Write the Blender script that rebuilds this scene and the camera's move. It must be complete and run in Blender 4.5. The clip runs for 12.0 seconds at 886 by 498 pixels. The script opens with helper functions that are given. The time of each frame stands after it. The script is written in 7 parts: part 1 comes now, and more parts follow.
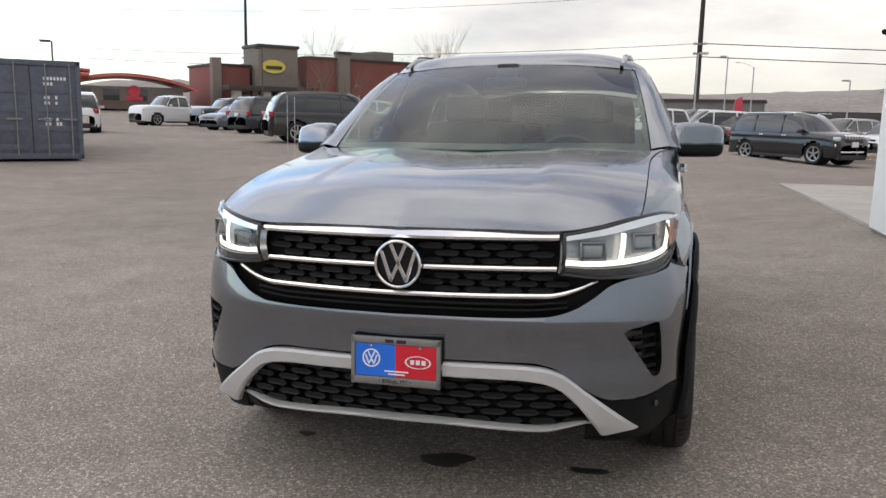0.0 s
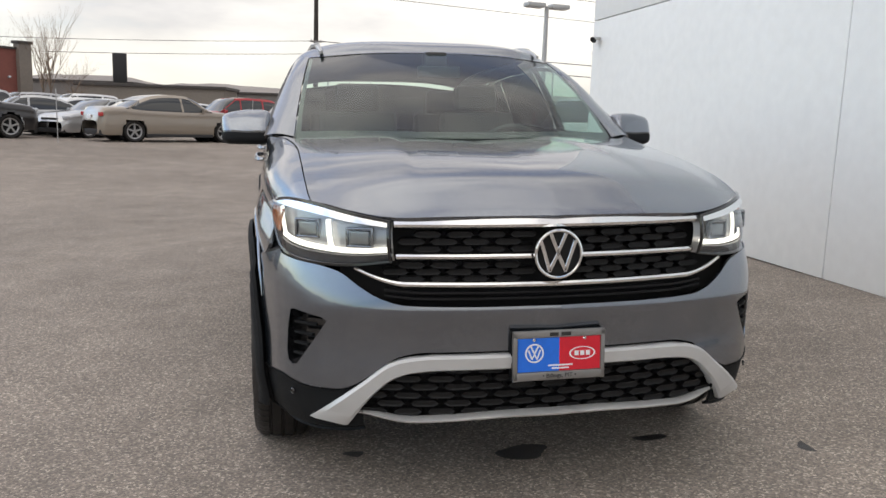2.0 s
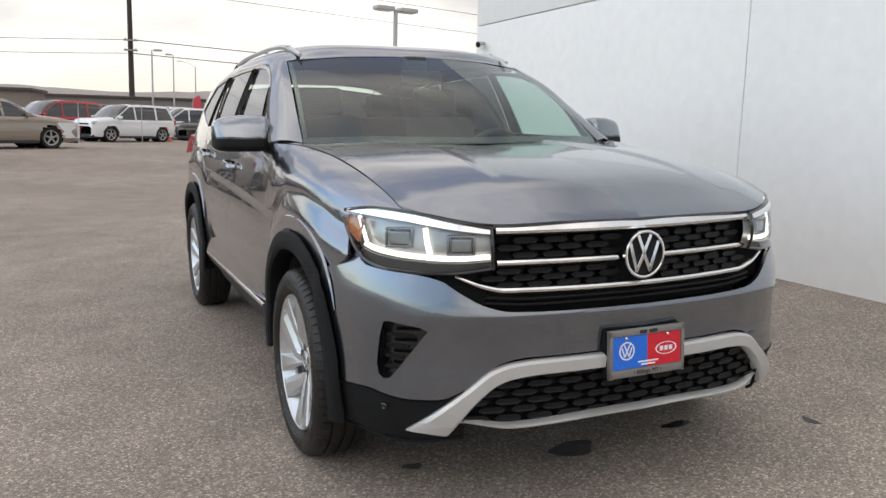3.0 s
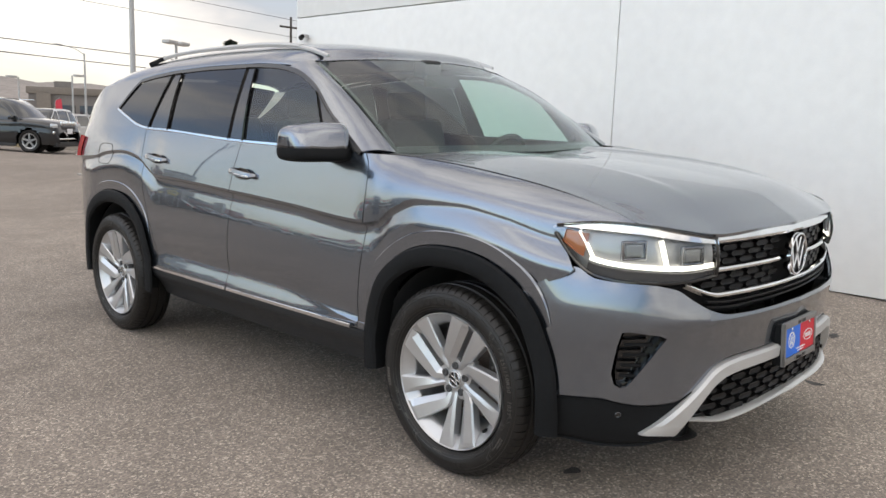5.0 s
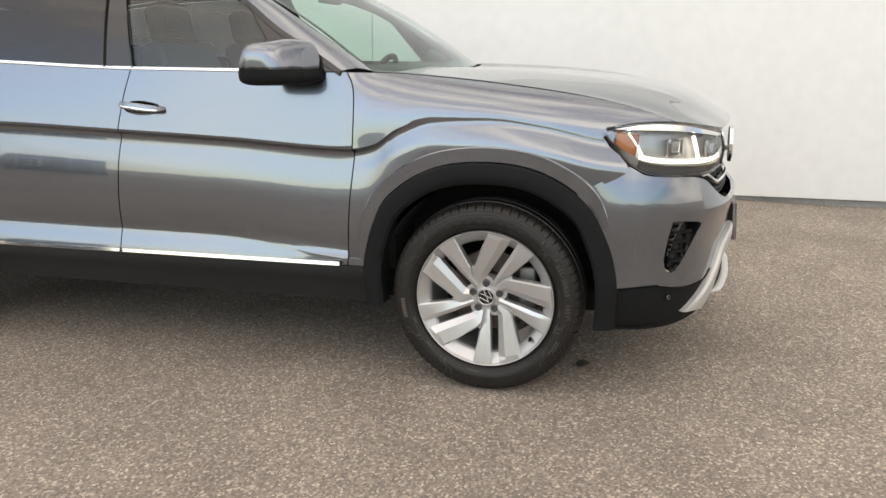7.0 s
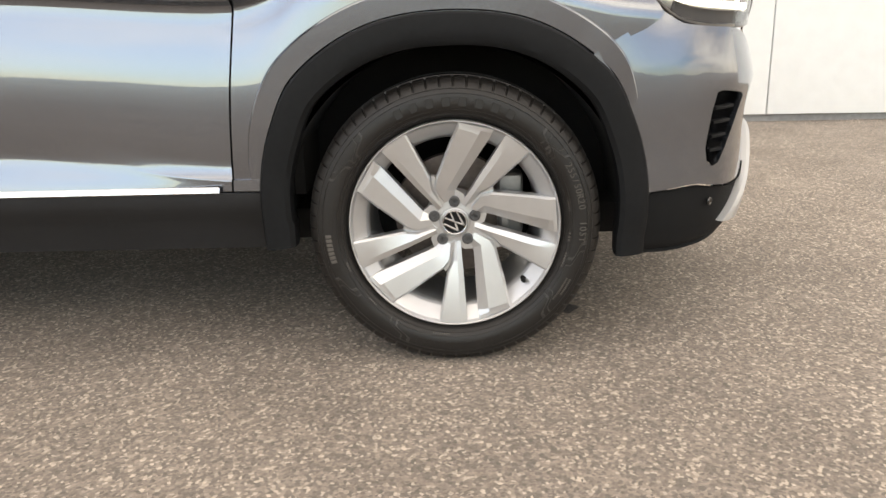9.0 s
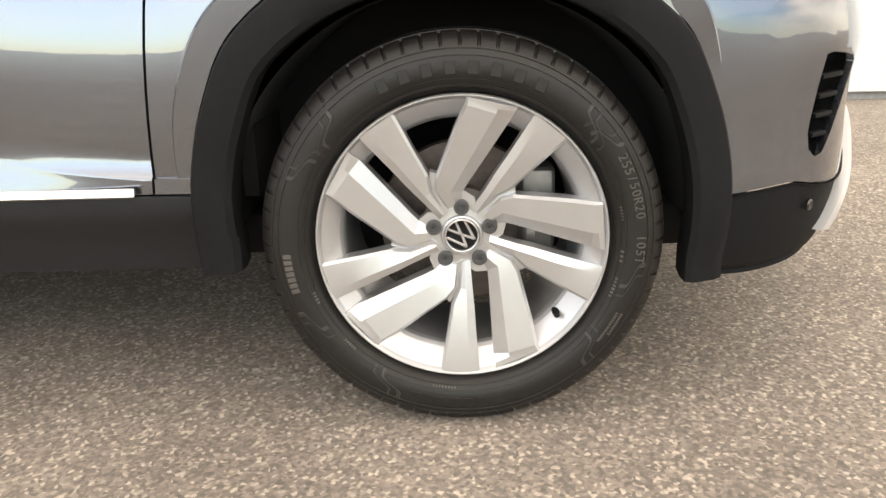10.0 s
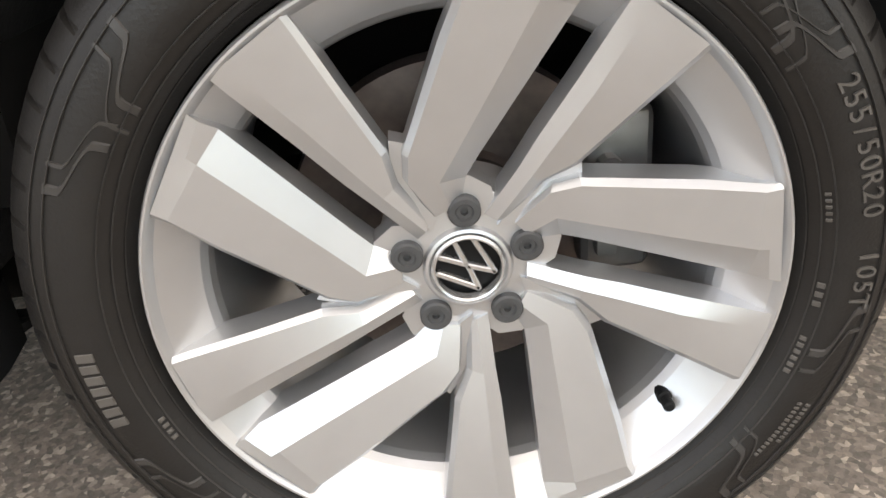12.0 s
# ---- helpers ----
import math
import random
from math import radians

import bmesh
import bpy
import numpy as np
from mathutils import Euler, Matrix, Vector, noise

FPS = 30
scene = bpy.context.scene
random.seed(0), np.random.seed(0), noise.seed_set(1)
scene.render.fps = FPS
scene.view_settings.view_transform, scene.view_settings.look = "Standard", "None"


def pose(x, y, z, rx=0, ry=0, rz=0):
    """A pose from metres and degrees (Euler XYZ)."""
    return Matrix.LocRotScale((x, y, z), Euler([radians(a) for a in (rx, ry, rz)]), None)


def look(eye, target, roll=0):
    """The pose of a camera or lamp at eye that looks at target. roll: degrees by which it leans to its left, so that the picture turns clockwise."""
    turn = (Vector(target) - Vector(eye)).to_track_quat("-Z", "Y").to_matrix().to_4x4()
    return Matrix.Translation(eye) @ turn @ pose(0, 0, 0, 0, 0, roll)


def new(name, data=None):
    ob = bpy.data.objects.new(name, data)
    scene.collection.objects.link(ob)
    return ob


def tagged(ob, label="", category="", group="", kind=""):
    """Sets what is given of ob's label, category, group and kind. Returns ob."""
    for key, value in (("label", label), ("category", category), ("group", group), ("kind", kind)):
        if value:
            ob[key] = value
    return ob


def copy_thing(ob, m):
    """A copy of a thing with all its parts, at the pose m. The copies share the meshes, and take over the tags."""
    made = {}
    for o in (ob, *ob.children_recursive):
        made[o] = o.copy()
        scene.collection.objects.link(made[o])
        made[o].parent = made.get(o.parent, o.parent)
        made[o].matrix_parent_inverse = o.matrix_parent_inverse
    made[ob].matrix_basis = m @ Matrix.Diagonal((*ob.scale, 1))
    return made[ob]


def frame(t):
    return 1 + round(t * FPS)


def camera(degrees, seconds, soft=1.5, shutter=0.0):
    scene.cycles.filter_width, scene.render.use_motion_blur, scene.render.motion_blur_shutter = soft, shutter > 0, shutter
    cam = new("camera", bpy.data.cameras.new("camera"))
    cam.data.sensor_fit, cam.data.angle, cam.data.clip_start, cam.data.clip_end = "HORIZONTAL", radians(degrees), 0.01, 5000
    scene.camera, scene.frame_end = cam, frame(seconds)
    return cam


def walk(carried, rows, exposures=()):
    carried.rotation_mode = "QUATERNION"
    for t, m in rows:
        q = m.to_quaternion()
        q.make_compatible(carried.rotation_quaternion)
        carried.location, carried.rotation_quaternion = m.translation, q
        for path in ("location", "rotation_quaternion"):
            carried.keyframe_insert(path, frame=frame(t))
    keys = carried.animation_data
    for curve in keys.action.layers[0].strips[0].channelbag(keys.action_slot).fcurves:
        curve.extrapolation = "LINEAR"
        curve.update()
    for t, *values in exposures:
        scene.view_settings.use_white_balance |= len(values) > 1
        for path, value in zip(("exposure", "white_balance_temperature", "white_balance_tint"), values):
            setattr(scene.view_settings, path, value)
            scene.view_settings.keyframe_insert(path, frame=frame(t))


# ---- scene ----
cam = camera(58.2, 12.0)
# the car stands on a cross slope: this turns its own frame into the level world
LEVEL = Vector((0.025, -0.008, 1.0)).rotation_difference(Vector((0, 0, 1))).to_matrix().to_4x4()
PATH = [
    (0, (0.828, -3.448, 1.355), (0.32, -1.538, 1.048), -0.0),
    (0.5, (0.401, -3.523, 1.349), (0.108, -1.569, 1.043), -0.0),
    (1, (-0.015, -3.502, 1.344), (-0.072, -1.529, 1.023), -0.2),
    (1.5, (-0.481, -3.482, 1.329), (-0.304, -1.515, 1.012), -0.0),
    (2, (-0.911, -3.366, 1.319), (-0.496, -1.435, 1.002), 0.4),
    (2.5, (-1.351, -3.243, 1.332), (-0.705, -1.376, 1.02), 0.5),
    (3, (-1.735, -3.084, 1.329), (-0.917, -1.285, 1.019), 0.1),
    (5, (-3.147, -2.066, 1.407), (-1.733, -0.691, 1.075), 0.7),
    (5.5, (-3.392, -1.738, 1.407), (-1.865, -0.493, 1.062), 0.4),
    (6, (-3.633, -1.403, 1.397), (-1.984, -0.335, 1.022), -0.6),
    (6.5, (-3.792, -1.03, 1.342), (-2.02, -0.21, 0.911), -1.3),
    (7, (-3.871, -0.666, 1.32), (-2.006, -0.13, 0.836), -0.7),
    (7.5, (-3.835, -0.337, 1.242), (-1.922, -0.061, 0.729), -0.4),
    (9.5, (-2.640, -0.010, 0.851), (-0.727, 0.028, 0.266), -1.5),
    (10, (-2.402, -0.002, 0.823), (-0.500, 0.049, 0.206), -1.7),
    (10.5, (-2.276, 0.001, 0.779), (-0.368, 0.049, 0.182), -1.6),
    (11, (-2.142, -0.010, 0.765), (-0.243, 0.061, 0.143), -1.7),
    (11.5, (-1.881, -0.018, 0.763), (-0.022, 0.096, 0.033), -2.8),
    (12, (-1.568, 0.033, 0.718), (0.211, -0.001, -0.196), -5.2),
]
EXPOSURES = [(0.0, 0.34, 6950, 10), (3.0, 0.46, 7050, 10), (5.5, 0.6, 7250, 10), (7.5, 0.78, 8150, 10), (9.5, 1.18, 8300, 11), (10.5, 1.48, 8600, 11), (11.5, 1.5, 8300, 11), (12.0, 1.3, 7900, 11)]
walk(cam, [(t, LEVEL @ look(eye, target, roll)) for t, eye, target, roll in PATH], EXPOSURES)

# ---- sky and sun ----
world = bpy.data.worlds.new("overcast_sky")
scene.world = world
world.use_nodes = True
wn, wl = world.node_tree.nodes, world.node_tree.links
bg = wn["Background"]
sky = wn.new("ShaderNodeTexSky")
sky.sky_type = "NISHITA"
sky.sun_disc = False
sky.sun_elevation, sky.sun_rotation = radians(38), radians(-60)
sky.air_density, sky.dust_density = 1.2, 0.4
tc = wn.new("ShaderNodeTexCoord")
mp = wn.new("ShaderNodeMapping")
mp.inputs["Scale"].default_value = (1.1, 1.1, 3.6)
mp.inputs["Location"].default_value = (3.1, 1.7, 0.6)
wl.new(tc.outputs["Generated"], mp.inputs["Vector"])
cl = wn.new("ShaderNodeTexNoise")
cl.inputs["Scale"].default_value, cl.inputs["Detail"].default_value, cl.inputs["Roughness"].default_value = 1.5, 7.0, 0.52
wl.new(mp.outputs["Vector"], cl.inputs["Vector"])
tone = wn.new("ShaderNodeValToRGB")
tone.color_ramp.elements[0].position, tone.color_ramp.elements[0].color = 0.44, (0.42, 0.42, 0.47, 1)
tone.color_ramp.elements[1].position, tone.color_ramp.elements[1].color = 0.66, (1.05, 1.03, 1.0, 1)
wl.new(cl.outputs["Fac"], tone.inputs["Fac"])
cover = wn.new("ShaderNodeValToRGB")
cover.color_ramp.elements[0].position, cover.color_ramp.elements[0].color = 0.20, (0.18, 0.18, 0.18, 1)
cover.color_ramp.elements[1].position, cover.color_ramp.elements[1].color = 0.50, (0.93, 0.93, 0.93, 1)
sep = wn.new("ShaderNodeSeparateXYZ")
wl.new(tc.outputs["Generated"], sep.inputs[0])
west = wn.new("ShaderNodeMapRange")
west.interpolation_type = "SMOOTHSTEP"
for k, v in (("From Min", -0.1), ("From Max", -0.75), ("To Min", 0.0), ("To Max", 0.34)):
    west.inputs[k].default_value = v
wl.new(sep.outputs["X"], west.inputs["Value"])
less = wn.new("ShaderNodeMath")
less.operation = "SUBTRACT"
wl.new(cl.outputs["Fac"], less.inputs[0])
# the cloud thins out low over the western hills
strip = wn.new("ShaderNodeMapRange")
strip.interpolation_type = "SMOOTHSTEP"
for k, v in (("From Min", 0.60), ("From Max", 0.22), ("To Min", 0.0), ("To Max", 1.0)):
    strip.inputs[k].default_value = v
wl.new(sep.outputs["Z"], strip.inputs["Value"])
clear = wn.new("ShaderNodeMath")
clear.operation = "MULTIPLY"
wl.new(west.outputs[0], clear.inputs[0])
wl.new(strip.outputs[0], clear.inputs[1])
wl.new(clear.outputs[0], less.inputs[1])
wl.new(less.outputs[0], cover.inputs["Fac"])
low = wn.new("ShaderNodeMapRange")
low.interpolation_type = "SMOOTHSTEP"
for k, v in (("From Min", 0.12), ("From Max", 0.01), ("To Min", 0.0), ("To Max", 0.6)):
    low.inputs[k].default_value = v
wl.new(sep.outputs["Z"], low.inputs["Value"])
haze = wn.new("ShaderNodeMix")
haze.data_type = "RGBA"
haze.inputs["B"].default_value = (1.0, 0.965, 0.89, 1)
wl.new(low.outputs[0], haze.inputs["Factor"])
wl.new(tone.outputs["Color"], haze.inputs["A"])
dim = wn.new("ShaderNodeMix")
dim.data_type, dim.blend_type = "RGBA", "MULTIPLY"
dim.inputs["Factor"].default_value = 1.0
dim.inputs["B"].default_value = (0.085, 0.108, 0.135, 1)
wl.new(sky.outputs["Color"], dim.inputs["A"])
over = wn.new("ShaderNodeMix")
over.data_type = "RGBA"
wl.new(cover.outputs["Color"], over.inputs["Factor"])
wl.new(dim.outputs["Result"], over.inputs["A"])
wl.new(haze.outputs["Result"], over.inputs["B"])
# the veiled sun brightens the clouds round it, falling off smoothly over half the sky
toward = wn.new("ShaderNodeVectorMath")
toward.operation = "DOT_PRODUCT"
toward.inputs[1].default_value = Vector((-11, -1, 16)).normalized()
wl.new(tc.outputs["Generated"], toward.inputs[0])
veil = wn.new("ShaderNodeMapRange")
veil.interpolation_type = "SMOOTHERSTEP"
for k, v in (("From Min", 0.1), ("From Max", 1.0), ("To Min", 1.0), ("To Max", 1.45)):
    veil.inputs[k].default_value = v
wl.new(toward.outputs["Value"], veil.inputs["Value"])
bright = wn.new("ShaderNodeVectorMath")
bright.operation = "SCALE"
wl.new(over.outputs["Result"], bright.inputs[0])
wl.new(veil.outputs[0], bright.inputs["Scale"])
wl.new(bright.outputs[0], bg.inputs["Color"])
bg.inputs["Strength"].default_value = 1.0
sun = new("sun", bpy.data.lights.new("sun", "SUN"))
sun.data.energy, sun.data.angle, sun.data.color = 0.5, radians(120), (1.0, 0.95, 0.88)
sun.matrix_world = look((-11, -1, 16), (0, 0, 0))


# ---- materials ----
def rgb(c):
    return (c[0], c[1], c[2], 1) if len(c) == 3 else c


def mat(name, color, rough=0.5, metal=0.0, vary=0.0, scale=8.0, bump=0.0, bump_scale=60.0, coat=0.0, spec=0.5, stretch=(1, 1, 1)):
    """A surface with variation at two scales: broad stains and fine grain, and a fine relief."""
    m = bpy.data.materials.new(name)
    m.use_nodes = True
    n, l = m.node_tree.nodes, m.node_tree.links
    b = n["Principled BSDF"]
    b.inputs["Base Color"].default_value = rgb(color)
    b.inputs["Roughness"].default_value, b.inputs["Metallic"].default_value = rough, metal
    b.inputs["Coat Weight"].default_value, b.inputs["Coat Roughness"].default_value = coat, 0.03
    b.inputs["Specular IOR Level"].default_value = spec
    if vary or bump:
        t = n.new("ShaderNodeTexCoord")
        mpn = n.new("ShaderNodeMapping")
        mpn.inputs["Scale"].default_value = stretch
        l.new(t.outputs["Object"], mpn.inputs["Vector"])
    if vary:
        big = n.new("ShaderNodeTexNoise")
        big.inputs["Scale"].default_value, big.inputs["Detail"].default_value = scale * 0.22, 4
        fine = n.new("ShaderNodeTexNoise")
        fine.inputs["Scale"].default_value, fine.inputs["Detail"].default_value = scale * 3, 6
        add = n.new("ShaderNodeMath")
        add.operation = "ADD"
        for s, q in ((big, 0), (fine, 1)):
            l.new(mpn.outputs["Vector"], s.inputs["Vector"])
            l.new(s.outputs["Fac"], add.inputs[q])
        r = n.new("ShaderNodeMapRange")
        r.inputs["From Min"].default_value, r.inputs["From Max"].default_value = 0.7, 1.3
        r.inputs["To Min"].default_value, r.inputs["To Max"].default_value = 1 - vary, 1 + vary
        l.new(add.outputs[0], r.inputs["Value"])
        v = n.new("ShaderNodeVectorMath")
        v.operation = "SCALE"
        v.inputs[0].default_value = color[:3]
        l.new(r.outputs[0], v.inputs["Scale"])
        l.new(v.outputs[0], b.inputs["Base Color"])
        r2 = n.new("ShaderNodeMapRange")
        r2.inputs["From Min"].default_value, r2.inputs["From Max"].default_value = 0.3, 0.7
        r2.inputs["To Min"].default_value, r2.inputs["To Max"].default_value = max(0.02, rough - 0.08 * vary * 4), min(1, rough + 0.08 * vary * 4)
        l.new(big.outputs["Fac"], r2.inputs["Value"])
        l.new(r2.outputs[0], b.inputs["Roughness"])
    if bump:
        g = n.new("ShaderNodeTexNoise")
        g.inputs["Scale"].default_value, g.inputs["Detail"].default_value = bump_scale, 5
        l.new(mpn.outputs["Vector"], g.inputs["Vector"])
        bp = n.new("ShaderNodeBump")
        bp.inputs["Strength"].default_value, bp.inputs["Distance"].default_value = bump, 0.004
        l.new(g.outputs["Fac"], bp.inputs["Height"])
        l.new(bp.outputs["Normal"], b.inputs["Normal"])
    return m


def glass(name, color, rough=0.0, head_on=0.07):
    """Thin glass: lets light through with a tint and mirrors at its surface, more so at flat angles."""
    m = bpy.data.materials.new(name)
    m.use_nodes = True
    n, l = m.node_tree.nodes, m.node_tree.links
    n.remove(n["Principled BSDF"])
    tr, gl, mx, lw = n.new("ShaderNodeBsdfTransparent"), n.new("ShaderNodeBsdfGlossy"), n.new("ShaderNodeMixShader"), n.new("ShaderNodeLayerWeight")
    lw.inputs["Blend"].default_value = 0.5
    pw, ma = n.new("ShaderNodeMath"), n.new("ShaderNodeMath")
    pw.operation, ma.operation = "POWER", "MULTIPLY_ADD"
    pw.inputs[1].default_value = 4.6
    ma.inputs[1].default_value, ma.inputs[2].default_value = 1 - head_on, head_on
    l.new(lw.outputs["Facing"], pw.inputs[0])
    l.new(pw.outputs[0], ma.inputs[0])
    tr.inputs["Color"].default_value = rgb(color)
    gl.inputs["Roughness"].default_value = rough
    gl.inputs["Color"].default_value = (0.95, 0.97, 1, 1)
    l.new(ma.outputs[0], mx.inputs[0])
    l.new(tr.outputs[0], mx.inputs[1])
    l.new(gl.outputs[0], mx.inputs[2])
    l.new(mx.outputs[0], n["Material Output"].inputs["Surface"])
    return m


def glow(name, color, strength):
    m = mat(name, color, 0.3)
    b = m.node_tree.nodes["Principled BSDF"]
    b.inputs["Emission Color"].default_value = rgb(color)
    b.inputs["Emission Strength"].default_value = strength
    return m


def car_paint(name, color, flake=0.25, metal=0.75, rough=0.28):
    """Metallic lacquer: a base with fine flakes under a clear coat, with a little road dust in the roughness."""
    m = mat(name, color, rough, metal, coat=1.0)
    n, l = m.node_tree.nodes, m.node_tree.links
    b = n["Principled BSDF"]
    t = n.new("ShaderNodeTexCoord")
    f = n.new("ShaderNodeTexNoise")
    f.inputs["Scale"].default_value, f.inputs["Detail"].default_value = 900.0, 1
    d = n.new("ShaderNodeTexNoise")
    d.inputs["Scale"].default_value, d.inputs["Detail"].default_value = 3.0, 5
    l.new(t.outputs["Object"], f.inputs["Vector"])
    l.new(t.outputs["Object"], d.inputs["Vector"])
    r = n.new("ShaderNodeMapRange")
    r.inputs["From Min"].default_value, r.inputs["From Max"].default_value = 0.3, 0.7
    r.inputs["To Min"].default_value, r.inputs["To Max"].default_value = 1 - flake, 1 + flake
    l.new(f.outputs["Fac"], r.inputs["Value"])
    v = n.new("ShaderNodeVectorMath")
    v.operation = "SCALE"
    v.inputs[0].default_value = color[:3]
    l.new(r.outputs[0], v.inputs["Scale"])
    l.new(v.outputs[0], b.inputs["Base Color"])
    r2 = n.new("ShaderNodeMapRange")
    r2.inputs["To Min"].default_value, r2.inputs["To Max"].default_value = 0.005, 0.03
    l.new(d.outputs["Fac"], r2.inputs["Value"])
    l.new(r2.outputs[0], b.inputs["Coat Roughness"])
    return m


def asphalt_material():
    """Worn asphalt: pale stones in a dark binder, with broad patches, oil spots come as geometry of their own."""
    m = bpy.data.materials.new("worn_asphalt")
    m.use_nodes = True
    n, l = m.node_tree.nodes, m.node_tree.links
    b = n["Principled BSDF"]
    t = n.new("ShaderNodeTexCoord")
    vo = n.new("ShaderNodeTexVoronoi")
    vo.inputs["Scale"].default_value = 125.0
    vo.inputs["Randomness"].default_value = 1.0
    fine = n.new("ShaderNodeTexNoise")
    fine.inputs["Scale"].default_value, fine.inputs["Detail"].default_value, fine.inputs["Roughness"].default_value = 70.0, 8, 0.75
    mid = n.new("ShaderNodeTexNoise")
    mid.inputs["Scale"].default_value, mid.inputs["Detail"].default_value = 2.2, 6
    big = n.new("ShaderNodeTexNoise")
    big.inputs["Scale"].default_value, big.inputs["Detail"].default_value = 0.22, 4
    for q in (vo, fine, mid, big):
        l.new(t.outputs["Object"], q.inputs["Vector"])
    bw = n.new("ShaderNodeSeparateColor")
    l.new(vo.outputs["Color"], bw.inputs[0])
    ramp = n.new("ShaderNodeValToRGB")
    e = ramp.color_ramp.elements
    e[0].position, e[0].color = 0.0, (0.160, 0.141, 0.124, 1)
    e[1].position, e[1].color = 1.0, (0.56, 0.48, 0.40, 1)
    for p, c in ((0.45, (0.238, 0.203, 0.174, 1)), (0.84, (0.325, 0.272, 0.228, 1)), (0.93, (0.47, 0.40, 0.335, 1))):
        k = e.new(p)
        k.color = c
    l.new(bw.outputs[0], ramp.inputs["Fac"])
    mr = n.new("ShaderNodeMapRange")
    mr.inputs["From Min"].default_value, mr.inputs["From Max"].default_value = 0.32, 0.68
    mr.inputs["To Min"].default_value, mr.inputs["To Max"].default_value = 0.74, 1.26
    l.new(fine.outputs["Fac"], mr.inputs["Value"])
    mr2 = n.new("ShaderNodeMapRange")
    mr2.inputs["From Min"].default_value, mr2.inputs["From Max"].default_value = 0.3, 0.7
    mr2.inputs["To Min"].default_value, mr2.inputs["To Max"].default_value = 0.86, 1.12
    l.new(mid.outputs["Fac"], mr2.inputs["Value"])
    mr3 = n.new("ShaderNodeMapRange")
    mr3.inputs["From Min"].default_value, mr3.inputs["From Max"].default_value = 0.35, 0.65
    mr3.inputs["To Min"].default_value, mr3.inputs["To Max"].default_value = 0.9, 1.15
    l.new(big.outputs["Fac"], mr3.inputs["Value"])
    p1, p2 = n.new("ShaderNodeMath"), n.new("ShaderNodeMath")
    p1.operation = p2.operation = "MULTIPLY"
    l.new(mr.outputs[0], p1.inputs[0])
    l.new(mr2.outputs[0], p1.inputs[1])
    l.new(p1.outputs[0], p2.inputs[0])
    l.new(mr3.outputs[0], p2.inputs[1])
    v = n.new("ShaderNodeVectorMath")
    v.operation = "SCALE"
    l.new(ramp.outputs["Color"], v.inputs[0])
    l.new(p2.outputs[0], v.inputs["Scale"])
    l.new(v.outputs[0], b.inputs["Base Color"])
    b.inputs["Roughness"].default_value = 0.88
    hsum = n.new("ShaderNodeMath")
    hsum.operation = "ADD"
    l.new(bw.outputs[0], hsum.inputs[0])
    l.new(fine.outputs["Fac"], hsum.inputs[1])
    bp = n.new("ShaderNodeBump")
    bp.inputs["Strength"].default_value, bp.inputs["Distance"].default_value = 0.7, 0.004
    l.new(hsum.outputs[0], bp.inputs["Height"])
    l.new(bp.outputs["Normal"], b.inputs["Normal"])
    return m


PAINT = car_paint("grey_metallic_paint", (0.150, 0.173, 0.211), 0.14, 0.95, 0.22)
PAINT.node_tree.nodes["Principled BSDF"].inputs["Coat IOR"].default_value = 1.95
BLACK_PLASTIC = mat("black_grained_plastic", (0.010, 0.0107, 0.0117), 0.6, vary=0.15, scale=20, bump=0.25, bump_scale=700, spec=0.13)
TRIM_GREY = mat("grey_black_trim_plastic", (0.020, 0.0215, 0.024), 0.5, vary=0.12, scale=20, bump=0.2, bump_scale=700, spec=0.35)
GLOSS_BLACK = mat("gloss_black", (0.008, 0.008, 0.009), 0.12, coat=0.6)
LINER_FELT = mat("arch_liner_felt", (0.034, 0.036, 0.038), 0.75, vary=0.25, scale=25, bump=0.4, bump_scale=200)
# near-black: shade inside gaps, wheel houses and grille is put into the colour
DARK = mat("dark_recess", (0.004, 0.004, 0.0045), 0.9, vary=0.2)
CHROME = mat("chrome", (0.86, 0.87, 0.88), 0.07, 1.0)
SATIN = mat("satin_silver_plastic", (0.56, 0.56, 0.555), 0.38, 0.35, vary=0.04, scale=6)
SATIN_BRIGHT = mat("bright_satin_silver", (0.66, 0.66, 0.65), 0.28, 0.6, vary=0.04, scale=6)
ALLOY = mat("silver_alloy_lacquer", (0.56, 0.565, 0.575), 0.34, 0.72, vary=0.03, scale=10, coat=0.4)
RUBBER = mat("tyre_rubber", (0.0125, 0.0112, 0.0104), 0.46, spec=0.40, vary=0.22, scale=12, bump=0.15, bump_scale=300)
# paler than the tyre rubber, so light on the relief is in the colour
RUBBER_MARK = mat("raised_rubber_marking", (0.038, 0.035, 0.033), 0.45, vary=0.1)
GLASS_CLEAR = glass("windscreen_glass", (0.66, 0.82, 0.75))
GLASS_DARK = glass("privacy_glass", (0.05, 0.053, 0.055))
LENS_CLEAR = glass("headlight_cover", (0.93, 0.95, 0.95), 0.0, 0.05)
INTERIOR = mat("dark_cabin_trim", (0.055, 0.056, 0.058), 0.75, vary=0.2, scale=9)
CLOTH_PALE = mat("pale_headliner", (0.42, 0.42, 0.40), 0.9, vary=0.08)
LED = glow("daytime_running_light", (1.0, 0.97, 0.90), 1.3)
AMBER = mat("amber_lens", (0.42, 0.15, 0.06), 0.2, coat=0.5)
RED_LENS = mat("red_lens", (0.45, 0.02, 0.02), 0.15, coat=0.6)
STEEL = mat("dull_steel", (0.30, 0.29, 0.28), 0.45, 0.8, vary=0.15, scale=14)
DISC_STEEL = mat("brake_disc_steel", (0.20, 0.165, 0.15), 0.45, 0.8, vary=0.25, scale=20)
ASPHALT = asphalt_material()


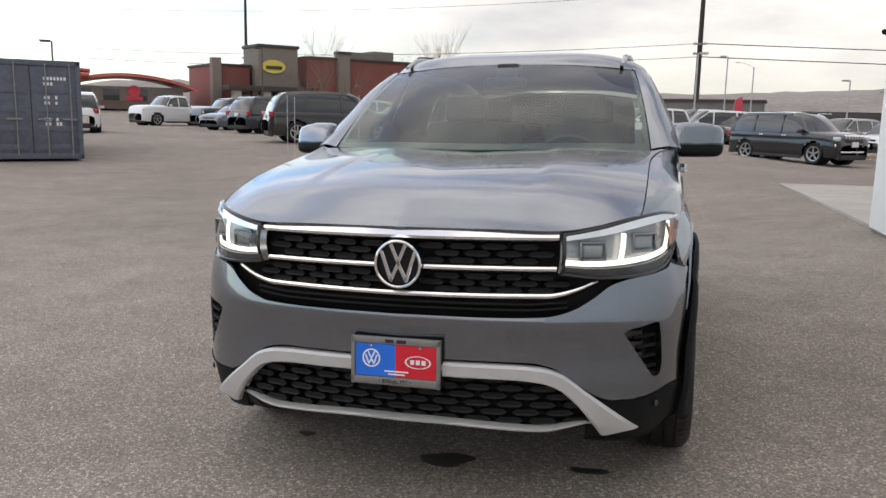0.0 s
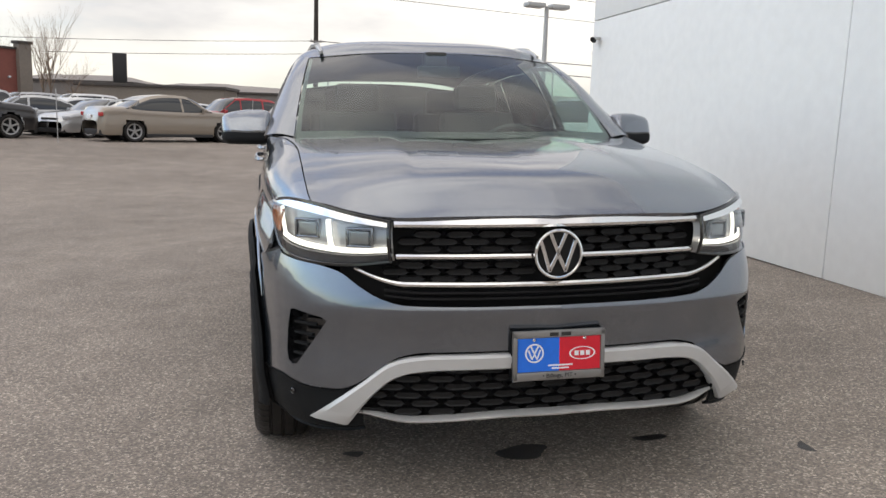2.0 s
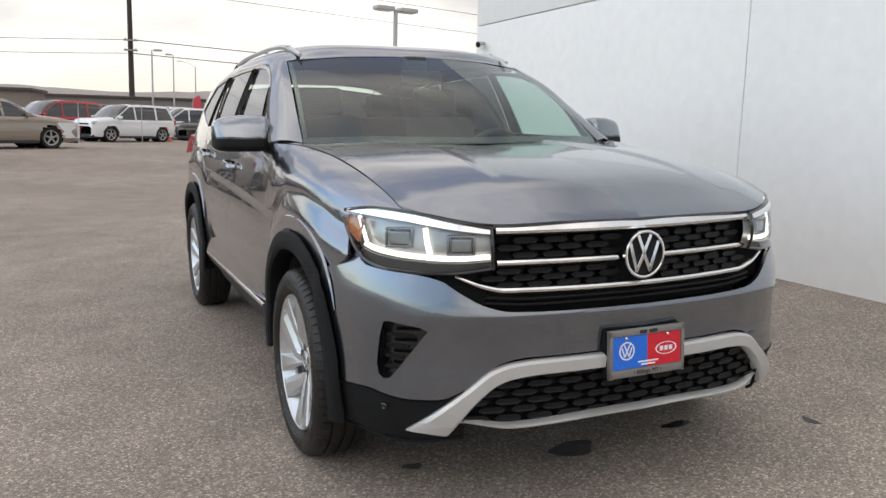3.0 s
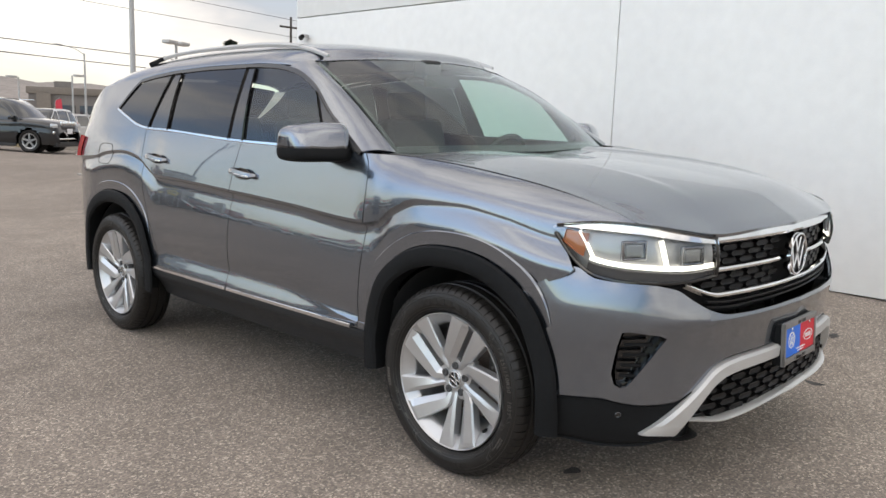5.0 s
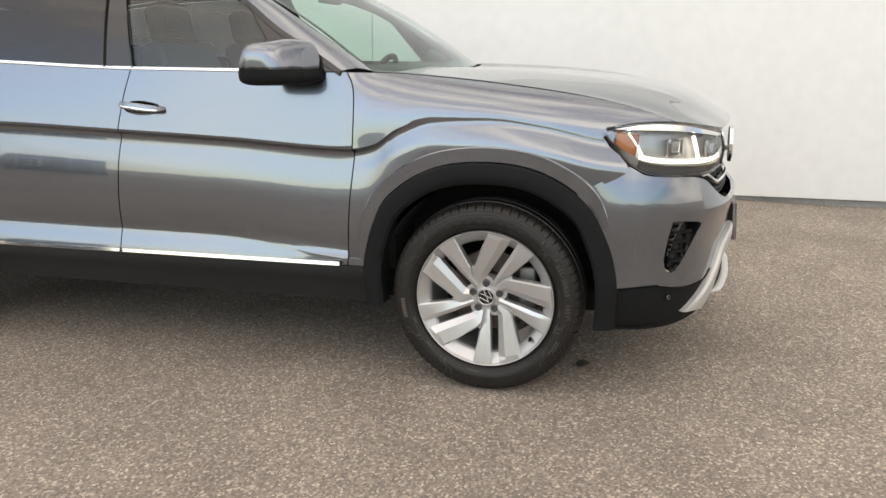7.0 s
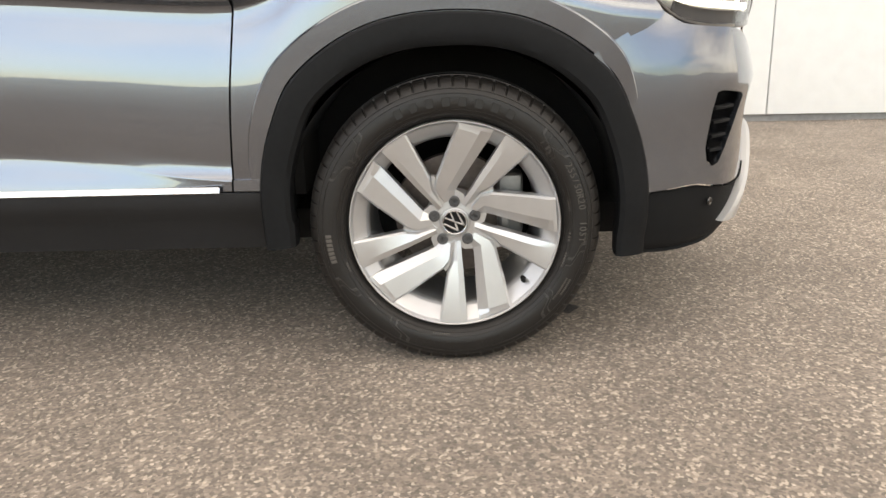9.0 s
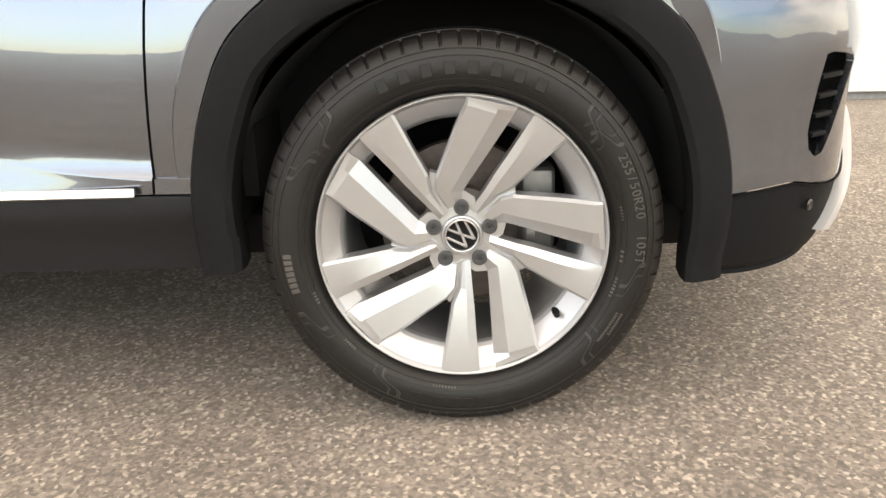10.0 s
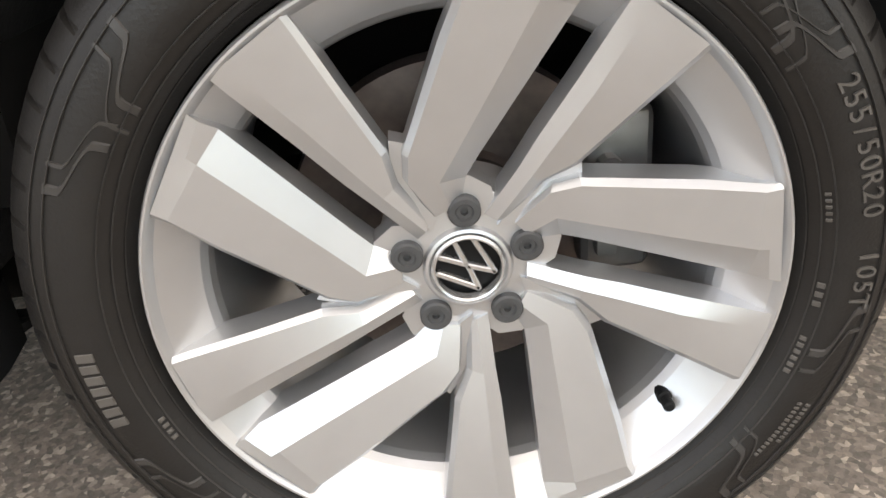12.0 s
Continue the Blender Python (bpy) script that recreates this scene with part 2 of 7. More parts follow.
# ---- mesh tools ----
def part(name, bm, material, parent, label="", sharp=35):
    """Links a bmesh as one mesh object under a thing or a part."""
    lim = radians(sharp)
    for f in bm.faces:
        f.smooth = True
    for e in bm.edges:
        if len(e.link_faces) == 2 and e.calc_face_angle(0) > lim:
            e.smooth = False
    me = bpy.data.meshes.new(name)
    bm.to_mesh(me)
    bm.free()
    for mt in (material if isinstance(material, (list, tuple)) else [material]):
        me.materials.append(mt)
    ob = new(name, me)
    if parent is not None:
        ob.parent = parent
    if label:
        ob["label"] = label
    return ob


def thing(name, label, category, at=None, group="", kind=""):
    ob = new(name)
    ob.empty_display_size = 0.2
    if at is not None:
        ob.matrix_world = at
    return tagged(ob, label, category, group, kind)


def pc(x, xs, ys):
    """Smooth monotone interpolation through knots."""
    xs, ys = np.asarray(xs, float), np.asarray(ys, float)
    h = np.diff(xs)
    d = np.diff(ys) / h
    m = np.zeros(len(xs))
    m[0], m[-1] = d[0], d[-1]
    for i in range(1, len(xs) - 1):
        if d[i - 1] * d[i] > 0:
            w1, w2 = 2 * h[i] + h[i - 1], h[i] + 2 * h[i - 1]
            m[i] = (w1 + w2) / (w1 / d[i - 1] + w2 / d[i])
    x = np.clip(np.asarray(x, float), xs[0], xs[-1])
    i = np.clip(np.searchsorted(xs, x) - 1, 0, len(xs) - 2)
    s = (x - xs[i]) / h[i]
    return ((1 + 2 * s) * (1 - s) ** 2 * ys[i] + s * (1 - s) ** 2 * h[i] * m[i]
            + s * s * (3 - 2 * s) * ys[i + 1] + s * s * (s - 1) * h[i] * m[i + 1])


def sst(x, a, b):
    t = np.clip((np.asarray(x, float) - a) / (b - a), 0, 1)
    return t * t * (3 - 2 * t)


def curve3(pts, n):
    """n points on a smooth line through pts."""
    p = np.array(pts, float)
    if len(p) == 2:
        k = np.linspace(0, 1, n)[:, None]
        return p[0] * (1 - k) + p[1] * k
    d = np.r_[0, np.cumsum(np.linalg.norm(np.diff(p, axis=0), axis=1) ** 0.7)]
    q = np.linspace(0, d[-1], n)
    out = np.zeros((n, p.shape[1]))
    tan = np.zeros_like(p)
    tan[0], tan[-1] = (p[1] - p[0]) / (d[1] - d[0]), (p[-1] - p[-2]) / (d[-1] - d[-2])
    for i in range(1, len(p) - 1):
        tan[i] = ((p[i] - p[i - 1]) / (d[i] - d[i - 1]) * (d[i + 1] - d[i]) + (p[i + 1] - p[i]) / (d[i + 1] - d[i]) * (d[i] - d[i - 1])) / (d[i + 1] - d[i - 1])
    for k, v in enumerate(q):
        i = min(int(np.searchsorted(d, v, "right")) - 1, len(p) - 2)
        h = d[i + 1] - d[i]
        s = (v - d[i]) / h
        out[k] = (1 + 2 * s) * (1 - s) ** 2 * p[i] + s * (1 - s) ** 2 * h * tan[i] + s * s * (3 - 2 * s) * p[i + 1] + s * s * (s - 1) * h * tan[i + 1]
    return out


def grid(pts, thick=0.0, keep=None, flip=False, inward=None):
    """A skin from a 2D array of points; with thick its rim is turned inwards so that it has an edge."""
    bm = bmesh.new()
    nu, nv = len(pts), len(pts[0])
    vs = [[bm.verts.new(tuple(float(c) for c in pts[i][j])) for j in range(nv)] for i in range(nu)]
    for i in range(nu - 1):
        for j in range(nv - 1):
            q = [vs[i][j], vs[i + 1][j], vs[i + 1][j + 1], vs[i][j + 1]]
            if keep is not None:
                c = sum((w.co for w in q), Vector()) / 4
                if not keep(c):
                    continue
            if flip:
                q.reverse()
            try:
                bm.faces.new(q)
            except ValueError:
                pass
    bmesh.ops.delete(bm, geom=[v for v in bm.verts if not v.link_faces], context="VERTS")
    bmesh.ops.remove_doubles(bm, verts=bm.verts[:], dist=1e-5)
    if thick:
        rim(bm, thick)
    return bm


def rim(bm, depth):
    bm.normal_update()
    nrm = {v: v.normal.copy() for v in bm.verts}
    edges = [e for e in bm.edges if len(e.link_faces) == 1]
    src = {v for e in edges for v in e.verts}
    twin = {v: bm.verts.new(v.co - nrm[v] * depth) for v in src}
    for e in edges:
        f = e.link_faces[0]
        a, b = e.verts
        loop = [l for l in f.loops if l.edge == e][0]
        if loop.vert == a:
            bm.faces.new((b, a, twin[a], twin[b]))
        else:
            bm.faces.new((a, b, twin[b], twin[a]))


def mirrored(bm):
    c = bm.copy()
    for v in c.verts:
        v.co.x = -v.co.x
    bmesh.ops.reverse_faces(c, faces=c.faces[:])
    return c


def both(name, bm, material, parent, label="", sharp=35):
    """The part on the car's right and its mirror image on the left."""
    other = mirrored(bm)
    return part(name, bm, material, parent, label, sharp), part(name, other, material, parent, label, sharp)


def box(sx, sy, sz, bevel=0.0, at=(0, 0, 0), rot=None, seg=2):
    bm = bmesh.new()
    bmesh.ops.create_cube(bm, size=1, matrix=Matrix.Diagonal((sx, sy, sz, 1)))
    if bevel:
        bmesh.ops.bevel(bm, geom=bm.edges[:], offset=bevel, segments=seg, affect="EDGES", profile=0.6)
    m = Matrix.Translation(at) @ (rot if rot is not None else Matrix())
    bmesh.ops.transform(bm, matrix=m, verts=bm.verts[:])
    return bm


def join(*bms):
    out = bmesh.new()
    for b in bms:
        me = bpy.data.meshes.new("tmp")
        b.to_mesh(me)
        out.from_mesh(me)
        bpy.data.meshes.remove(me)
        b.free()
    return out


def moved(bm, m):
    bmesh.ops.transform(bm, matrix=m, verts=bm.verts[:])
    if m.determinant() < 0:
        bmesh.ops.reverse_faces(bm, faces=bm.faces[:])
    return bm


def tube(pts, r, n=10, cap=True):
    """A round bar along a line; r is one radius or one for each point."""
    bm = bmesh.new()
    p = [Vector(q) for q in pts]
    rs = r if isinstance(r, (list, tuple, np.ndarray)) else [r] * len(p)
    rings, up = [], Vector((0, 0, 1))
    for i, q in enumerate(p):
        d = (p[min(i + 1, len(p) - 1)] - p[max(i - 1, 0)]).normalized()
        if abs(d.dot(up)) > 0.95:
            up = Vector((0, 1, 0)) if abs(d.y) < 0.9 else Vector((1, 0, 0))
        a = d.cross(up).normalized()
        b = d.cross(a).normalized()
        rings.append([bm.verts.new(q + (a * math.cos(k * math.tau / n) + b * math.sin(k * math.tau / n)) * rs[i]) for k in range(n)])
    for i in range(len(rings) - 1):
        for k in range(n):
            bm.faces.new((rings[i][k], rings[i][(k + 1) % n], rings[i + 1][(k + 1) % n], rings[i + 1][k]))
    if cap:
        bm.faces.new(rings[0][::-1])
        bm.faces.new(rings[-1])
    bmesh.ops.recalc_face_normals(bm, faces=bm.faces[:])
    return bm


def lathe(profile, n=64, axis="x", a0=0.0, a1=math.tau):
    """Turns (along, radius) pairs round the axis."""
    bm = bmesh.new()
    full = abs(a1 - a0 - math.tau) < 1e-6
    cols = n if full else n + 1
    vs = []
    for k in range(cols):
        a = a0 + (a1 - a0) * k / n
        c, s = math.cos(a), math.sin(a)
        ring = []
        for q, r in profile:
            co = (q, r * c, r * s) if axis == "x" else (r * c, r * s, q)
            ring.append(bm.verts.new(co))
        vs.append(ring)
    for k in range(n):
        for j in range(len(profile) - 1):
            bm.faces.new((vs[k][j], vs[(k + 1) % cols][j], vs[(k + 1) % cols][j + 1], vs[k][j + 1]))
    bmesh.ops.remove_doubles(bm, verts=bm.verts[:], dist=1e-6)
    return bm


def prism(poly, depth, bevel=0.0, seg=1):
    """A plate from a 2D outline in x and y, depth along z."""
    bm = bmesh.new()
    f = bm.faces.new([bm.verts.new((x, y, 0)) for x, y in poly])
    ex = bmesh.ops.extrude_face_region(bm, geom=[f])
    bmesh.ops.translate(bm, vec=(0, 0, depth), verts=[g for g in ex["geom"] if isinstance(g, bmesh.types.BMVert)])
    bmesh.ops.recalc_face_normals(bm, faces=bm.faces[:])
    if bevel:
        top = [e for e in bm.edges if all(abs(v.co.z - depth) < 1e-7 for v in e.verts)]
        bmesh.ops.bevel(bm, geom=top, offset=bevel, segments=seg, affect="EDGES")
    return bm


def sweep(pts, width, depth, out=(0, -1, 0), bevel=0.25):
    """A strip with a rounded rectangular section along pts, width across, depth along out."""
    bm = bmesh.new()
    p = [Vector(q) for q in pts]
    o = Vector(out)
    rings = []
    for i, q in enumerate(p):
        d = (p[min(i + 1, len(p) - 1)] - p[max(i - 1, 0)]).normalized()
        w = d.cross(o).normalized()
        u = w.cross(d).normalized()
        wd = width[i] if isinstance(width, (list, tuple, np.ndarray)) else width
        h, c = wd / 2, min(wd, depth) * bevel
        sec = [(-h, 0), (-h, depth - c), (-h + c, depth), (h - c, depth), (h, depth - c), (h, 0)]
        rings.append([bm.verts.new(q + w * a + u * b) for a, b in sec])
    k = 6
    for i in range(len(rings) - 1):
        for j in range(k):
            bm.faces.new((rings[i][j], rings[i][(j + 1) % k], rings[i + 1][(j + 1) % k], rings[i + 1][j]))
    bm.faces.new(rings[0][::-1])
    bm.faces.new(rings[-1])
    bmesh.ops.recalc_face_normals(bm, faces=bm.faces[:])
    return bm


def orient(bm, centre):
    """Makes a skin's faces look away from centre."""
    bm.normal_update()
    c = Vector(centre)
    s = sum((f.calc_center_median() - c).dot(f.normal) * f.calc_area() for f in bm.faces)
    if s < 0:
        bmesh.ops.reverse_faces(bm, faces=bm.faces[:])
    return bm


# ---- setting ----
def ground_z(x, y):
    """The lot: a cross slope up to the wall where the car stands, level further off."""
    r = np.hypot(x * 1.15, (y - 2) * 0.9)
    w = 1 - sst(r, 9, 20)
    far = (0.26 * sst(y, 16, 24) * (1 - sst(x, 2, 7)) - 0.55 * sst(x, 9, 16) * sst(y, 30, 50)
           - 0.10 * sst(-x, 11, 14) * (1 - sst(y, 16, 24)) + 0.9 * sst(np.hypot(x, y), 55, 95) * (1 - sst(x, -5, 10)))
    near = 0.025 * x - 0.008 * y + 0.10 * sst(x, 1.4, 3.4) * sst(y, -2.5, 1.0)
    return w * near + (1 - w) * far


def ground_sheet():
    def ticks(near, far):
        a = list(np.arange(-near, near + 0.01, 1.0))
        s = near
        while s < far:
            s *= 1.16
            a += [s, -s]
        return sorted(a)
    xs, ys = ticks(24, 3500), ticks(30, 3500)
    bm = bmesh.new()
    vs = [[bm.verts.new((x, y, float(ground_z(x, y)))) for y in ys] for x in xs]
    for i in range(len(xs) - 1):
        for j in range(len(ys) - 1):
            bm.faces.new((vs[i][j], vs[i + 1][j], vs[i + 1][j + 1], vs[i][j + 1]))
    return bm


ground = tagged(part("ground", ground_sheet(), ASPHALT, None), "worn grey-brown asphalt car park with pale stones", "ground", kind="structure")

STAIN = mat("oil_stain", (0.030, 0.027, 0.025), 0.55, vary=0.4, scale=30, bump=0.4, bump_scale=300)


def stain(x, y, rx, ry, seed):
    rnd = random.Random(seed)
    bm = bmesh.new()
    n = 36
    k = [rnd.uniform(0.6, 1.2) for _ in range(9)]
    ring = []
    for i in range(n):
        a = math.tau * i / n
        q = i * 9 / n
        f = k[int(q) % 9] * (1 - q % 1) + k[(int(q) + 1) % 9] * (q % 1)
        px, py = x + rx * f * math.cos(a), y + ry * f * math.sin(a)
        ring.append(bm.verts.new((px, py, float(ground_z(px, py)) + 0.004)))
    bm.faces.new(ring)
    bmesh.ops.triangulate(bm, faces=bm.faces[:])
    return tagged(part("oil_stain", bm, STAIN, None), "dark irregular oil stain soaked into the asphalt", "stain", group="oil stains on the asphalt")


for sx, sy, ra, rb, sd in ((0.05, -0.46, 0.13, 0.07, 1), (0.62, -0.42, 0.07, 0.035, 2), (-0.62, -0.35, 0.05, 0.03, 3), (1.25, -0.62, 0.09, 0.06, 4),
                           (1.75, 0.3, 0.05, 0.03, 5), (2.2, -0.4, 0.06, 0.03, 6), (2.4, -1.5, 0.10, 0.05, 7)):
    stain(sx, sy, ra, rb, sd)

WALL_PAINT = mat("white_painted_render", (0.84, 0.85, 0.84), 0.55, vary=0.035, scale=3, bump=0.25, bump_scale=90)
JOINT = mat("grey_sealant", (0.30, 0.295, 0.29), 0.7, vary=0.2)
CONCRETE = mat("pale_concrete", (0.42, 0.39, 0.35), 0.85, vary=0.14, scale=6, bump=0.4, bump_scale=120)
WALL_X, WALL_Y0, WALL_Y1, WALL_TOP = 3.36, -9.0, 7.15, 6.2


def building_wall():
    wall = tagged(part("wall_east", join(box(0.30, WALL_Y1 - WALL_Y0 - 0.03, WALL_TOP + 0.6, 0, (WALL_X + 0.19, (WALL_Y0 + WALL_Y1) / 2, WALL_TOP / 2 - 0.3)),
                                         box(16, 0.3, WALL_TOP + 0.6, 0, (WALL_X + 8.35, WALL_Y1 - 0.19, WALL_TOP / 2 - 0.3)),
                                         box(16, 0.3, WALL_TOP + 0.6, 0, (WALL_X + 8.35, WALL_Y0 + 0.17, WALL_TOP / 2 - 0.3))), JOINT, None),
                  "tall white rendered building wall with panel joints", "wall", kind="structure")
    ys = [WALL_Y0, -2.42, 2.1, WALL_Y1]
    zs = [0.16, 2.70, WALL_TOP]
    for a in range(3):
        for b in range(2):
            y0, y1, z0, z1 = ys[a], ys[a + 1], zs[b], zs[b + 1]
            if b == 0:
                z0 = 0.16
            part("panel", box(0.05, y1 - y0 - 0.010, z1 - z0 - 0.014, 0.004, (WALL_X + 0.02, (y0 + y1) / 2, (z0 + z1) / 2)), WALL_PAINT, wall)
    for b in range(2):
        z0, z1 = zs[b], zs[b + 1]
        part("panel", box(16, 0.05, z1 - z0 - 0.014, 0.004, (WALL_X + 8.0, WALL_Y1 - 0.02, (z0 + z1) / 2)), WALL_PAINT, wall)
        part("panel", box(16, 0.05, z1 - z0 - 0.014, 0.004, (WALL_X + 8.0, WALL_Y0 + 0.0, (z0 + z1) / 2)), WALL_PAINT, wall)
    return wall


building_wall()


def hills():
    """Low brown hills on the horizon all round."""
    bm = bmesh.new()
    n, rows = 360, []
    for k in range(n):
        a = math.tau * k / n
        h = 26 + 16 * noise.noise((math.cos(a) * 3, math.sin(a) * 3, 0.3)) + 7 * noise.noise((math.cos(a) * 14, math.sin(a) * 14, 2)) + 3 * noise.noise((math.cos(a) * 60, math.sin(a) * 60, 5))
        h = max(h, 6) + 8 * math.exp(-((math.degrees(a) - 101) / 14) ** 2)
        c, s = math.cos(a), math.sin(a)
        rows.append([bm.verts.new((c * r, s * r, z)) for r, z in ((900, -3), (960, h * 0.45), (1040, h * 0.85), (1150, h * 1.22), (1500, h * 1.0), (1600, -5))])
    for k in range(n):
        for j in range(5):
            bm.faces.new((rows[k][j], rows[(k + 1) % n][j], rows[(k + 1) % n][j + 1], rows[k][j + 1]))
    bmesh.ops.recalc_face_normals(bm, faces=bm.faces[:])
    return bm


# brown hillside made paler: the haze of distance is put into the colour
HILL = mat("hazed_hillside", (0.29, 0.26, 0.24), 0.95, vary=0.25, scale=0.05)
tagged(part("backdrop", hills(), HILL, None), "low hazy brown hills along the horizon", "hill", kind="structure")


# ---- the grey sport utility vehicle ----
SUV = thing("sport_utility_vehicle", "large grey metallic family car with chrome grille parked on the asphalt", "car", LEVEL)

CR_Y = [-0.76, -0.62, -0.42, -0.22, 0, 0.2, 0.342, 0.45, 0.545, 1.07, 1.62, 2.2, 2.416, 2.55, 2.66, 2.89, 3.15, 3.3, 3.7, 4.1]
CR_Z = [0.965, 0.975, 0.997, 1.045, 1.074, 1.073, 1.035, 0.968, 0.952, 0.983, 1.008, 1.032, 1.036, 1.085, 1.14, 1.168, 1.15, 1.12, 1.10, 1.09]
HUBS = (0.0, 2.979)
HUB_Z = 0.377


def crease_z(y):
    return pc(y, CR_Y, CR_Z)


def half_width(y):
    return pc(y, [-0.76, -0.62, -0.52, -0.435, -0.3, -0.15, 0.1, 0.6, 1.5, 2.3, 2.8, 3.25, 3.45, 3.6, 3.75, 3.9, 4.02, 4.08], [0.79, 0.848, 0.882, 0.903, 0.926, 0.941, 0.953, 0.972, 0.975, 0.975, 0.951, 0.948, 0.937, 0.928, 0.875, 0.80, 0.70, 0.62])


def low_width(y):
    """The half width low down, where wings and bumper meet the wheel arches."""
    a = pc(y, [-0.76, -0.6, -0.5, -0.4, -0.3, -0.1, 0.3, 0.6], [0.80, 0.905, 0.935, 0.956, 0.970, 0.980, 0.981, 0.972])
    b = pc(y, [2.3, 2.6, 3.3, 3.45, 3.6, 3.75, 3.9, 4.08], [0.975, 0.980, 0.980, 0.964, 0.933, 0.877, 0.80, 0.62])
    return float(max(half_width(y), a if y < 0.6 else (b if y > 2.3 else 0)))


def top_edge(y):
    """The upper edge of the side: the bonnet's shut line in front, the window line behind."""
    w = pc(y, [-0.76, -0.62, -0.4, 0, 0.25, 0.42, 0.58, 1.0, 2.6, 3.2, 3.45, 3.6, 3.75, 3.9, 4.02, 4.08], [0.775, 0.797, 0.803, 0.806, 0.828, 0.864, 0.926, 0.931, 0.907, 0.89, 0.872, 0.848, 0.805, 0.74, 0.65, 0.57])
    z = pc(y, [-0.76, -0.67, -0.62, -0.4, 0, 0.25, 0.42, 0.58, 1.2, 1.6, 2.3, 2.65, 4.1], [1.035, 1.060, 1.080, 1.136, 1.196, 1.223, 1.237, 1.242, 1.255, 1.264, 1.298, 1.310, 1.32])
    return w, z


def arch_swell(y, z, hy):
    """How far the arch departs from a circle: square shoulders, legs drawn in."""
    a = math.degrees(math.atan2(z - HUB_Z, -(y - hy)))
    if a < -90:
        a += 360
    return float(pc(a, [-40, 0, 15, 30, 45, 65, 90, 115, 135, 150, 165, 180, 220], [-0.035, -0.028, -0.018, -0.004, 0.016, 0.014, 0.003, 0.014, 0.018, -0.004, -0.020, -0.036, -0.04]))


ROW_CACHE = {}


def side_rows(y):
    key = round(y, 3)
    if key not in ROW_CACHE:
        ROW_CACHE[key] = side_section(key)
    return ROW_CACHE[key]


def side_section(y):
    """The section of the body side at y, from the window line down to the sill: widths and heights."""
    P, c = float(half_width(y)), float(crease_z(y))
    w0, z0 = (float(v) for v in top_edge(y))
    k = float(sst(y, 0.45, 0.6))
    cw, cz = (P - 0.010) * (1 - k) + (P - 0.0225) * k, (z0 - 0.028) * (1 - k) + (z0 * 0.5 + c * 0.5) * k
    st = float(pc(y, [-0.62, -0.35, -0.1, 0.15, 0.38, 0.5, 2.45, 2.62, 2.9, 3.3, 3.6, 4.1], [0, 0.02, 0.04, 0.10, 0.62, 1, 1, 0.6, 0.3, 0.3, 0.4, 0.4]))
    fh = float(pc(y, [0.59, 0.72, 0.87, 1.15, 1.6, 2.3, 2.42, 2.5, 3.0], [0, 0.018, 0.05, 0.082, 0.09, 0.10, 0.07, 0.0, 0.0]))
    rows = []
    for t in (0, 0.14, 0.28, 0.42, 0.56, 0.70, 0.82, 0.92, 0.97):
        rows.append(((1 - t) ** 2 * w0 + 2 * t * (1 - t) * cw + t * t * P, (1 - t) ** 2 * z0 + 2 * t * (1 - t) * cz + t * t * c))
    rows += [(P + 0.0005, c - 0.001), (P - 0.006 * st, c - 0.006), (P - 0.019 * st, c - 0.013), (P - 0.027 * st, c - 0.022), (P - 0.0285 * st, c - 0.034)]
    zl = 0.49 + fh + 0.02
    zt = c - 0.034
    for t, d in ((0.08, -0.0215), (0.13, -0.018), (0.17, -0.015), (0.22, -0.0115), (0.3, -0.0065), (0.38, -0.003), (0.45, -0.0005), (0.6, 0.002), (0.75, 0.002), (0.88, -0.001), (1.0, -0.006)):
        rows.append((P + d * (st if d < 0 else 1), zt + (zl - zt) * t))
    g = fh / 0.09
    for t, d in ((0.10, -0.008), (0.22, -0.006), (0.45, 0.003), (0.7, 0.012), (0.88, 0.0175), (1.0, 0.019)):
        rows.append((P + d * g, zl + (0.478 - zl) * t))
    out = []
    lw = low_width(y) - P
    for w, z in rows:
        w += lw * float(sst((c - z) / 0.10, 0.0, 1.0))
        out.append((w, z))
    return out


def in_arch(y, z, r):
    return any(math.hypot(y - h, z - HUB_Z) < r + arch_swell(y, z, h) for h in HUBS)


NROW = len(side_rows(0.5))


def side_panel(yl, yr, nu, wing=False, top=0):
    """A panel of the right side between two shut lines, each y as a function of height."""
    pts = []
    for i in range(nu + 1):
        u = i / nu
        col = []
        for j in range(top, NROW):
            y = yl(1.0) * (1 - u) + yr(1.0) * u
            if wing and j < 11:
                ya = -0.55
                for _ in range(8):
                    ya = 0.5 * ya + 0.5 * fender_top_front(side_rows(ya)[j][0])
                for _ in range(3):
                    y = ya * (1 - u) + yr(side_rows(y)[j][1]) * u
                w, z = side_rows(y)[j]
                col.append((-w, y, z))
                continue
            for _ in range(3):
                z = side_rows(y)[j][1]
                y = round(yl(z) * (1 - u) + yr(z) * u, 3) if 0 < u < 1 else yl(z) * (1 - u) + yr(z) * u
            w, z = side_rows(y)[j]
            col.append((-w, y, z))
        pts.append(col)

    def keep(c):
        return not in_arch(c.y, c.z, 0.497)
    return orient(grid(pts, 0.014, keep), (0, 1.5, 0.7))


GAP = 0.0026


def shut_front(z):
    return float(pc(z, [0.45, 0.69, 0.96, 1.12, 1.19, 1.24], [0.572, 0.556, 0.532, 0.528, 0.535, 0.560]))


def shut_mid(z):
    return float(pc(z, [0.42, 0.52, 0.83, 1.12, 1.27], [1.632, 1.636, 1.621, 1.578, 1.535]))


def shut_rear(z):
    return float(pc(z, [0.45, 0.6, 0.8, 1.0, 1.32], [2.40, 2.44, 2.53, 2.60, 2.63]))


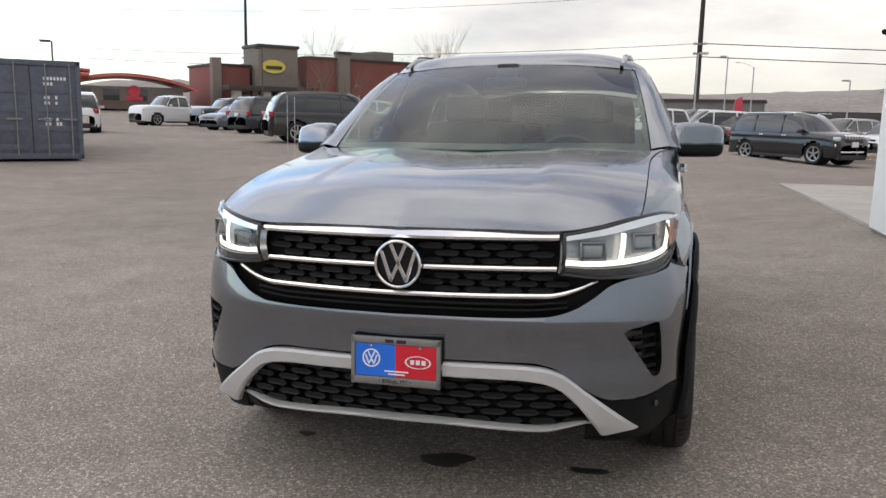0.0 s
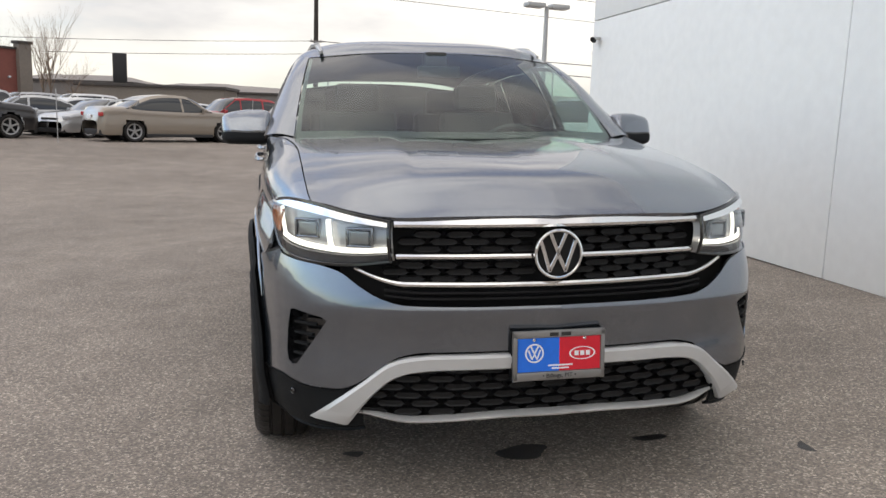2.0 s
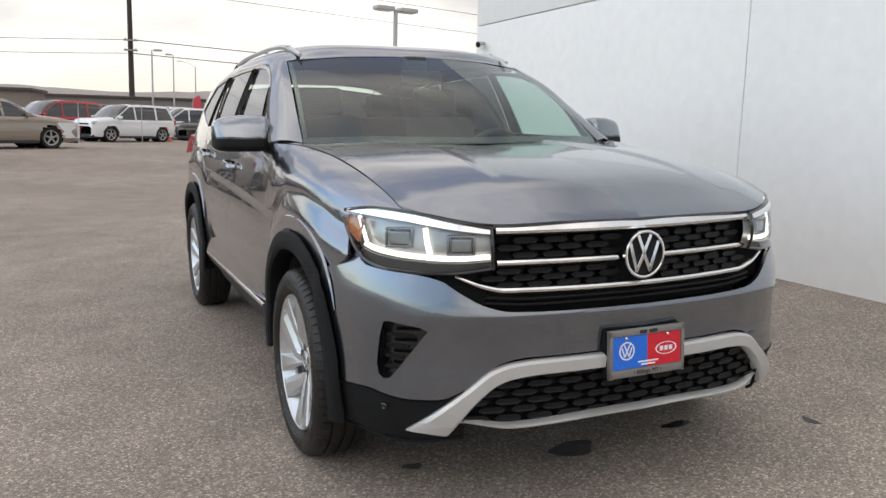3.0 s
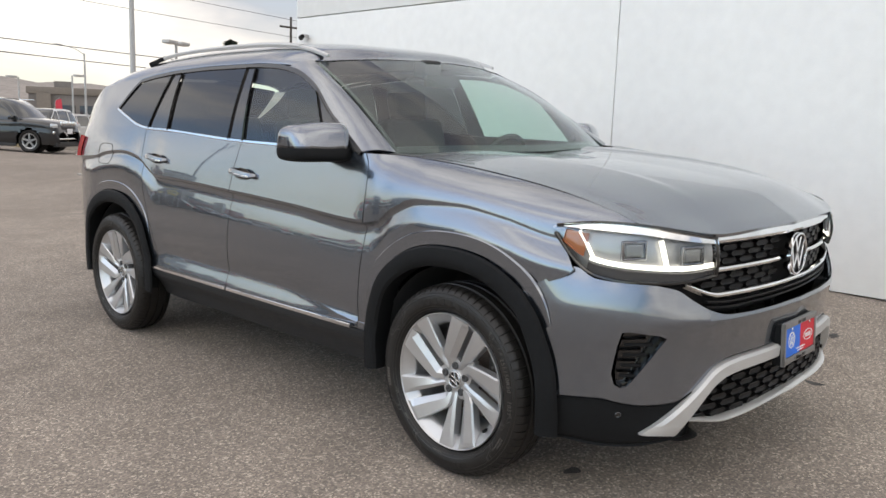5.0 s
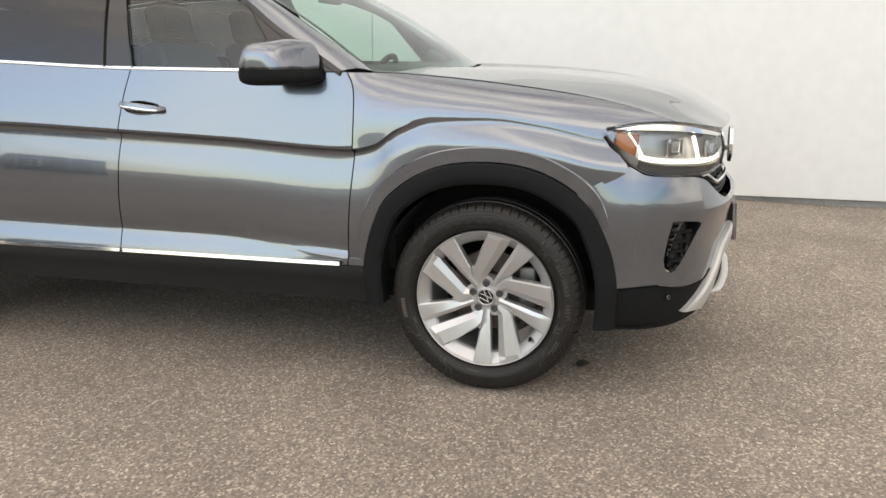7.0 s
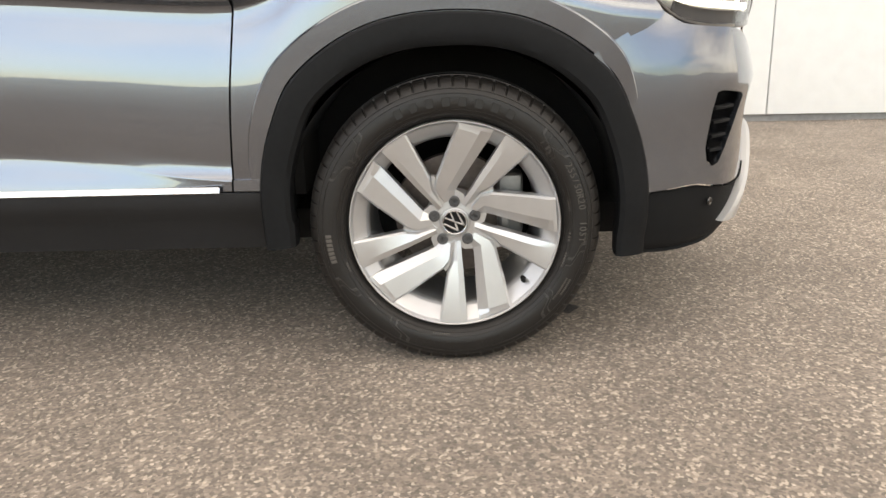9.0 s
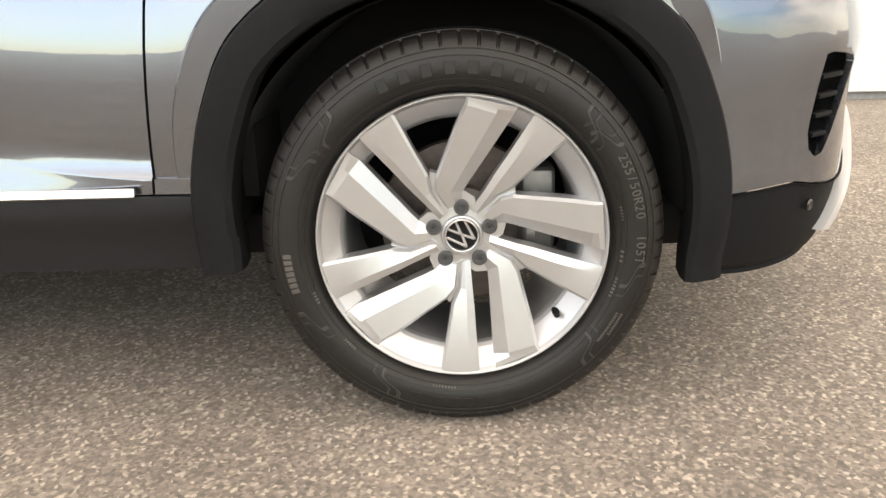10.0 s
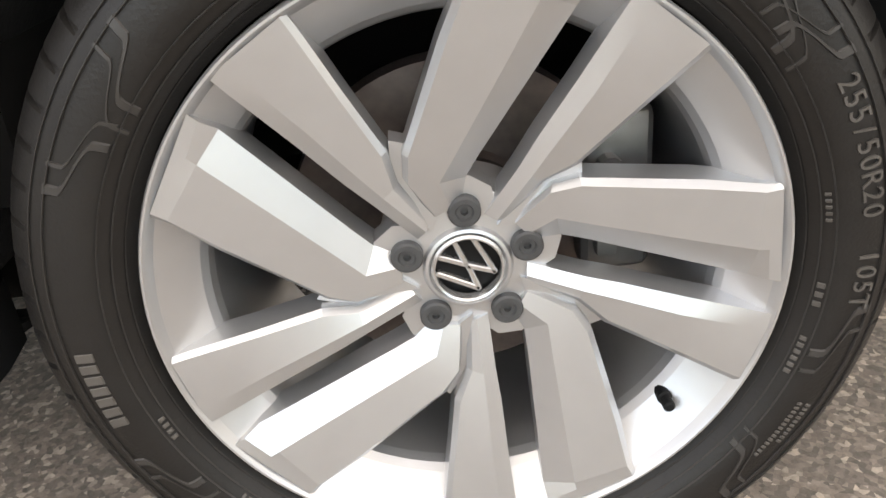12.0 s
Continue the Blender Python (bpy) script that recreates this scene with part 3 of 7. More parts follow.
def fender_front(z):
    return float(pc(z, [0.80, 0.898, 0.92, 0.95, 1.00], [-0.355, -0.527, -0.508, -0.482, -0.440]))


def fender_top_front(w):
    """Where the wing meets the headlight's upper edge, by half width."""
    return float(np.interp(w, [0.70, 0.742, 0.78, 0.825, 0.860, 0.890, 0.910, 0.93], [-0.765, -0.728, -0.696, -0.628, -0.556, -0.480, -0.432, -0.428]))


both("front_fender", side_panel(fender_front, lambda z: shut_front(z) - GAP, 64, True), PAINT, SUV)
doors = both("front_door", side_panel(lambda z: shut_front(z) + GAP, lambda z: shut_mid(z) - GAP, 64), PAINT, SUV, "", 70)
rear_doors = both("rear_door", side_panel(lambda z: shut_mid(z) + GAP, lambda z: shut_rear(z) - GAP, 52), PAINT, SUV, "", 70)
both("rear_quarter_panel", side_panel(lambda z: shut_rear(z) + GAP, lambda z: 4.08, 64), PAINT, SUV)


def gap_backing():
    pts = [[(-side_rows(y)[j][0] + 0.013, y, side_rows(y)[j][1]) for j in range(NROW)] for y in np.linspace(-0.3, 3.9, 90)]
    return orient(grid(pts, 0, lambda c: not in_arch(c.y, c.z, 0.505)), (0, 1.5, 0.7))


both("inner_side", gap_backing(), DARK, SUV)

# -- bonnet --
BON_A = [0, 0.45, 0.66, 0.85, 1.0]


def bonnet_pt(a, v):
    s, q = (1 if a >= 0 else -1), abs(a)
    fx, fy, fz = 0.742 * q, float(pc(q, BON_A, [-0.918, -0.892, -0.864, -0.806, -0.688])), float(pc(q, BON_A, [1.019, 1.017, 1.013, 1.030, 1.056]))
    ry, rz = 0.30 + 0.16 * q * q, 1.231 + 0.010 * math.sin(q * 3.0)
    rx = 0.848 * q
    y = fy + (ry - fy) * v
    hn = float(pc(v, [0, 0.02, 0.055, 0.167, 0.354, 0.645, 0.89, 1], [0, 0.09, 0.215, 0.57, 0.78, 0.93, 0.99, 1]))
    he = float(pc(v, [0, 0.1, 0.25, 0.6, 1], [0, 0.20, 0.44, 0.80, 1]))
    k = q ** 2.2
    z = fz + (rz - fz) * (hn * (1 - k) + he * k)
    if q > 0.97:
        x = float(top_edge(y)[0]) - 0.004
        z2 = float(top_edge(y)[1])
        x, z = x * q, z2 + (1 - q) * 0.1
    else:
        te = float(top_edge(y)[0]) - 0.004
        x = te * q
    rid = 0.34 + 0.10 * (1 - v)
    d = abs(x) - rid
    z += 0.011 * float(sst(d, -0.02, 0.035)) * float(sst(v, 0.08, 0.4)) * (1 - 0.6 * float(sst(d, 0.1, 0.4)))
    return (s * x, y, z)


AA = sorted(set(list(np.linspace(-1, 1, 81))))
VV = [0, 0.006, 0.014, 0.025, 0.04, 0.06, 0.085, 0.115, 0.15, 0.19, 0.24, 0.3, 0.36, 0.43, 0.5, 0.57, 0.64, 0.71, 0.78, 0.84, 0.9, 0.95, 1.0]
part("bonnet", orient(grid([[bonnet_pt(a, v) for v in VV] for a in AA], 0.02), (0, -0.2, 0.3)), PAINT, SUV)

# -- greenhouse --


def green_x(z):
    return 0.955 - 0.42 * (z - 1.19) + 0.012 * math.sin(math.pi * min(1, max(0, (z - 1.24) / 0.42)))


WS_LOW = curve3([(-0.80, 0.505, 1.240), (-0.55, 0.40, 1.245), (0, 0.315, 1.240), (0.55, 0.40, 1.245), (0.80, 0.505, 1.240)], 33)
WS_TOP = curve3([(-0.690, 1.225, 1.662), (-0.4, 1.14, 1.684), (0, 1.10, 1.692), (0.4, 1.14, 1.684), (0.690, 1.225, 1.662)], 33)


def windscreen(inset=0.0, grow=0.0):
    pts = []
    for i in range(33):
        col = []
        for j in range(13):
            t = -grow + (1 + 2 * grow) * j / 12
            b = 0.035 * math.sin(math.pi * min(1, max(0, t)))
            p = WS_LOW[i] * (1 - t) + WS_TOP[i] * t
            col.append((p[0] * (1 + b * 0.15) * (1 + grow * 0.3), p[1] - b * 0.55 + inset * 0.6, p[2] + b * 0.75 - inset * 0.8))
        pts.append(col)
    return pts


ws = part("windscreen", orient(grid(windscreen()), (0, 1.5, 0.8)), GLASS_CLEAR, SUV, "clear laminated windscreen")
ws.visible_shadow = False
wp = windscreen(0.004)
# black printed border of the windscreen
def between(a, b, t):
    return tuple(np.array(a) * (1 - t) + np.array(b) * t)


edge_l = grid([wp[0], [between(a, b, 0.022 / max(1e-6, np.linalg.norm(np.array(b) - np.array(a)))) for a, b in zip(wp[0], wp[1])]])
edge_r = grid([[between(a, b, 0.022 / max(1e-6, np.linalg.norm(np.array(b) - np.array(a)))) for a, b in zip(wp[-1], wp[-2])], wp[-1]])
part("black_border", orient(join(edge_l, edge_r, grid([[c[0], between(c[0], c[1], 0.7)] for c in wp]), grid([[between(c[12], c[11], 0.08), c[12]] for c in wp])), (0, 1.5, 0.8)), GLOSS_BLACK, ws)

DLO_TOP_Y = [0.575, 0.72, 0.863, 1.075, 1.28, 1.48, 1.69, 2.04, 2.46, 2.74, 2.90]
DLO_TOP_Z = [1.242, 1.330, 1.411, 1.552, 1.625, 1.652, 1.660, 1.660, 1.648, 1.627, 1.605]


def dlo_top(y):
    return float(pc(y, DLO_TOP_Y, DLO_TOP_Z))


def belt(y):
    return float(pc(y, [0.575, 1.2, 1.6, 2.3, 2.65, 2.76, 2.90, 3.09], [1.242, 1.255, 1.264, 1.298, 1.310, 1.326, 1.363, 1.418]))


def green_patch(poly_low, poly_top, y0l, y0t, y1l, y1t, n, m, off=0.0):
    """A patch on the side window surface between two slanted ends."""
    pts = []
    for i in range(n + 1):
        u = i / n
        col = []
        for j in range(m + 1):
            v = j / m
            y = (y0l + (y1l - y0l) * u) * (1 - v) + (y0t + (y1t - y0t) * u) * v
            yl, yt = y0l + (y1l - y0l) * u, y0t + (y1t - y0t) * u
            z = poly_low(yl) * (1 - v) + poly_top(yt) * v
            col.append((-(green_x(z) + off), y, z))
        pts.append(col)
    return pts


def lower(y):
    return belt(y) + 0.006


def upper(y):
    return dlo_top(y) - 0.022


def pane(y0l, y0t, y1l, y1t, n, material, label):
    g = orient(grid(green_patch(lower, upper, y0l, y0t, y1l, y1t, n, 10, -0.002)), (0, 1.5, 1.0))
    for ob in both("side_window", g, material, SUV, label):
        ob.visible_shadow = False


pane(0.81, 1.01, 1.525, 1.625, 18, GLASS_CLEAR, "clear front door glass")
pane(1.664, 1.708, 2.350, 2.408, 14, GLASS_DARK, "dark tinted rear door glass")
pane(2.588, 2.508, 3.06, 2.885, 12, GLASS_DARK, "dark tinted rear quarter glass")


def pillar(y0l, y0t, y1l, y1t, material, name):
    both(name, orient(grid(green_patch(lambda y: belt(y), lambda y: dlo_top(y) - 0.020, y0l, y0t, y1l, y1t, 5, 10, 0.0022), 0.01), (0, 1.5, 1.0)), material, SUV)


pillar(1.525, 1.625, 1.666, 1.710, GLOSS_BLACK, "centre_pillar")
pillar(2.348, 2.406, 2.592, 2.512, GLOSS_BLACK, "rear_pillar")
both("mirror_sail", orient(grid(green_patch(lambda y: belt(y), lambda y: dlo_top(y) - 0.01, 0.590, 0.62, 0.825, 1.02, 6, 8, 0.0015), 0.01), (0, 1.5, 1.0)), GLOSS_BLACK, SUV)


def side_curve(ys, fz, off):
    return [(-(green_x(fz(y)) + off), y, fz(y)) for y in ys]


ty = list(np.linspace(0.585, 2.90, 60))
both("window_top_trim", sweep(side_curve(ty, lambda y: dlo_top(y) - 0.010, -0.004), 0.024, 0.009, (-1, 0, 0.35)), GLOSS_BLACK, SUV)
by = list(np.linspace(0.84, 2.65, 40)) + list(np.linspace(2.71, 3.09, 14))
both("belt_moulding", sweep(side_curve(by, belt, -0.003), 0.015, 0.010, (-1, 0, 0.3)), CHROME, SUV, "bright chrome window moulding")
rear_edge = [(3.09, 1.418), (3.05, 1.46), (2.99, 1.525), (2.94, 1.572), (2.90, 1.598)]
both("quarter_window_trim", sweep([(-(green_x(z) - 0.004), y, z) for y, z in rear_edge], 0.022, 0.009, (-1, 0, 0.35)), GLOSS_BLACK, SUV)

# roof with its side rails of the body, down to the window tops
ROOF_Y = [1.10, 1.25, 1.45, 1.65, 2.0, 2.4, 2.8, 3.2, 3.5, 3.75, 3.95]


def roof_edge(y):
    x = float(pc(y, [1.10, 1.25, 1.5, 2.4, 2.9, 3.2, 3.4, 3.6], [0.715, 0.752, 0.762, 0.768, 0.775, 0.768, 0.750, 0.715]))
    z = float(pc(y, [1.10, 1.25, 1.45, 1.65, 2.0, 2.46, 2.74, 2.90, 3.2, 3.4, 3.6], [1.615, 1.636, 1.655, 1.664, 1.664, 1.652, 1.631, 1.610, 1.585, 1.575, 1.575]))
    return x, z


def roof_mid(y):
    return float(pc(y, [1.10, 1.2, 1.35, 1.5, 1.7, 2.2, 2.8, 3.2, 3.42, 3.6], [1.698, 1.742, 1.774, 1.790, 1.800, 1.803, 1.785, 1.75, 1.71, 1.650]))


def roof_pts():
    pts = []
    for y in [1.10, 1.104, 1.11, 1.12, 1.135, 1.155, 1.18, 1.21, 1.25, 1.30] + list(np.linspace(1.36, 3.60, 48)):
        row = []
        for a in np.linspace(-1, 1, 49):
            q = abs(a)
            yy = y + (0.125 * math.sin(q * math.pi / 2) ** 2) * float(1 - sst(y, 1.10, 1.6))
            xe, ze = roof_edge(yy)
            kk = float(1 - sst(y, 1.10, 1.36))
            xe = xe * (1 - kk) + 0.696 * kk
            zc = roof_mid(yy)
            x = xe * math.sin(q * math.pi / 2) ** 0.9 if q > 0 else 0.0
            z = ze + (zc - ze) * (max(0.0, 1 - (x / xe) ** 3.6)) ** 0.62
            k = float(1 - sst(y, 1.10, 1.20))
            if k > 0:
                fx = math.copysign(min(abs(x), 0.690), a)
                wx = np.interp(fx, WS_TOP[:, 0], WS_TOP[:, 1]), np.interp(fx, WS_TOP[:, 0], WS_TOP[:, 2])
                drop = max(0.0, abs(x) - 0.690)
                z = z * (1 - k) + (float(wx[1]) + 0.001 - drop * 1.0) * k
            row.append((math.copysign(x, a), yy, z))
        pts.append(row)
    return pts


part("roof", orient(grid(roof_pts()), (0, 2.4, 1.0)), PAINT, SUV)


def front_pillar():
    inner = curve3([(-0.806, 0.500, 1.244), (-0.780, 0.70, 1.375), (-0.738, 0.97, 1.538), (-0.694, 1.232, 1.668)], 22)
    outer = []
    for y in np.linspace(0.580, 1.33, 22):
        outer.append((-(green_x(dlo_top(y))), y, dlo_top(y) + 0.004))
    pts = []
    for i in range(22):
        a, b = Vector(inner[i]), Vector(outer[i])
        col = []
        for k in range(7):
            t = k / 6
            p = a.lerp(b, t)
            o = Vector((-0.6, -0.5, 0.6)).normalized() * (0.016 * math.sin(math.pi * t))
            col.append(tuple(p + o))
        pts.append(col)
    return orient(grid(pts, 0.012), (0, 1.5, 1.0))


both("front_pillar", front_pillar(), PAINT, SUV)
# cowl between bonnet and windscreen
part("cowl_panel", orient(grid([[(x, 0.27 + 0.22 * (x / 0.8) ** 2, 1.196), (x, 0.47 + 0.16 * (x / 0.8) ** 2, 1.215)] for x in np.linspace(-0.8, 0.8, 17)]), (0, 0.4, 0)), BLACK_PLASTIC, SUV)
for s in (-1, 1):
    part("wiper", join(tube([(s * 0.62 - 0.06, 0.46, 1.236), (s * 0.35 - 0.06, 0.395, 1.247), (s * 0.05 - 0.06, 0.372, 1.248)], 0.006, 6)), BLACK_PLASTIC, SUV)


def rear_corner():
    """The body behind the last side window, rounding into the tail."""
    pts = []
    for i in range(33):
        u = i / 32
        col = []
        for j in range(16):
            v = j / 15
            z = 1.314 + (1.610 - 1.314) * v
            y0 = float(pc(z, [1.31, 1.326, 1.363, 1.418, 1.525, 1.60, 1.61], [2.65, 2.76, 2.90, 3.10, 2.995, 2.905, 2.88]))
            y1 = 3.98 - 0.42 * v
            y = y0 + (y1 - y0) * u
            zr = 1.612 - 0.035 * float(sst(y, 2.9, 3.5))
            zz = z + (zr - 1.612) * v + (float(top_edge(y)[1]) - 1.314) * (1 - v)
            w = green_x(zz) - (green_x(1.314) - float(top_edge(y)[0]))
            col.append((-w, y, zz))
        pts.append(col)
    return orient(grid(pts), (0, 2.5, 1.3))


both("rear_body_corner", rear_corner(), PAINT, SUV)
tail = []
for x in np.linspace(-0.8, 0.8, 33):
    q = abs(x) / 0.8
    b = 0.06 * q ** 2
    tail.append([(x * 0.78, 3.60 - b, 1.632 - 0.05 * q ** 2), (x * 0.80, 3.76 - b, 1.47), (x * 0.80, 3.98 - b, 1.32), (x * 0.82, 4.08 - b, 1.1), (x * 0.84, 4.12 - b, 0.75), (x * 0.84, 4.11 - b, 0.45), (x * 0.80, 4.06 - b, 0.30)])
part("tailgate", orient(grid(tail, 0.02), (0, 2.5, 0.9)), PAINT, SUV)
tl = [[(-(float(np.interp(z, [r[1] for r in side_rows(y)][::-1], [r[0] for r in side_rows(y)][::-1])) + 0.004), y, z) for z in np.linspace(1.10, 1.235, 6)] for y in np.linspace(3.60, 3.82, 12)]
both("tail_light", orient(grid(tl, 0.02), (0, 2.5, 1.1)), RED_LENS, SUV, "red wraparound tail light")


def fuel_flap():
    """The shut line of the filler flap on the rear quarter."""
    line = []
    for k in range(41):
        a = math.tau * k / 40
        y = 3.15 + 0.11 * math.copysign(abs(math.cos(a)) ** 0.45, math.cos(a))
        z = 1.135 + 0.065 * math.copysign(abs(math.sin(a)) ** 0.45, math.sin(a))
        line.append((-(skin_x(y, z) + 0.0002), y, z))
    return sweep(line, 0.004, 0.0012, (-1, 0, 0.1))


# roof rails
rail = curve3([(-0.625, 1.20, 1.685), (-0.632, 1.36, 1.728), (-0.638, 1.56, 1.752), (-0.640, 2.1, 1.764), (-0.640, 2.8, 1.742), (-0.632, 3.08, 1.705)], 40)
both("roof_rail", sweep(rail[6:36], 0.034, 0.022, (-0.3, 0, 1)), SATIN, SUV, "satin silver roof rail")
both("rail_foot", sweep(rail[0:8], list(np.linspace(0.016, 0.034, 8)), 0.016, (-0.3, 0, 1)), SATIN, SUV)
both("rail_foot", sweep(rail[34:40], 0.036, 0.024, (-0.3, 0, 1)), BLACK_PLASTIC, SUV)

# -- sills, arches and mouldings --


def sill():
    pts = []
    for y in np.linspace(0.47, 2.53, 40):
        P = float(half_width(y))
        pts.append([(-(P + 0.012), y, 0.474), (-(P + 0.010), y, 0.450), (-(P - 0.004), y, 0.425), (-(P - 0.030), y, 0.402), (-(P - 0.06), y, 0.36), (-(P - 0.09), y, 0.30), (-(P - 0.2), y, 0.275)])
    return orient(grid(pts, 0.01), (0, 1.5, 0.6))


both("sill_cladding", sill(), TRIM_GREY, SUV)
for y0, y1 in ((0.60, 1.625), (1.642, 2.47)):
    ys = np.linspace(y0, y1, 24)
    both("sill_moulding", sweep([(-(float(half_width(y)) + 0.012), y, 0.484) for y in ys], 0.017, 0.009, (-1, 0, 0.2)), CHROME, SUV, "chrome sill moulding")


def arch(hy, front):
    """The black wheel arch lip: an arc with straight legs and a rolled inner edge."""
    line = []
    legs = (0.285, 0.40) if front else (0.40, 0.36)
    rin, rout = 0.452, 0.531
    for k in range(49):
        a = math.radians(-6 + 192 * k / 48)
        line.append((math.cos(a), math.sin(a)))
    pts = []

    def col(c, s, leg=None):
        out = []
        for r, o in ((rout, 0.004), (rout - 0.006, 0.016), (rout - 0.022, 0.021), (rout - 0.045, 0.022), (rin + 0.012, 0.020), (rin, 0.010), (rin - 0.002, -0.02), (rin + 0.004, -0.07)):
            d = arch_swell(hy - c, HUB_Z + s, hy)
            y, z = hy - (r + d) * c, HUB_Z + (r + d) * s
            P = skin_x(min(max(y, -0.62), 4.0), z)
            out.append((-(P + o + 0.010), y, z))
        return out
    for c, s in line:
        pts.append(col(c, s))
    first, last = pts[0], pts[-1]
    lo = [[(x, y, legs[0]) for x, y, z in first]]
    hi = [[(x, y, legs[1]) for x, y, z in last]]
    pts = lo + pts + hi
    return orient(grid(pts), (0, hy, HUB_Z))


def liner(hy):
    return orient(grid([[(-x, hy - 0.455 * math.cos(a), HUB_Z + 0.455 * math.sin(a)) for x in (0.93, 0.55)] for a in [math.radians(0 + 180 * k / 40) for k in range(41)]] ), (0, hy, 3))


for hy, fr in ((HUBS[0], True), (HUBS[1], False)):
    both("wheel_arch_liner", liner(hy), LINER_FELT, SUV)
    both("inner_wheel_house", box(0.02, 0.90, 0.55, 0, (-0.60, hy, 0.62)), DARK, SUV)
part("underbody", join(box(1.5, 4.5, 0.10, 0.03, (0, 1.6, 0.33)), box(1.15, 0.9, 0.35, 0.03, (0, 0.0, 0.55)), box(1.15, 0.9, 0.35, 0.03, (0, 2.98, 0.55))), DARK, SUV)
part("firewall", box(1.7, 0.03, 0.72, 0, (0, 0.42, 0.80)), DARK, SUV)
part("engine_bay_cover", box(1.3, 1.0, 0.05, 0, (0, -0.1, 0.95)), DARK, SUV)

# -- front bumper --
PLAN = curve3([(0, -0.955), (0.3, -0.937), (0.55, -0.888), (0.72, -0.820), (0.83, -0.738), (0.905, -0.625), (0.950, -0.50), (0.970, -0.40), (0.978, -0.33)], 400)
PLAN_S = np.r_[0, np.cumsum(np.linalg.norm(np.diff(PLAN, axis=0), axis=1))]


def s_x(x):
    """Length along the bumper's plan line where it reaches that half width."""
    return float(np.interp(x, PLAN[:, 0], PLAN_S))


def s_y(y):
    return float(np.interp(y, PLAN[:, 1], PLAN_S))


def bump_pt(s, z, off=0.0):
    """A point of the bumper's surface; off is outwards."""
    q = abs(s)
    x, y = float(np.interp(q, PLAN_S, PLAN[:, 0])), float(np.interp(q, PLAN_S, PLAN[:, 1]))
    x2, y2 = float(np.interp(q + 0.004, PLAN_S, PLAN[:, 0])), float(np.interp(q + 0.004, PLAN_S, PLAN[:, 1]))
    x1, y1 = float(np.interp(max(0, q - 0.004), PLAN_S, PLAN[:, 0])), float(np.interp(max(0, q - 0.004), PLAN_S, PLAN[:, 1]))
    t = Vector((x2 - x1, y2 - y1)).normalized()
    nrm = Vector((t.y, -t.x))
    o_mid = float(pc(z, [0.26, 0.30, 0.35, 0.42, 0.50, 0.57, 0.62, 0.66, 0.690, 0.71, 0.735, 0.80, 0.90], [0.055, 0.035, 0.022, 0.015, 0.016, 0.020, 0.017, 0.010, 0.003, 0.0, 0.004, 0.020, 0.042]))
    o_side = float(pc(z, [0.26, 0.35, 0.45, 0.55, 0.65, 0.75, 0.82, 0.92], [0.05, 0.018, 0.004, 0.006, 0.004, 0.008, 0.020, 0.050]))
    k = float(sst(q, s_x(0.55), s_y(-0.60)))
    o = o_mid * (1 - k) + o_side * k
    o *= 1 - 0.85 * float(sst(q, s_y(-0.55), PLAN_S[-1]))
    p = Vector((x, y)) + nrm * (off - o)
    return (p.x if s >= 0 else -p.x, p.y, z)


S_END = s_y(-0.345)
SX = [0, s_x(0.35), s_x(0.50), s_x(0.58), s_x(0.65), s_x(0.72), s_x(0.80), s_x(0.87), s_y(-0.60), s_y(-0.53), s_y(-0.45), s_y(-0.345)]
ZT = [0.726, 0.727, 0.731, 0.750, 0.787, 0.832, 0.850, 0.856, 0.866, 0.899, 0.857, 0.798]
SB = [0, s_x(0.44), s_x(0.53), s_x(0.60), s_x(0.66), s_x(0.72), s_x(0.80), s_x(0.87), s_y(-0.64), s_y(-0.5), s_y(-0.345)]
ZB = [0.574, 0.571, 0.553, 0.504, 0.462, 0.438, 0.436, 0.446, 0.455, 0.446, 0.442]


def bumper_skin():
    pts = []
    for s in np.linspace(-S_END, S_END, 141):
        zt, zb = float(pc(abs(s), SX, ZT)), float(pc(abs(s), SB, ZB))
        pts.append([bump_pt(s, zb + (zt - zb) * v) for v in np.linspace(0, 1, 26)])
    return pts


VENT = [(0.748, 0.668), (0.770, 0.680), (0.850, 0.694), (0.862, 0.690), (0.870, 0.640), (0.876, 0.545), (0.872, 0.508), (0.860, 0.496), (0.846, 0.502)]


def inside(poly, a, b):
    n, r = len(poly), False
    for i in range(n):
        (x1, y1), (x2, y2) = poly[i], poly[(i + 1) % n]
        if (y1 > b) != (y2 > b) and a < (x2 - x1) * (b - y1) / (y2 - y1) + x1:
            r = not r
    return r


def keep_bumper(c):
    return not in_arch(c.y, c.z, 0.50)


def cut_hole(bm, poly):
    """Cuts an outline, given in x and z, out of a skin that faces -y."""
    cx, cz = sum(p[0] for p in poly) / len(poly), sum(p[1] for p in poly) / len(poly)
    for i in range(len(poly)):
        (x0, z0), (x1, z1) = poly[i], poly[(i + 1) % len(poly)]
        near = [f for f in bm.faces if abs(f.calc_center_median().x - cx) < 0.17 and abs(f.calc_center_median().z - cz) < 0.17]
        geom = near + list({e for f in near for e in f.edges}) + list({v for f in near for v in f.verts})
        bmesh.ops.bisect_plane(bm, geom=geom, dist=1e-5, plane_co=(x0, 0, z0), plane_no=(z1 - z0, 0, x0 - x1))
    gone = [f for f in bm.faces if f.calc_center_median().y < -0.3 and inside(poly, f.calc_center_median().x, f.calc_center_median().z)]
    bmesh.ops.delete(bm, geom=gone, context="FACES")


skin = orient(grid(bumper_skin(), 0, keep_bumper), (0, 0.6, 0.6))
cut_hole(skin, VENT)
cut_hole(skin, [(-x, z) for x, z in VENT])
rim(skin, 0.014)
part("front_bumper", skin, PAINT, SUV)


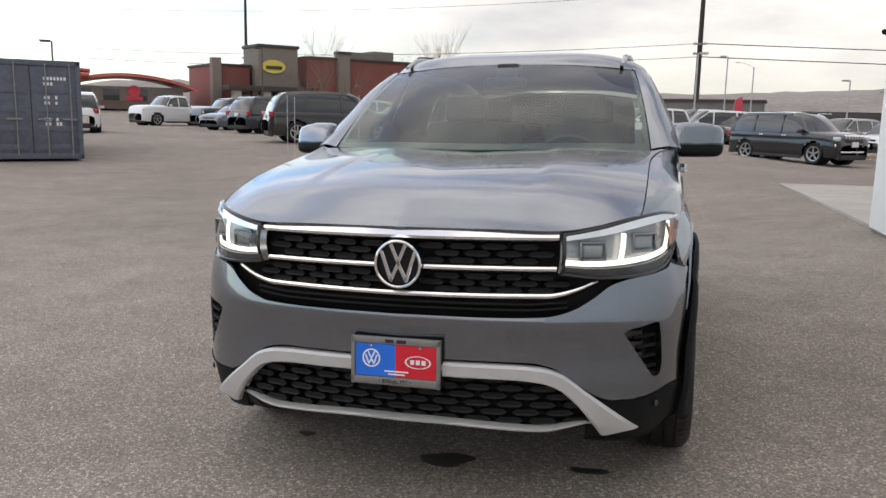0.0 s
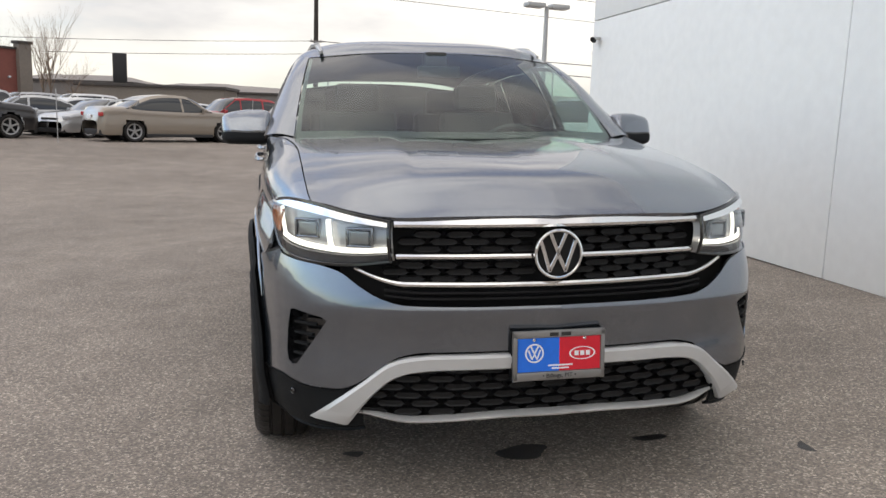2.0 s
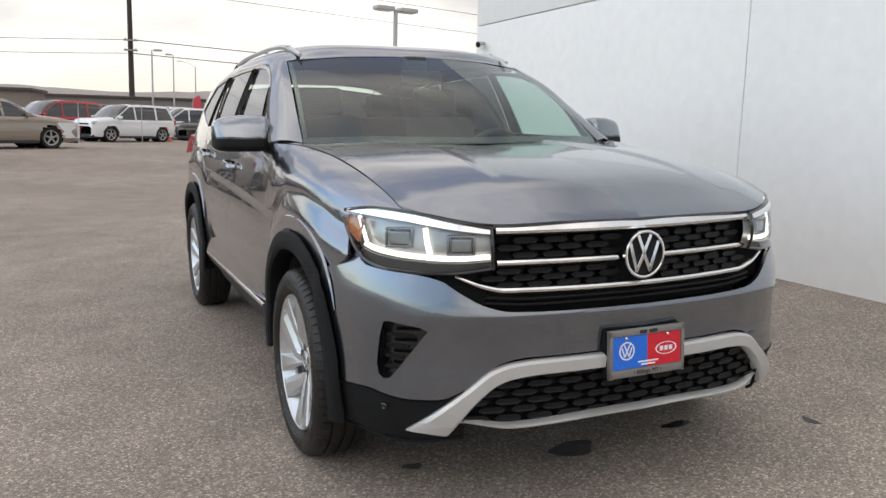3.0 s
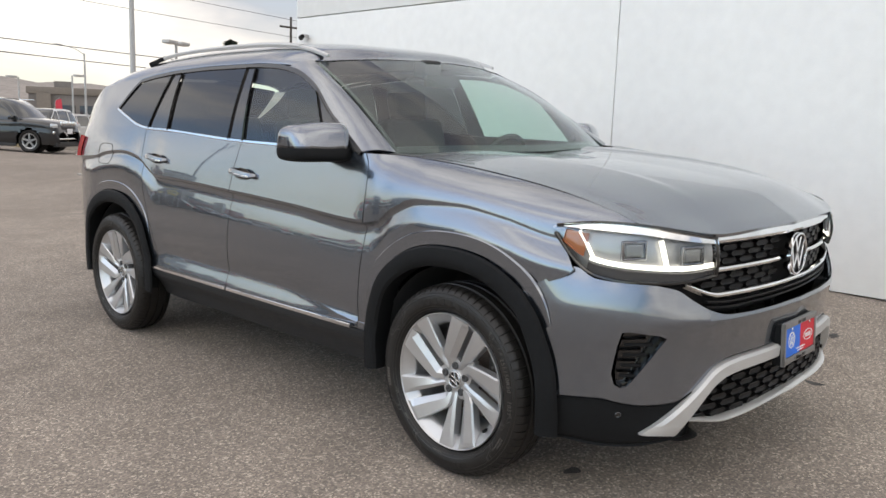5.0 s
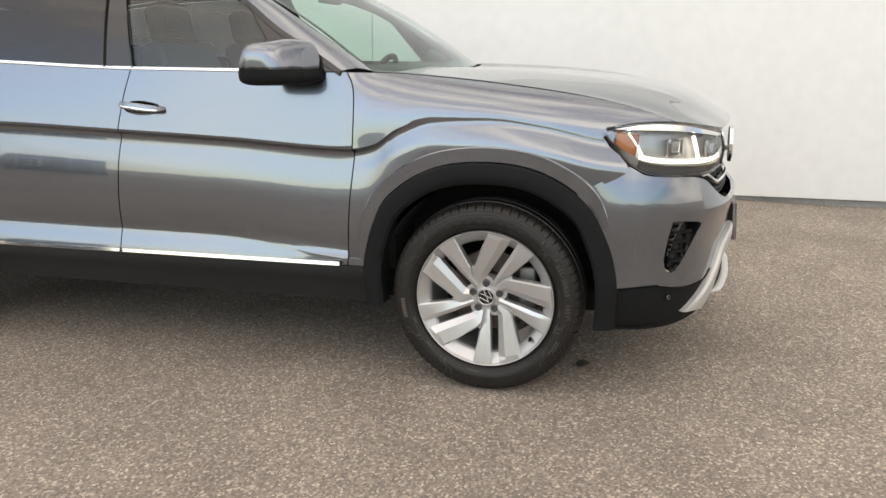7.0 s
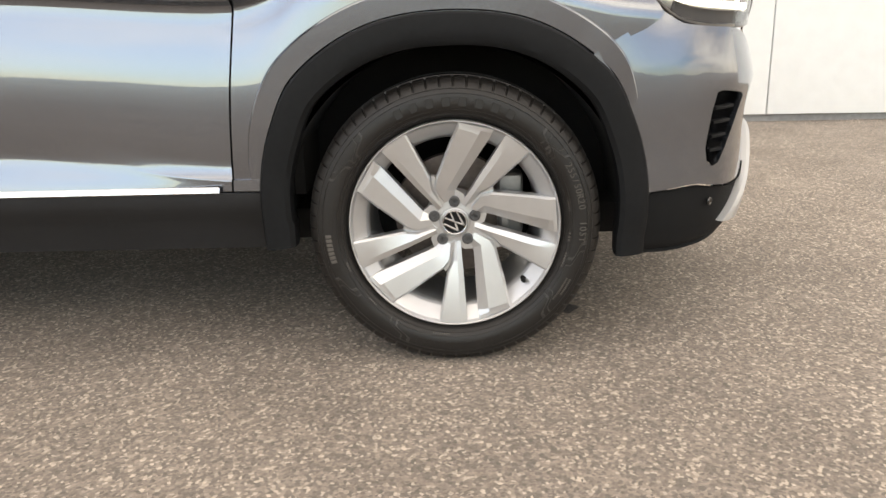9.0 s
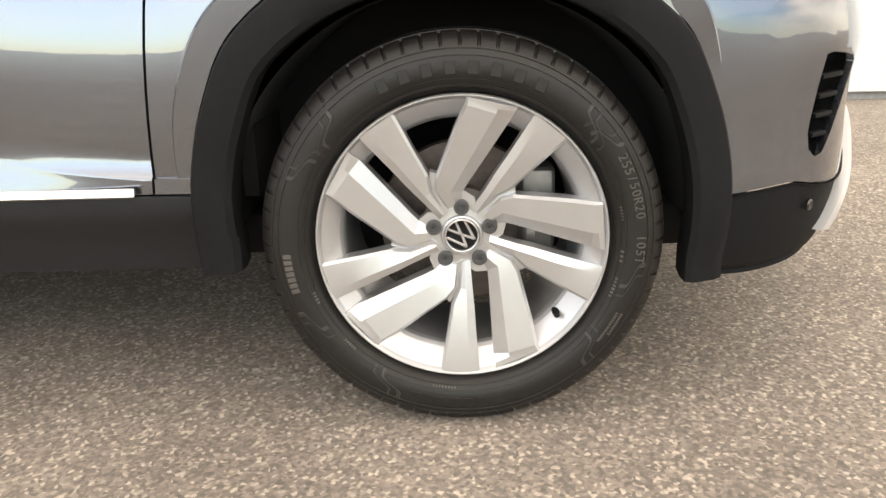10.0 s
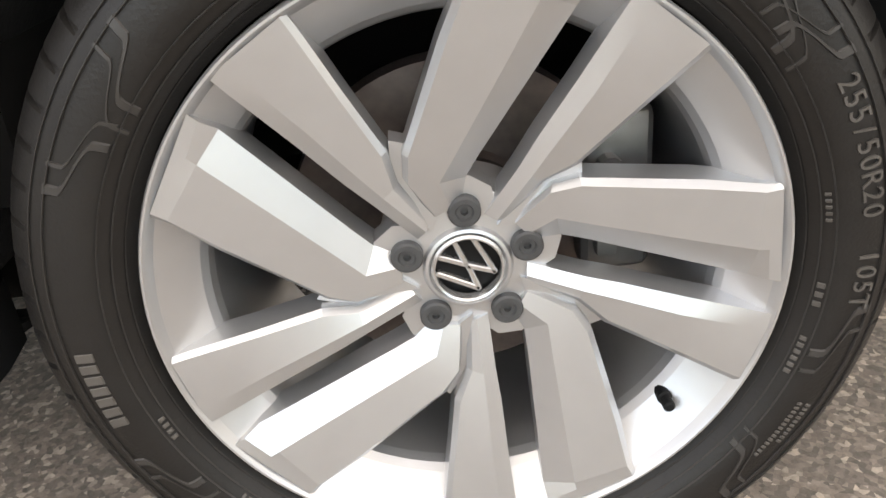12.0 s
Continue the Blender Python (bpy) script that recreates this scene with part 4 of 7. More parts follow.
def skin_x(y, z):
    """Half width of the painted side at a place beside a wheel."""
    if y < fender_front(max(z, 0.80)):
        return bump_pt(s_y(max(y, -0.9)), z)[0]
    rows = side_rows(y)
    return float(np.interp(z, [r[1] for r in rows][::-1], [r[0] for r in rows][::-1]))


def outer_band(hy, a0, a1):
    """The painted flare round the arch: an upright face that leaves the wing above it and fades out low down."""
    n = 72
    ang = [math.radians(a0 + (a1 - a0) * k / n) for k in range(n + 1)]
    fades = [float(sst(math.sin(a), 0.45, 0.80) if math.cos(a) > 0 else sst(math.sin(a), 0.05, 0.6)) for a in ang]
    swell = [arch_swell(hy - math.cos(a), HUB_Z + math.sin(a), hy) for a in ang]

    def skin(k, r):
        return skin_x(hy - (r + swell[k]) * math.cos(ang[k]), HUB_Z + (r + swell[k]) * math.sin(ang[k]))
    base = [max(skin(k, 0.548 + 0.044 * fades[k]), skin(k, 0.54)) for k in range(n + 1)]
    pts = []
    for k in range(n + 1):
        near = base[max(0, k - 3):k + 4]
        flat = sum(near) / len(near)
        r1, row = 0.548 + 0.044 * fades[k], []
        for t, o in ((0.0, -0.004), (0.04, 0.001), (0.10, 0.0045), (0.35, 0.0045), (0.65, 0.0042), (0.94, 0.0040), (1.0, 0.002), (1.03, -0.012)):
            r = r1 + (0.5320 - r1) * t + swell[k]
            row.append((-(flat + o * (0.2 + 0.8 * fades[k]) - 0.002 * (1 - fades[k])), hy - r * math.cos(ang[k]), HUB_Z + r * math.sin(ang[k])))
        pts.append(row)
    return orient(grid(pts), (0, hy, HUB_Z))


both("arch_flare", outer_band(HUBS[0], 34, 166), PAINT, SUV, "", 20)
both("arch_flare", outer_band(HUBS[1], 34, 160), PAINT, SUV, "", 20)
for hy, fr in ((HUBS[0], True), (HUBS[1], False)):
    both("wheel_arch_trim", arch(hy, fr), BLACK_PLASTIC, SUV)


def lower_corner():
    pts = []
    for s in np.linspace(s_x(0.645), S_END, 44):
        zt = float(pc(s, SB, ZB)) - 0.004
        zb = float(pc(s, [s_x(0.64), s_x(0.70), s_x(0.80), s_y(-0.62), s_y(-0.50), S_END], [0.30, 0.288, 0.275, 0.268, 0.275, 0.285]))
        pts.append([(lambda p: (-p[0], p[1], p[2]))(bump_pt(s, zb + (zt - zb) * v, -0.006 - 0.014 * (v < 0.05))) for v in np.linspace(0, 1, 14)])
    return orient(grid(pts, 0.01, keep_bumper), (0, 0.6, 0.5))


part("fuel_flap_gap", fuel_flap(), DARK, SUV)
both("lower_bumper_corner", lower_corner(), BLACK_PLASTIC, SUV)


def silver_bar():
    pts = []
    for t in np.linspace(-1, 1, 121):
        q = abs(t)
        xt = float(pc(q, [0, 0.5, 0.64, 0.78, 1.0], [0, 0.44, 0.545, 0.64, 0.815]))
        zt = float(pc(q, [0, 0.45, 0.56, 0.64, 0.78, 1.0], [0.566, 0.563, 0.556, 0.540, 0.470, 0.328]))
        xb = float(pc(q, [0, 0.5, 0.64, 0.78, 1.0], [0, 0.43, 0.535, 0.600, 0.695]))
        zb = float(pc(q, [0, 0.45, 0.56, 0.64, 0.78, 1.0], [0.517, 0.513, 0.505, 0.487, 0.434, 0.312]))
        a, b = bump_pt(math.copysign(s_x(xt), t), zt, 0.014), bump_pt(math.copysign(s_x(xb), t), zb, 0.012)
        a2, b2 = bump_pt(math.copysign(s_x(xt), t), zt, -0.012), bump_pt(math.copysign(s_x(xb), t), zb, -0.02)
        va, vb = Vector(a), Vector(b)
        m1, m2 = va.lerp(vb, 0.16), va.lerp(vb, 0.9)
        o = Vector((math.copysign(0.3 * q, t), -1, 0)).normalized() * 0.010
        pts.append([a2, a, tuple(m1 + o), tuple(m2 + o * 0.8), b, b2])
    return orient(grid(pts), (0, 0.6, 0.45))


part("bumper_bar", silver_bar(), SATIN, SUV, "satin silver bumper trim bar")


def lower_lip():
    pts = []
    for x in np.linspace(-0.66, 0.66, 61):
        q = abs(x) / 0.66
        z = 0.350 - 0.012 * float(sst(q, 0.2, 0.75)) + 0.022 * float(sst(q, 0.72, 1.0))
        h = 0.015 - 0.004 * q
        s = math.copysign(s_x(abs(x)), x)
        y = Vector(bump_pt(s, 0.345, 0.004))
        e = float(sst(q, 0.8, 1)) * 0.02
        pts.append([(x, y.y + 0.014 + e, z + h + 0.001), (x, y.y + 0.004 + e, z + h), (x, y.y - 0.010 + e, z + h * 0.62), (x, y.y - 0.017 + e, z + 0.25 * h), (x, y.y - 0.013 + e, z - 0.003), (x, y.y + 0.008 + e, z - 0.009), (x, y.y + 0.06, z - 0.012)])
    return orient(grid(pts), (0, 0.6, 0.40))


part("lower_lip", lower_lip(), SATIN_BRIGHT, SUV, "satin silver lower lip")


def grille_cell(w, h, d):
    """A flattened hexagon with a hollow front, one cell of the grille."""
    o = [(-w / 2, 0), (-w * 0.36, h / 2), (w * 0.36, h / 2), (w / 2, 0), (w * 0.36, -h / 2), (-w * 0.36, -h / 2)]
    bm = bmesh.new()
    r0 = [bm.verts.new((x, 0, z)) for x, z in o]
    r1 = [bm.verts.new((x * 0.94, -d, z * 0.8)) for x, z in o]
    r2 = [bm.verts.new((x * 0.80, -d * 0.9, z * 0.45)) for x, z in o]
    for i in range(6):
        j = (i + 1) % 6
        bm.faces.new((r0[i], r0[j], r1[j], r1[i]))
        bm.faces.new((r1[i], r1[j], r2[j], r2[i]))
    bm.faces.new(r2)
    bmesh.ops.recalc_face_normals(bm, faces=bm.faces[:])
    me = bpy.data.meshes.new("grille_cell")
    bm.to_mesh(me)
    bm.free()
    return me


GRILLE_BLACK = mat("grille_satin_black", (0.006, 0.006, 0.0065), 0.45, spec=0.25)


def row_of_cells(parent, me, xs, z, yf, tilt=0.0):
    for x in xs:
        ob = new("grille_cell", me)
        if not me.materials:
            me.materials.append(GRILLE_BLACK)
        ob.parent = parent
        yaw = math.degrees(math.atan2(yf(x + 0.01) - yf(x - 0.01), 0.02))
        ob.matrix_local = pose(x, yf(x), z, 0, 0, yaw)


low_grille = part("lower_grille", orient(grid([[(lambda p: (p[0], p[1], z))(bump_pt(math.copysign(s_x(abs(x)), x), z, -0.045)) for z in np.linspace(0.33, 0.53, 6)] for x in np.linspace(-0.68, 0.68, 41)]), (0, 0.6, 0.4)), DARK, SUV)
lc = grille_cell(0.098, 0.026, 0.024)
for k, z in enumerate((0.366, 0.394, 0.422, 0.450, 0.478, 0.506)):
    lim = (0.66, 0.64, 0.62, 0.59, 0.55, 0.49)[k]
    st = 0.108
    xs = [x for x in np.arange(-0.702 + (st / 2 if k % 2 else 0), 0.71, st) if abs(x) < lim]
    row_of_cells(low_grille, lc, xs, z, lambda x: bump_pt(math.copysign(s_x(min(0.9, abs(x))), x), 0.45, -0.040)[1])


# -- grille --
def gril_y(x):
    return -0.902 + 0.215 * x * x


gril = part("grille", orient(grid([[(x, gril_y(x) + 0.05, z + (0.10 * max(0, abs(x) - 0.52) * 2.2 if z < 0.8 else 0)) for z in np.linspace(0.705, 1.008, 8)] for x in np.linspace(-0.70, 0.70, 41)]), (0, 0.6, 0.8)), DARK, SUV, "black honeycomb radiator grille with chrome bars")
gc = grille_cell(0.096, 0.026, 0.026)
for k, z in enumerate((0.954, 0.930, 0.906, 0.852, 0.830, 0.808)):
    st = 0.104
    lim = 0.50 if k < 3 else (0.56 if k == 3 else 0.56)
    xs = [x for x in np.arange(-0.624 + (st / 2 if k % 2 else 0), 0.63, st) if abs(x) < lim and math.hypot(x, z - 0.8925) > 0.10]
    row_of_cells(gril, gc, xs, z, lambda x: gril_y(x) + 0.045)
for z in (0.763, 0.744):
    part("grille_slat", sweep([(x, gril_y(x) + 0.01, z + 0.03 * max(0, abs(x) - 0.45) * 3) for x in np.linspace(-0.56, 0.56, 29)], 0.008, 0.02), GRILLE_BLACK, gril)
part("chrome_bar", sweep([(x, gril_y(x) + 0.012, 0.990) for x in np.linspace(-0.528, 0.528, 41)], 0.037, 0.022, (0, -1, 0.55), 0.30), CHROME, gril)
part("chrome_bar", join(sweep([(x, gril_y(x) + 0.012, 0.878) for x in np.linspace(-0.522, -0.075, 20)], 0.019, 0.022, (0, -1, 0.55), 0.30),
                        sweep([(x, gril_y(x) + 0.012, 0.878) for x in np.linspace(0.075, 0.522, 20)], 0.019, 0.022, (0, -1, 0.55), 0.30)), CHROME, gril)
part("chrome_bar", sweep([(x, gril_y(min(abs(x), 0.6)) + 0.008 + 0.45 * max(0, abs(x) - 0.60), 0.784 + 0.003 * (abs(x) / 0.5) ** 2 + 0.9 * max(0, abs(x) - 0.50) ** 1.6) for x in np.linspace(-0.655, 0.655, 61)],
                         [0.019 - 0.010 * max(0, abs(x) - 0.5) / 0.15 for x in np.linspace(-0.655, 0.655, 61)], 0.022, (0, -1, 0.55), 0.30), CHROME, gril)


def badge(r, name, parent, m, face):
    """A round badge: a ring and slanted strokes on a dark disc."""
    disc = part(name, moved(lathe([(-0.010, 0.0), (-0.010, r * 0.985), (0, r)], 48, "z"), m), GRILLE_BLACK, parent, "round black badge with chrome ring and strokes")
    part("badge_ring", moved(lathe([(-0.006, r * 0.875), (0.004, r * 0.89), (0.005, r * 0.94), (0.003, r), (-0.01, r)], 56, "z"), m), face, disc)
    t = r * 0.155
    for (x0, y0), (x1, y1) in (((-0.30, 0.76), (0.0, 0.06)), ((0.30, 0.76), (0.0, 0.06)), ((-0.70, 0.46), (-0.33, -0.68)), ((-0.33, -0.68), (0.0, 0.0)), ((0.0, 0.0), (0.33, -0.68)), ((0.33, -0.68), (0.70, 0.46))):
        d = Vector((x1 - x0, y1 - y0))
        a = math.atan2(d.y, d.x)
        st = (box(d.length * r + t * 0.6, t, 0.008, 0.001, ((x0 + x1) / 2 * r, (y0 + y1) / 2 * r, -0.006), Matrix.Rotation(a, 4, "Z"), 1))
        part("badge_stroke", moved(st, m), face, disc)
    return disc


badge(0.083, "badge", gril, Matrix.Translation((0, -0.930, 0.8925)) @ Matrix.Rotation(radians(90), 4, "X"), CHROME)

# -- bumper vents --


def bumper_vent():
    """The dark pocket behind the opening."""
    rows = []
    for d in (-0.004, -0.045):
        k = 1.0 if d > -0.01 else 0.97
        rows.append([(lambda p: (-p[0], p[1], p[2]))(bump_pt(s_x(0.84 + (x - 0.84) * k), 0.60 + (z - 0.60) * k, d)) for x, z in VENT + VENT[:1]])
    bm = grid(rows)
    c = bump_pt(s_x(0.845), 0.60, -0.05)
    m = bm.verts.new((-c[0], c[1], c[2]))
    bm.verts.ensure_lookup_table()
    back = [v for v in bm.verts if v is not m]
    ring = [min(back, key=lambda v: (v.co - Vector(q)).length) for q in rows[1][:-1]]
    for i in range(len(ring)):
        bm.faces.new((ring[i], ring[(i + 1) % len(ring)], m))
    bmesh.ops.recalc_face_normals(bm, faces=bm.faces[:])
    return bm


vents = both("bumper_vent", bumper_vent(), GLOSS_BLACK, SUV, "black slatted air vent in the bumper corner")
for i in range(4):
    v = 0.22 + 0.19 * i
    z = 0.690 - 0.195 * v
    xi, xo = 0.775 + 0.075 * v, 0.858 + 0.012 * v
    line = []
    for x in np.linspace(xi, xo, 6):
        p = bump_pt(s_x(x), z, -0.022)
        line.append((-p[0], p[1], p[2]))
    sl = sweep(line, 0.009, 0.015, (-0.6, -0.8, 0))
    part("vent_slat", mirrored(sl), BLACK_PLASTIC, vents[1])
    part("vent_slat", sl, BLACK_PLASTIC, vents[0])
both("parking_sensor", moved(lathe([(0, 0.0), (0.003, 0.008), (0, 0.011), (-0.004, 0.011)], 16, "z"), Matrix.Translation((-0.862, -0.690, 0.40)) @ Matrix.Rotation(radians(90), 4, "X") @ Matrix.Rotation(radians(-50), 4, "Y")), GLOSS_BLACK, SUV)

# -- headlights --
HL_TOP = curve3([(-0.545, -0.852, 1.000), (-0.66, -0.802, 1.022), (-0.78, -0.700, 1.050), (-0.862, -0.558, 1.054), (-0.911, -0.430, 1.034)], 41)
HL_LOW = curve3([(-0.540, -0.858, 0.868), (-0.66, -0.815, 0.852), (-0.775, -0.742, 0.850), (-0.848, -0.640, 0.856), (-0.884, -0.565, 0.876), (-0.900, -0.515, 0.912), (-0.914, -0.425, 1.020)], 41)


def hl_pt(u, v, off=0.0):
    """Across from the grille (0) to the side (1), up from the lower edge (0) to the upper edge (1)."""
    i = u * 40
    k = min(int(i), 39)
    f = i - k
    a = HL_LOW[k] * (1 - f) + HL_LOW[k + 1] * f
    b = HL_TOP[k] * (1 - f) + HL_TOP[k + 1] * f
    p = a * (1 - v) + b * v
    d = HL_TOP[k + 1] - HL_TOP[k]
    n = np.array([d[1], -d[0], 0.0])
    n = n / np.linalg.norm(n)
    if n[1] > 0:
        n = -n
    bul = 0.014 * math.sin(math.pi * v)
    p = p + n * (off + bul)
    return (p[0], p[1], p[2])


def hl_grid(off, u0=0.0, u1=1.0, v0=0.0, v1=1.0, nu=40, nv=10, thick=0.0):
    return orient(grid([[hl_pt(u, v, off) for v in np.linspace(v0, v1, nv)] for u in np.linspace(u0, u1, nu)], thick), (0, 0.3, 0.95))


HOUSING = mat("headlight_housing", (0.40, 0.405, 0.41), 0.28, 0.5, vary=0.1)
REFLECTOR = mat("headlight_reflector", (0.30, 0.31, 0.33), 0.18, 0.9)
LAMP_UNIT = mat("lamp_unit_glass", (0.30, 0.32, 0.33), 0.06, 0.55, coat=1.0)
lamps = both("headlight", hl_grid(-0.035), HOUSING, SUV, "headlight with lit white running light and amber marker")


def in_lamp(name, bm, material, label=""):
    other = mirrored(bm)
    part(name, bm, material, lamps[0], label)
    return part(name, other, material, lamps[1], label)


def hl_strip(line, w, off, depth):
    pts = [hl_pt(u, v, off) for u, v in line]
    return sweep(pts, w, depth, (-0.55, -0.8, 0.1))


both_covers = both("headlight_cover", hl_grid(0.0), LENS_CLEAR, SUV, "clear headlight cover")
for ob in both_covers:
    ob.visible_shadow = False
in_lamp("black_surround", join(hl_strip([(u, 0.985) for u in np.linspace(0, 0.98, 24)], 0.012, -0.006, 0.010), hl_strip([(u, 0.02) for u in np.linspace(0, 0.98, 24)], 0.012, -0.006, 0.010),
                               hl_strip([(0.006, v) for v in np.linspace(0, 1, 8)], 0.012, -0.006, 0.010)), GLOSS_BLACK)
in_lamp("chrome_brow", hl_grid(0.001, 0.01, 0.93, 0.84, 0.965, 36, 4, 0.008), CHROME)
in_lamp("running_light", hl_strip([(u, 0.30 - 0.02 * u) for u in np.linspace(0.02, 0.72, 24)], 0.017, -0.018, 0.006), LED)
in_lamp("running_light", hl_strip([(0.70 + 0.13 * t, 0.29 + 0.46 * t) for t in np.linspace(0, 1, 8)], 0.012, -0.018, 0.006), LED)
in_lamp("running_light", hl_strip([(0.31 + 0.06 * t, 0.30 + 0.48 * t) for t in np.linspace(0, 1, 8)], 0.017, -0.018, 0.006), LED)
in_lamp("amber_marker", hl_grid(-0.012, 0.76, 0.91, 0.26, 0.74, 8, 6, 0.01), AMBER)
in_lamp("lower_trim", hl_grid(-0.012, 0.02, 0.72, 0.03, 0.22, 24, 3, 0.01), mat("dark_lamp_trim", (0.09, 0.09, 0.095), 0.25, 0.3))
for u in (0.17, 0.50):
    c = Vector(hl_pt(u, 0.56, -0.020))
    m = Matrix.Translation(c) @ Matrix.Rotation(radians(90), 4, "X") @ Matrix.Rotation(radians(-22 if u < 0.3 else -30), 4, "Y")
    in_lamp("lamp_bezel", moved(join(*[box(sx, sy, 0.018, 0.006, at) for sx, sy, at in ((0.092, 0.010, (0, 0.029, 0)), (0.092, 0.010, (0, -0.029, 0)), (0.010, 0.066, (0.042, 0, 0)), (0.010, 0.066, (-0.042, 0, 0)))]), m), REFLECTOR)
    in_lamp("lamp_lens", moved(box(0.070, 0.048, 0.024, 0.011, (0, 0, -0.006), None, 3), m), LAMP_UNIT)

# -- number plate --
PLATE_FRAME = mat("plate_frame_grey", (0.27, 0.262, 0.255), 0.35, 0.5, vary=0.1)
PLATE_BLUE = mat("plate_blue", (0.008, 0.16, 0.74), 0.45, vary=0.06, scale=20)
PLATE_RED = mat("plate_red", (0.68, 0.012, 0.03), 0.45, vary=0.06, scale=20)
PRINT_WHITE = mat("white_print", (0.82, 0.83, 0.85), 0.5)
PM = Matrix.Translation((0, -0.966, 0.560)) @ Matrix.Rotation(radians(87.5), 4, "X")
plate = part("licence_plate", moved(box(0.318, 0.168, 0.010, 0.003, (0, 0, -0.009)), PM), PLATE_FRAME, SUV, "dealer plate, blue and red halves in a grey frame")
part("plate_bracket", moved(box(0.322, 0.160, 0.030, 0.004, (0, 0, -0.0295)), PM), BLACK_PLASTIC, SUV)
part("plate_face", moved(box(0.143, 0.112, 0.003, 0, (-0.0715, 0.004, -0.0022)), PM), PLATE_BLUE, plate)
part("plate_face", moved(box(0.143, 0.112, 0.003, 0, (0.0715, 0.004, -0.0022)), PM), PLATE_RED, plate)
frame_bits = [box(0.318, 0.022, 0.006, 0.002, (0, 0.073, 0)), box(0.318, 0.024, 0.006, 0.002, (0, -0.066, 0)), box(0.014, 0.166, 0.006, 0.002, (-0.152, 0, 0)), box(0.014, 0.166, 0.006, 0.002, (0.152, 0, 0))]
part("plate_frame", moved(join(*frame_bits), PM), PLATE_FRAME, plate)
part("plate_sign", moved(lathe([(0, 0.027), (0.0012, 0.027), (0.0012, 0.032), (0, 0.032)], 40, "z"), PM @ Matrix.Translation((-0.086, 0.010, -0.0006))), PRINT_WHITE, plate)
zz = []
for (x0, y0), (x1, y1) in (((-0.012, 0.022), (-0.0, -0.002)), ((0.012, 0.022), (0.0, -0.002)), ((-0.020, 0.010), (-0.009, -0.02)), ((-0.009, -0.02), (0, -0.004)), ((0, -0.004), (0.009, -0.02)), ((0.009, -0.02), (0.020, 0.010))):
    d = Vector((x1 - x0, y1 - y0))
    zz.append(box(d.length + 0.002, 0.005, 0.0012, 0, ((x0 + x1) / 2 - 0.086, (y0 + y1) / 2 + 0.010, 0), Matrix.Rotation(math.atan2(d.y, d.x), 4, "Z")))
part("plate_sign", moved(join(*zz), PM), PRINT_WHITE, plate)
oval = lathe([(0, 0.027), (0.0012, 0.027), (0.0012, 0.0305), (0, 0.0305)], 40, "z")
part("plate_sign", moved(oval, PM @ Matrix.Translation((0.080, 0.004, -0.0006)) @ Matrix.Diagonal((1.5, 0.72, 1, 1))), PRINT_WHITE, plate)
bars = [box(0.014, 0.016, 0.0012, 0, (0.080 + dx, 0.004, 0)) for dx in (-0.02, 0.0, 0.02)] + [box(0.085, 0.005, 0.0012, 0, (0.004, -0.033, 0)), box(0.06, 0.005, 0.0012, 0, (0.004, -0.043, 0))]
part("plate_print", moved(join(*bars), PM), PRINT_WHITE, plate)
DARK_PRINT = mat("dark_print", (0.02, 0.02, 0.02), 0.5)
part("frame_print", moved(join(box(0.03, 0.012, 0.001, 0, (-0.02, 0.072, 0.0033)), box(0.034, 0.012, 0.001, 0, (0.022, 0.072, 0.0033))), PM), DARK_PRINT, plate)
for x in (-0.088, 0.088):
    part("screw", moved(lathe([(0.003, 0.0), (0.003, 0.004), (0, 0.006)], 12, "z"), PM @ Matrix.Translation((x, 0.054, 0.001))), CHROME, plate)


def lettering(text, size, m, material, parent, depth=0.0006, name="lettering"):
    cu = bpy.data.curves.new(name, "FONT")
    cu.body, cu.size, cu.extrude, cu.align_x, cu.align_y = text, size, depth, "CENTER", "CENTER"
    ob = new(name, cu)
    me = bpy.data.meshes.new_from_object(ob.evaluated_get(bpy.context.evaluated_depsgraph_get()))
    bpy.data.objects.remove(ob)
    bpy.data.curves.remove(cu)
    bm = bmesh.new()
    bm.from_mesh(me)
    bpy.data.meshes.remove(me)
    return part(name, moved(bm, m), material, parent)


lettering("• Billings, MT •", 0.020, PM @ Matrix.Translation((0, -0.067, 0.0036)), DARK_PRINT, plate)

# -- mirrors and handles --


def mirror_shell(z0, z1, cx=-1.030):
    bm = bmesh.new()
    bmesh.ops.create_uvsphere(bm, u_segments=32, v_segments=24, radius=1)
    for v in bm.verts:
        x, y, z = v.co
        f = lambda t, p: math.copysign(abs(t) ** p, t)
        v.co = Vector((f(x, 0.34) * 0.124, f(y, 0.55) * 0.104 * (1.0 if y < 0 else 0.7), f(z, 0.38) * 0.086))
        v.co.y *= 1 - 0.25 * v.co.z / 0.086
        v.co.z -= 0.018 * max(0, -v.co.x / 0.115) * (1 if v.co.z > 0 else 0)
        v.co.y += 0.045 * (-v.co.x / 0.115)
    bmesh.ops.bisect_plane(bm, geom=bm.verts[:] + bm.edges[:] + bm.faces[:], plane_co=(0, 0, z0), plane_no=(0, 0, -1), clear_outer=True)
    bmesh.ops.bisect_plane(bm, geom=bm.verts[:] + bm.edges[:] + bm.faces[:], plane_co=(0, 0, z1), plane_no=(0, 0, 1), clear_outer=True)
    bmesh.ops.holes_fill(bm, edges=bm.edges[:])
    bmesh.ops.translate(bm, vec=(cx, 0.80, 1.284), verts=bm.verts[:])
    return bm


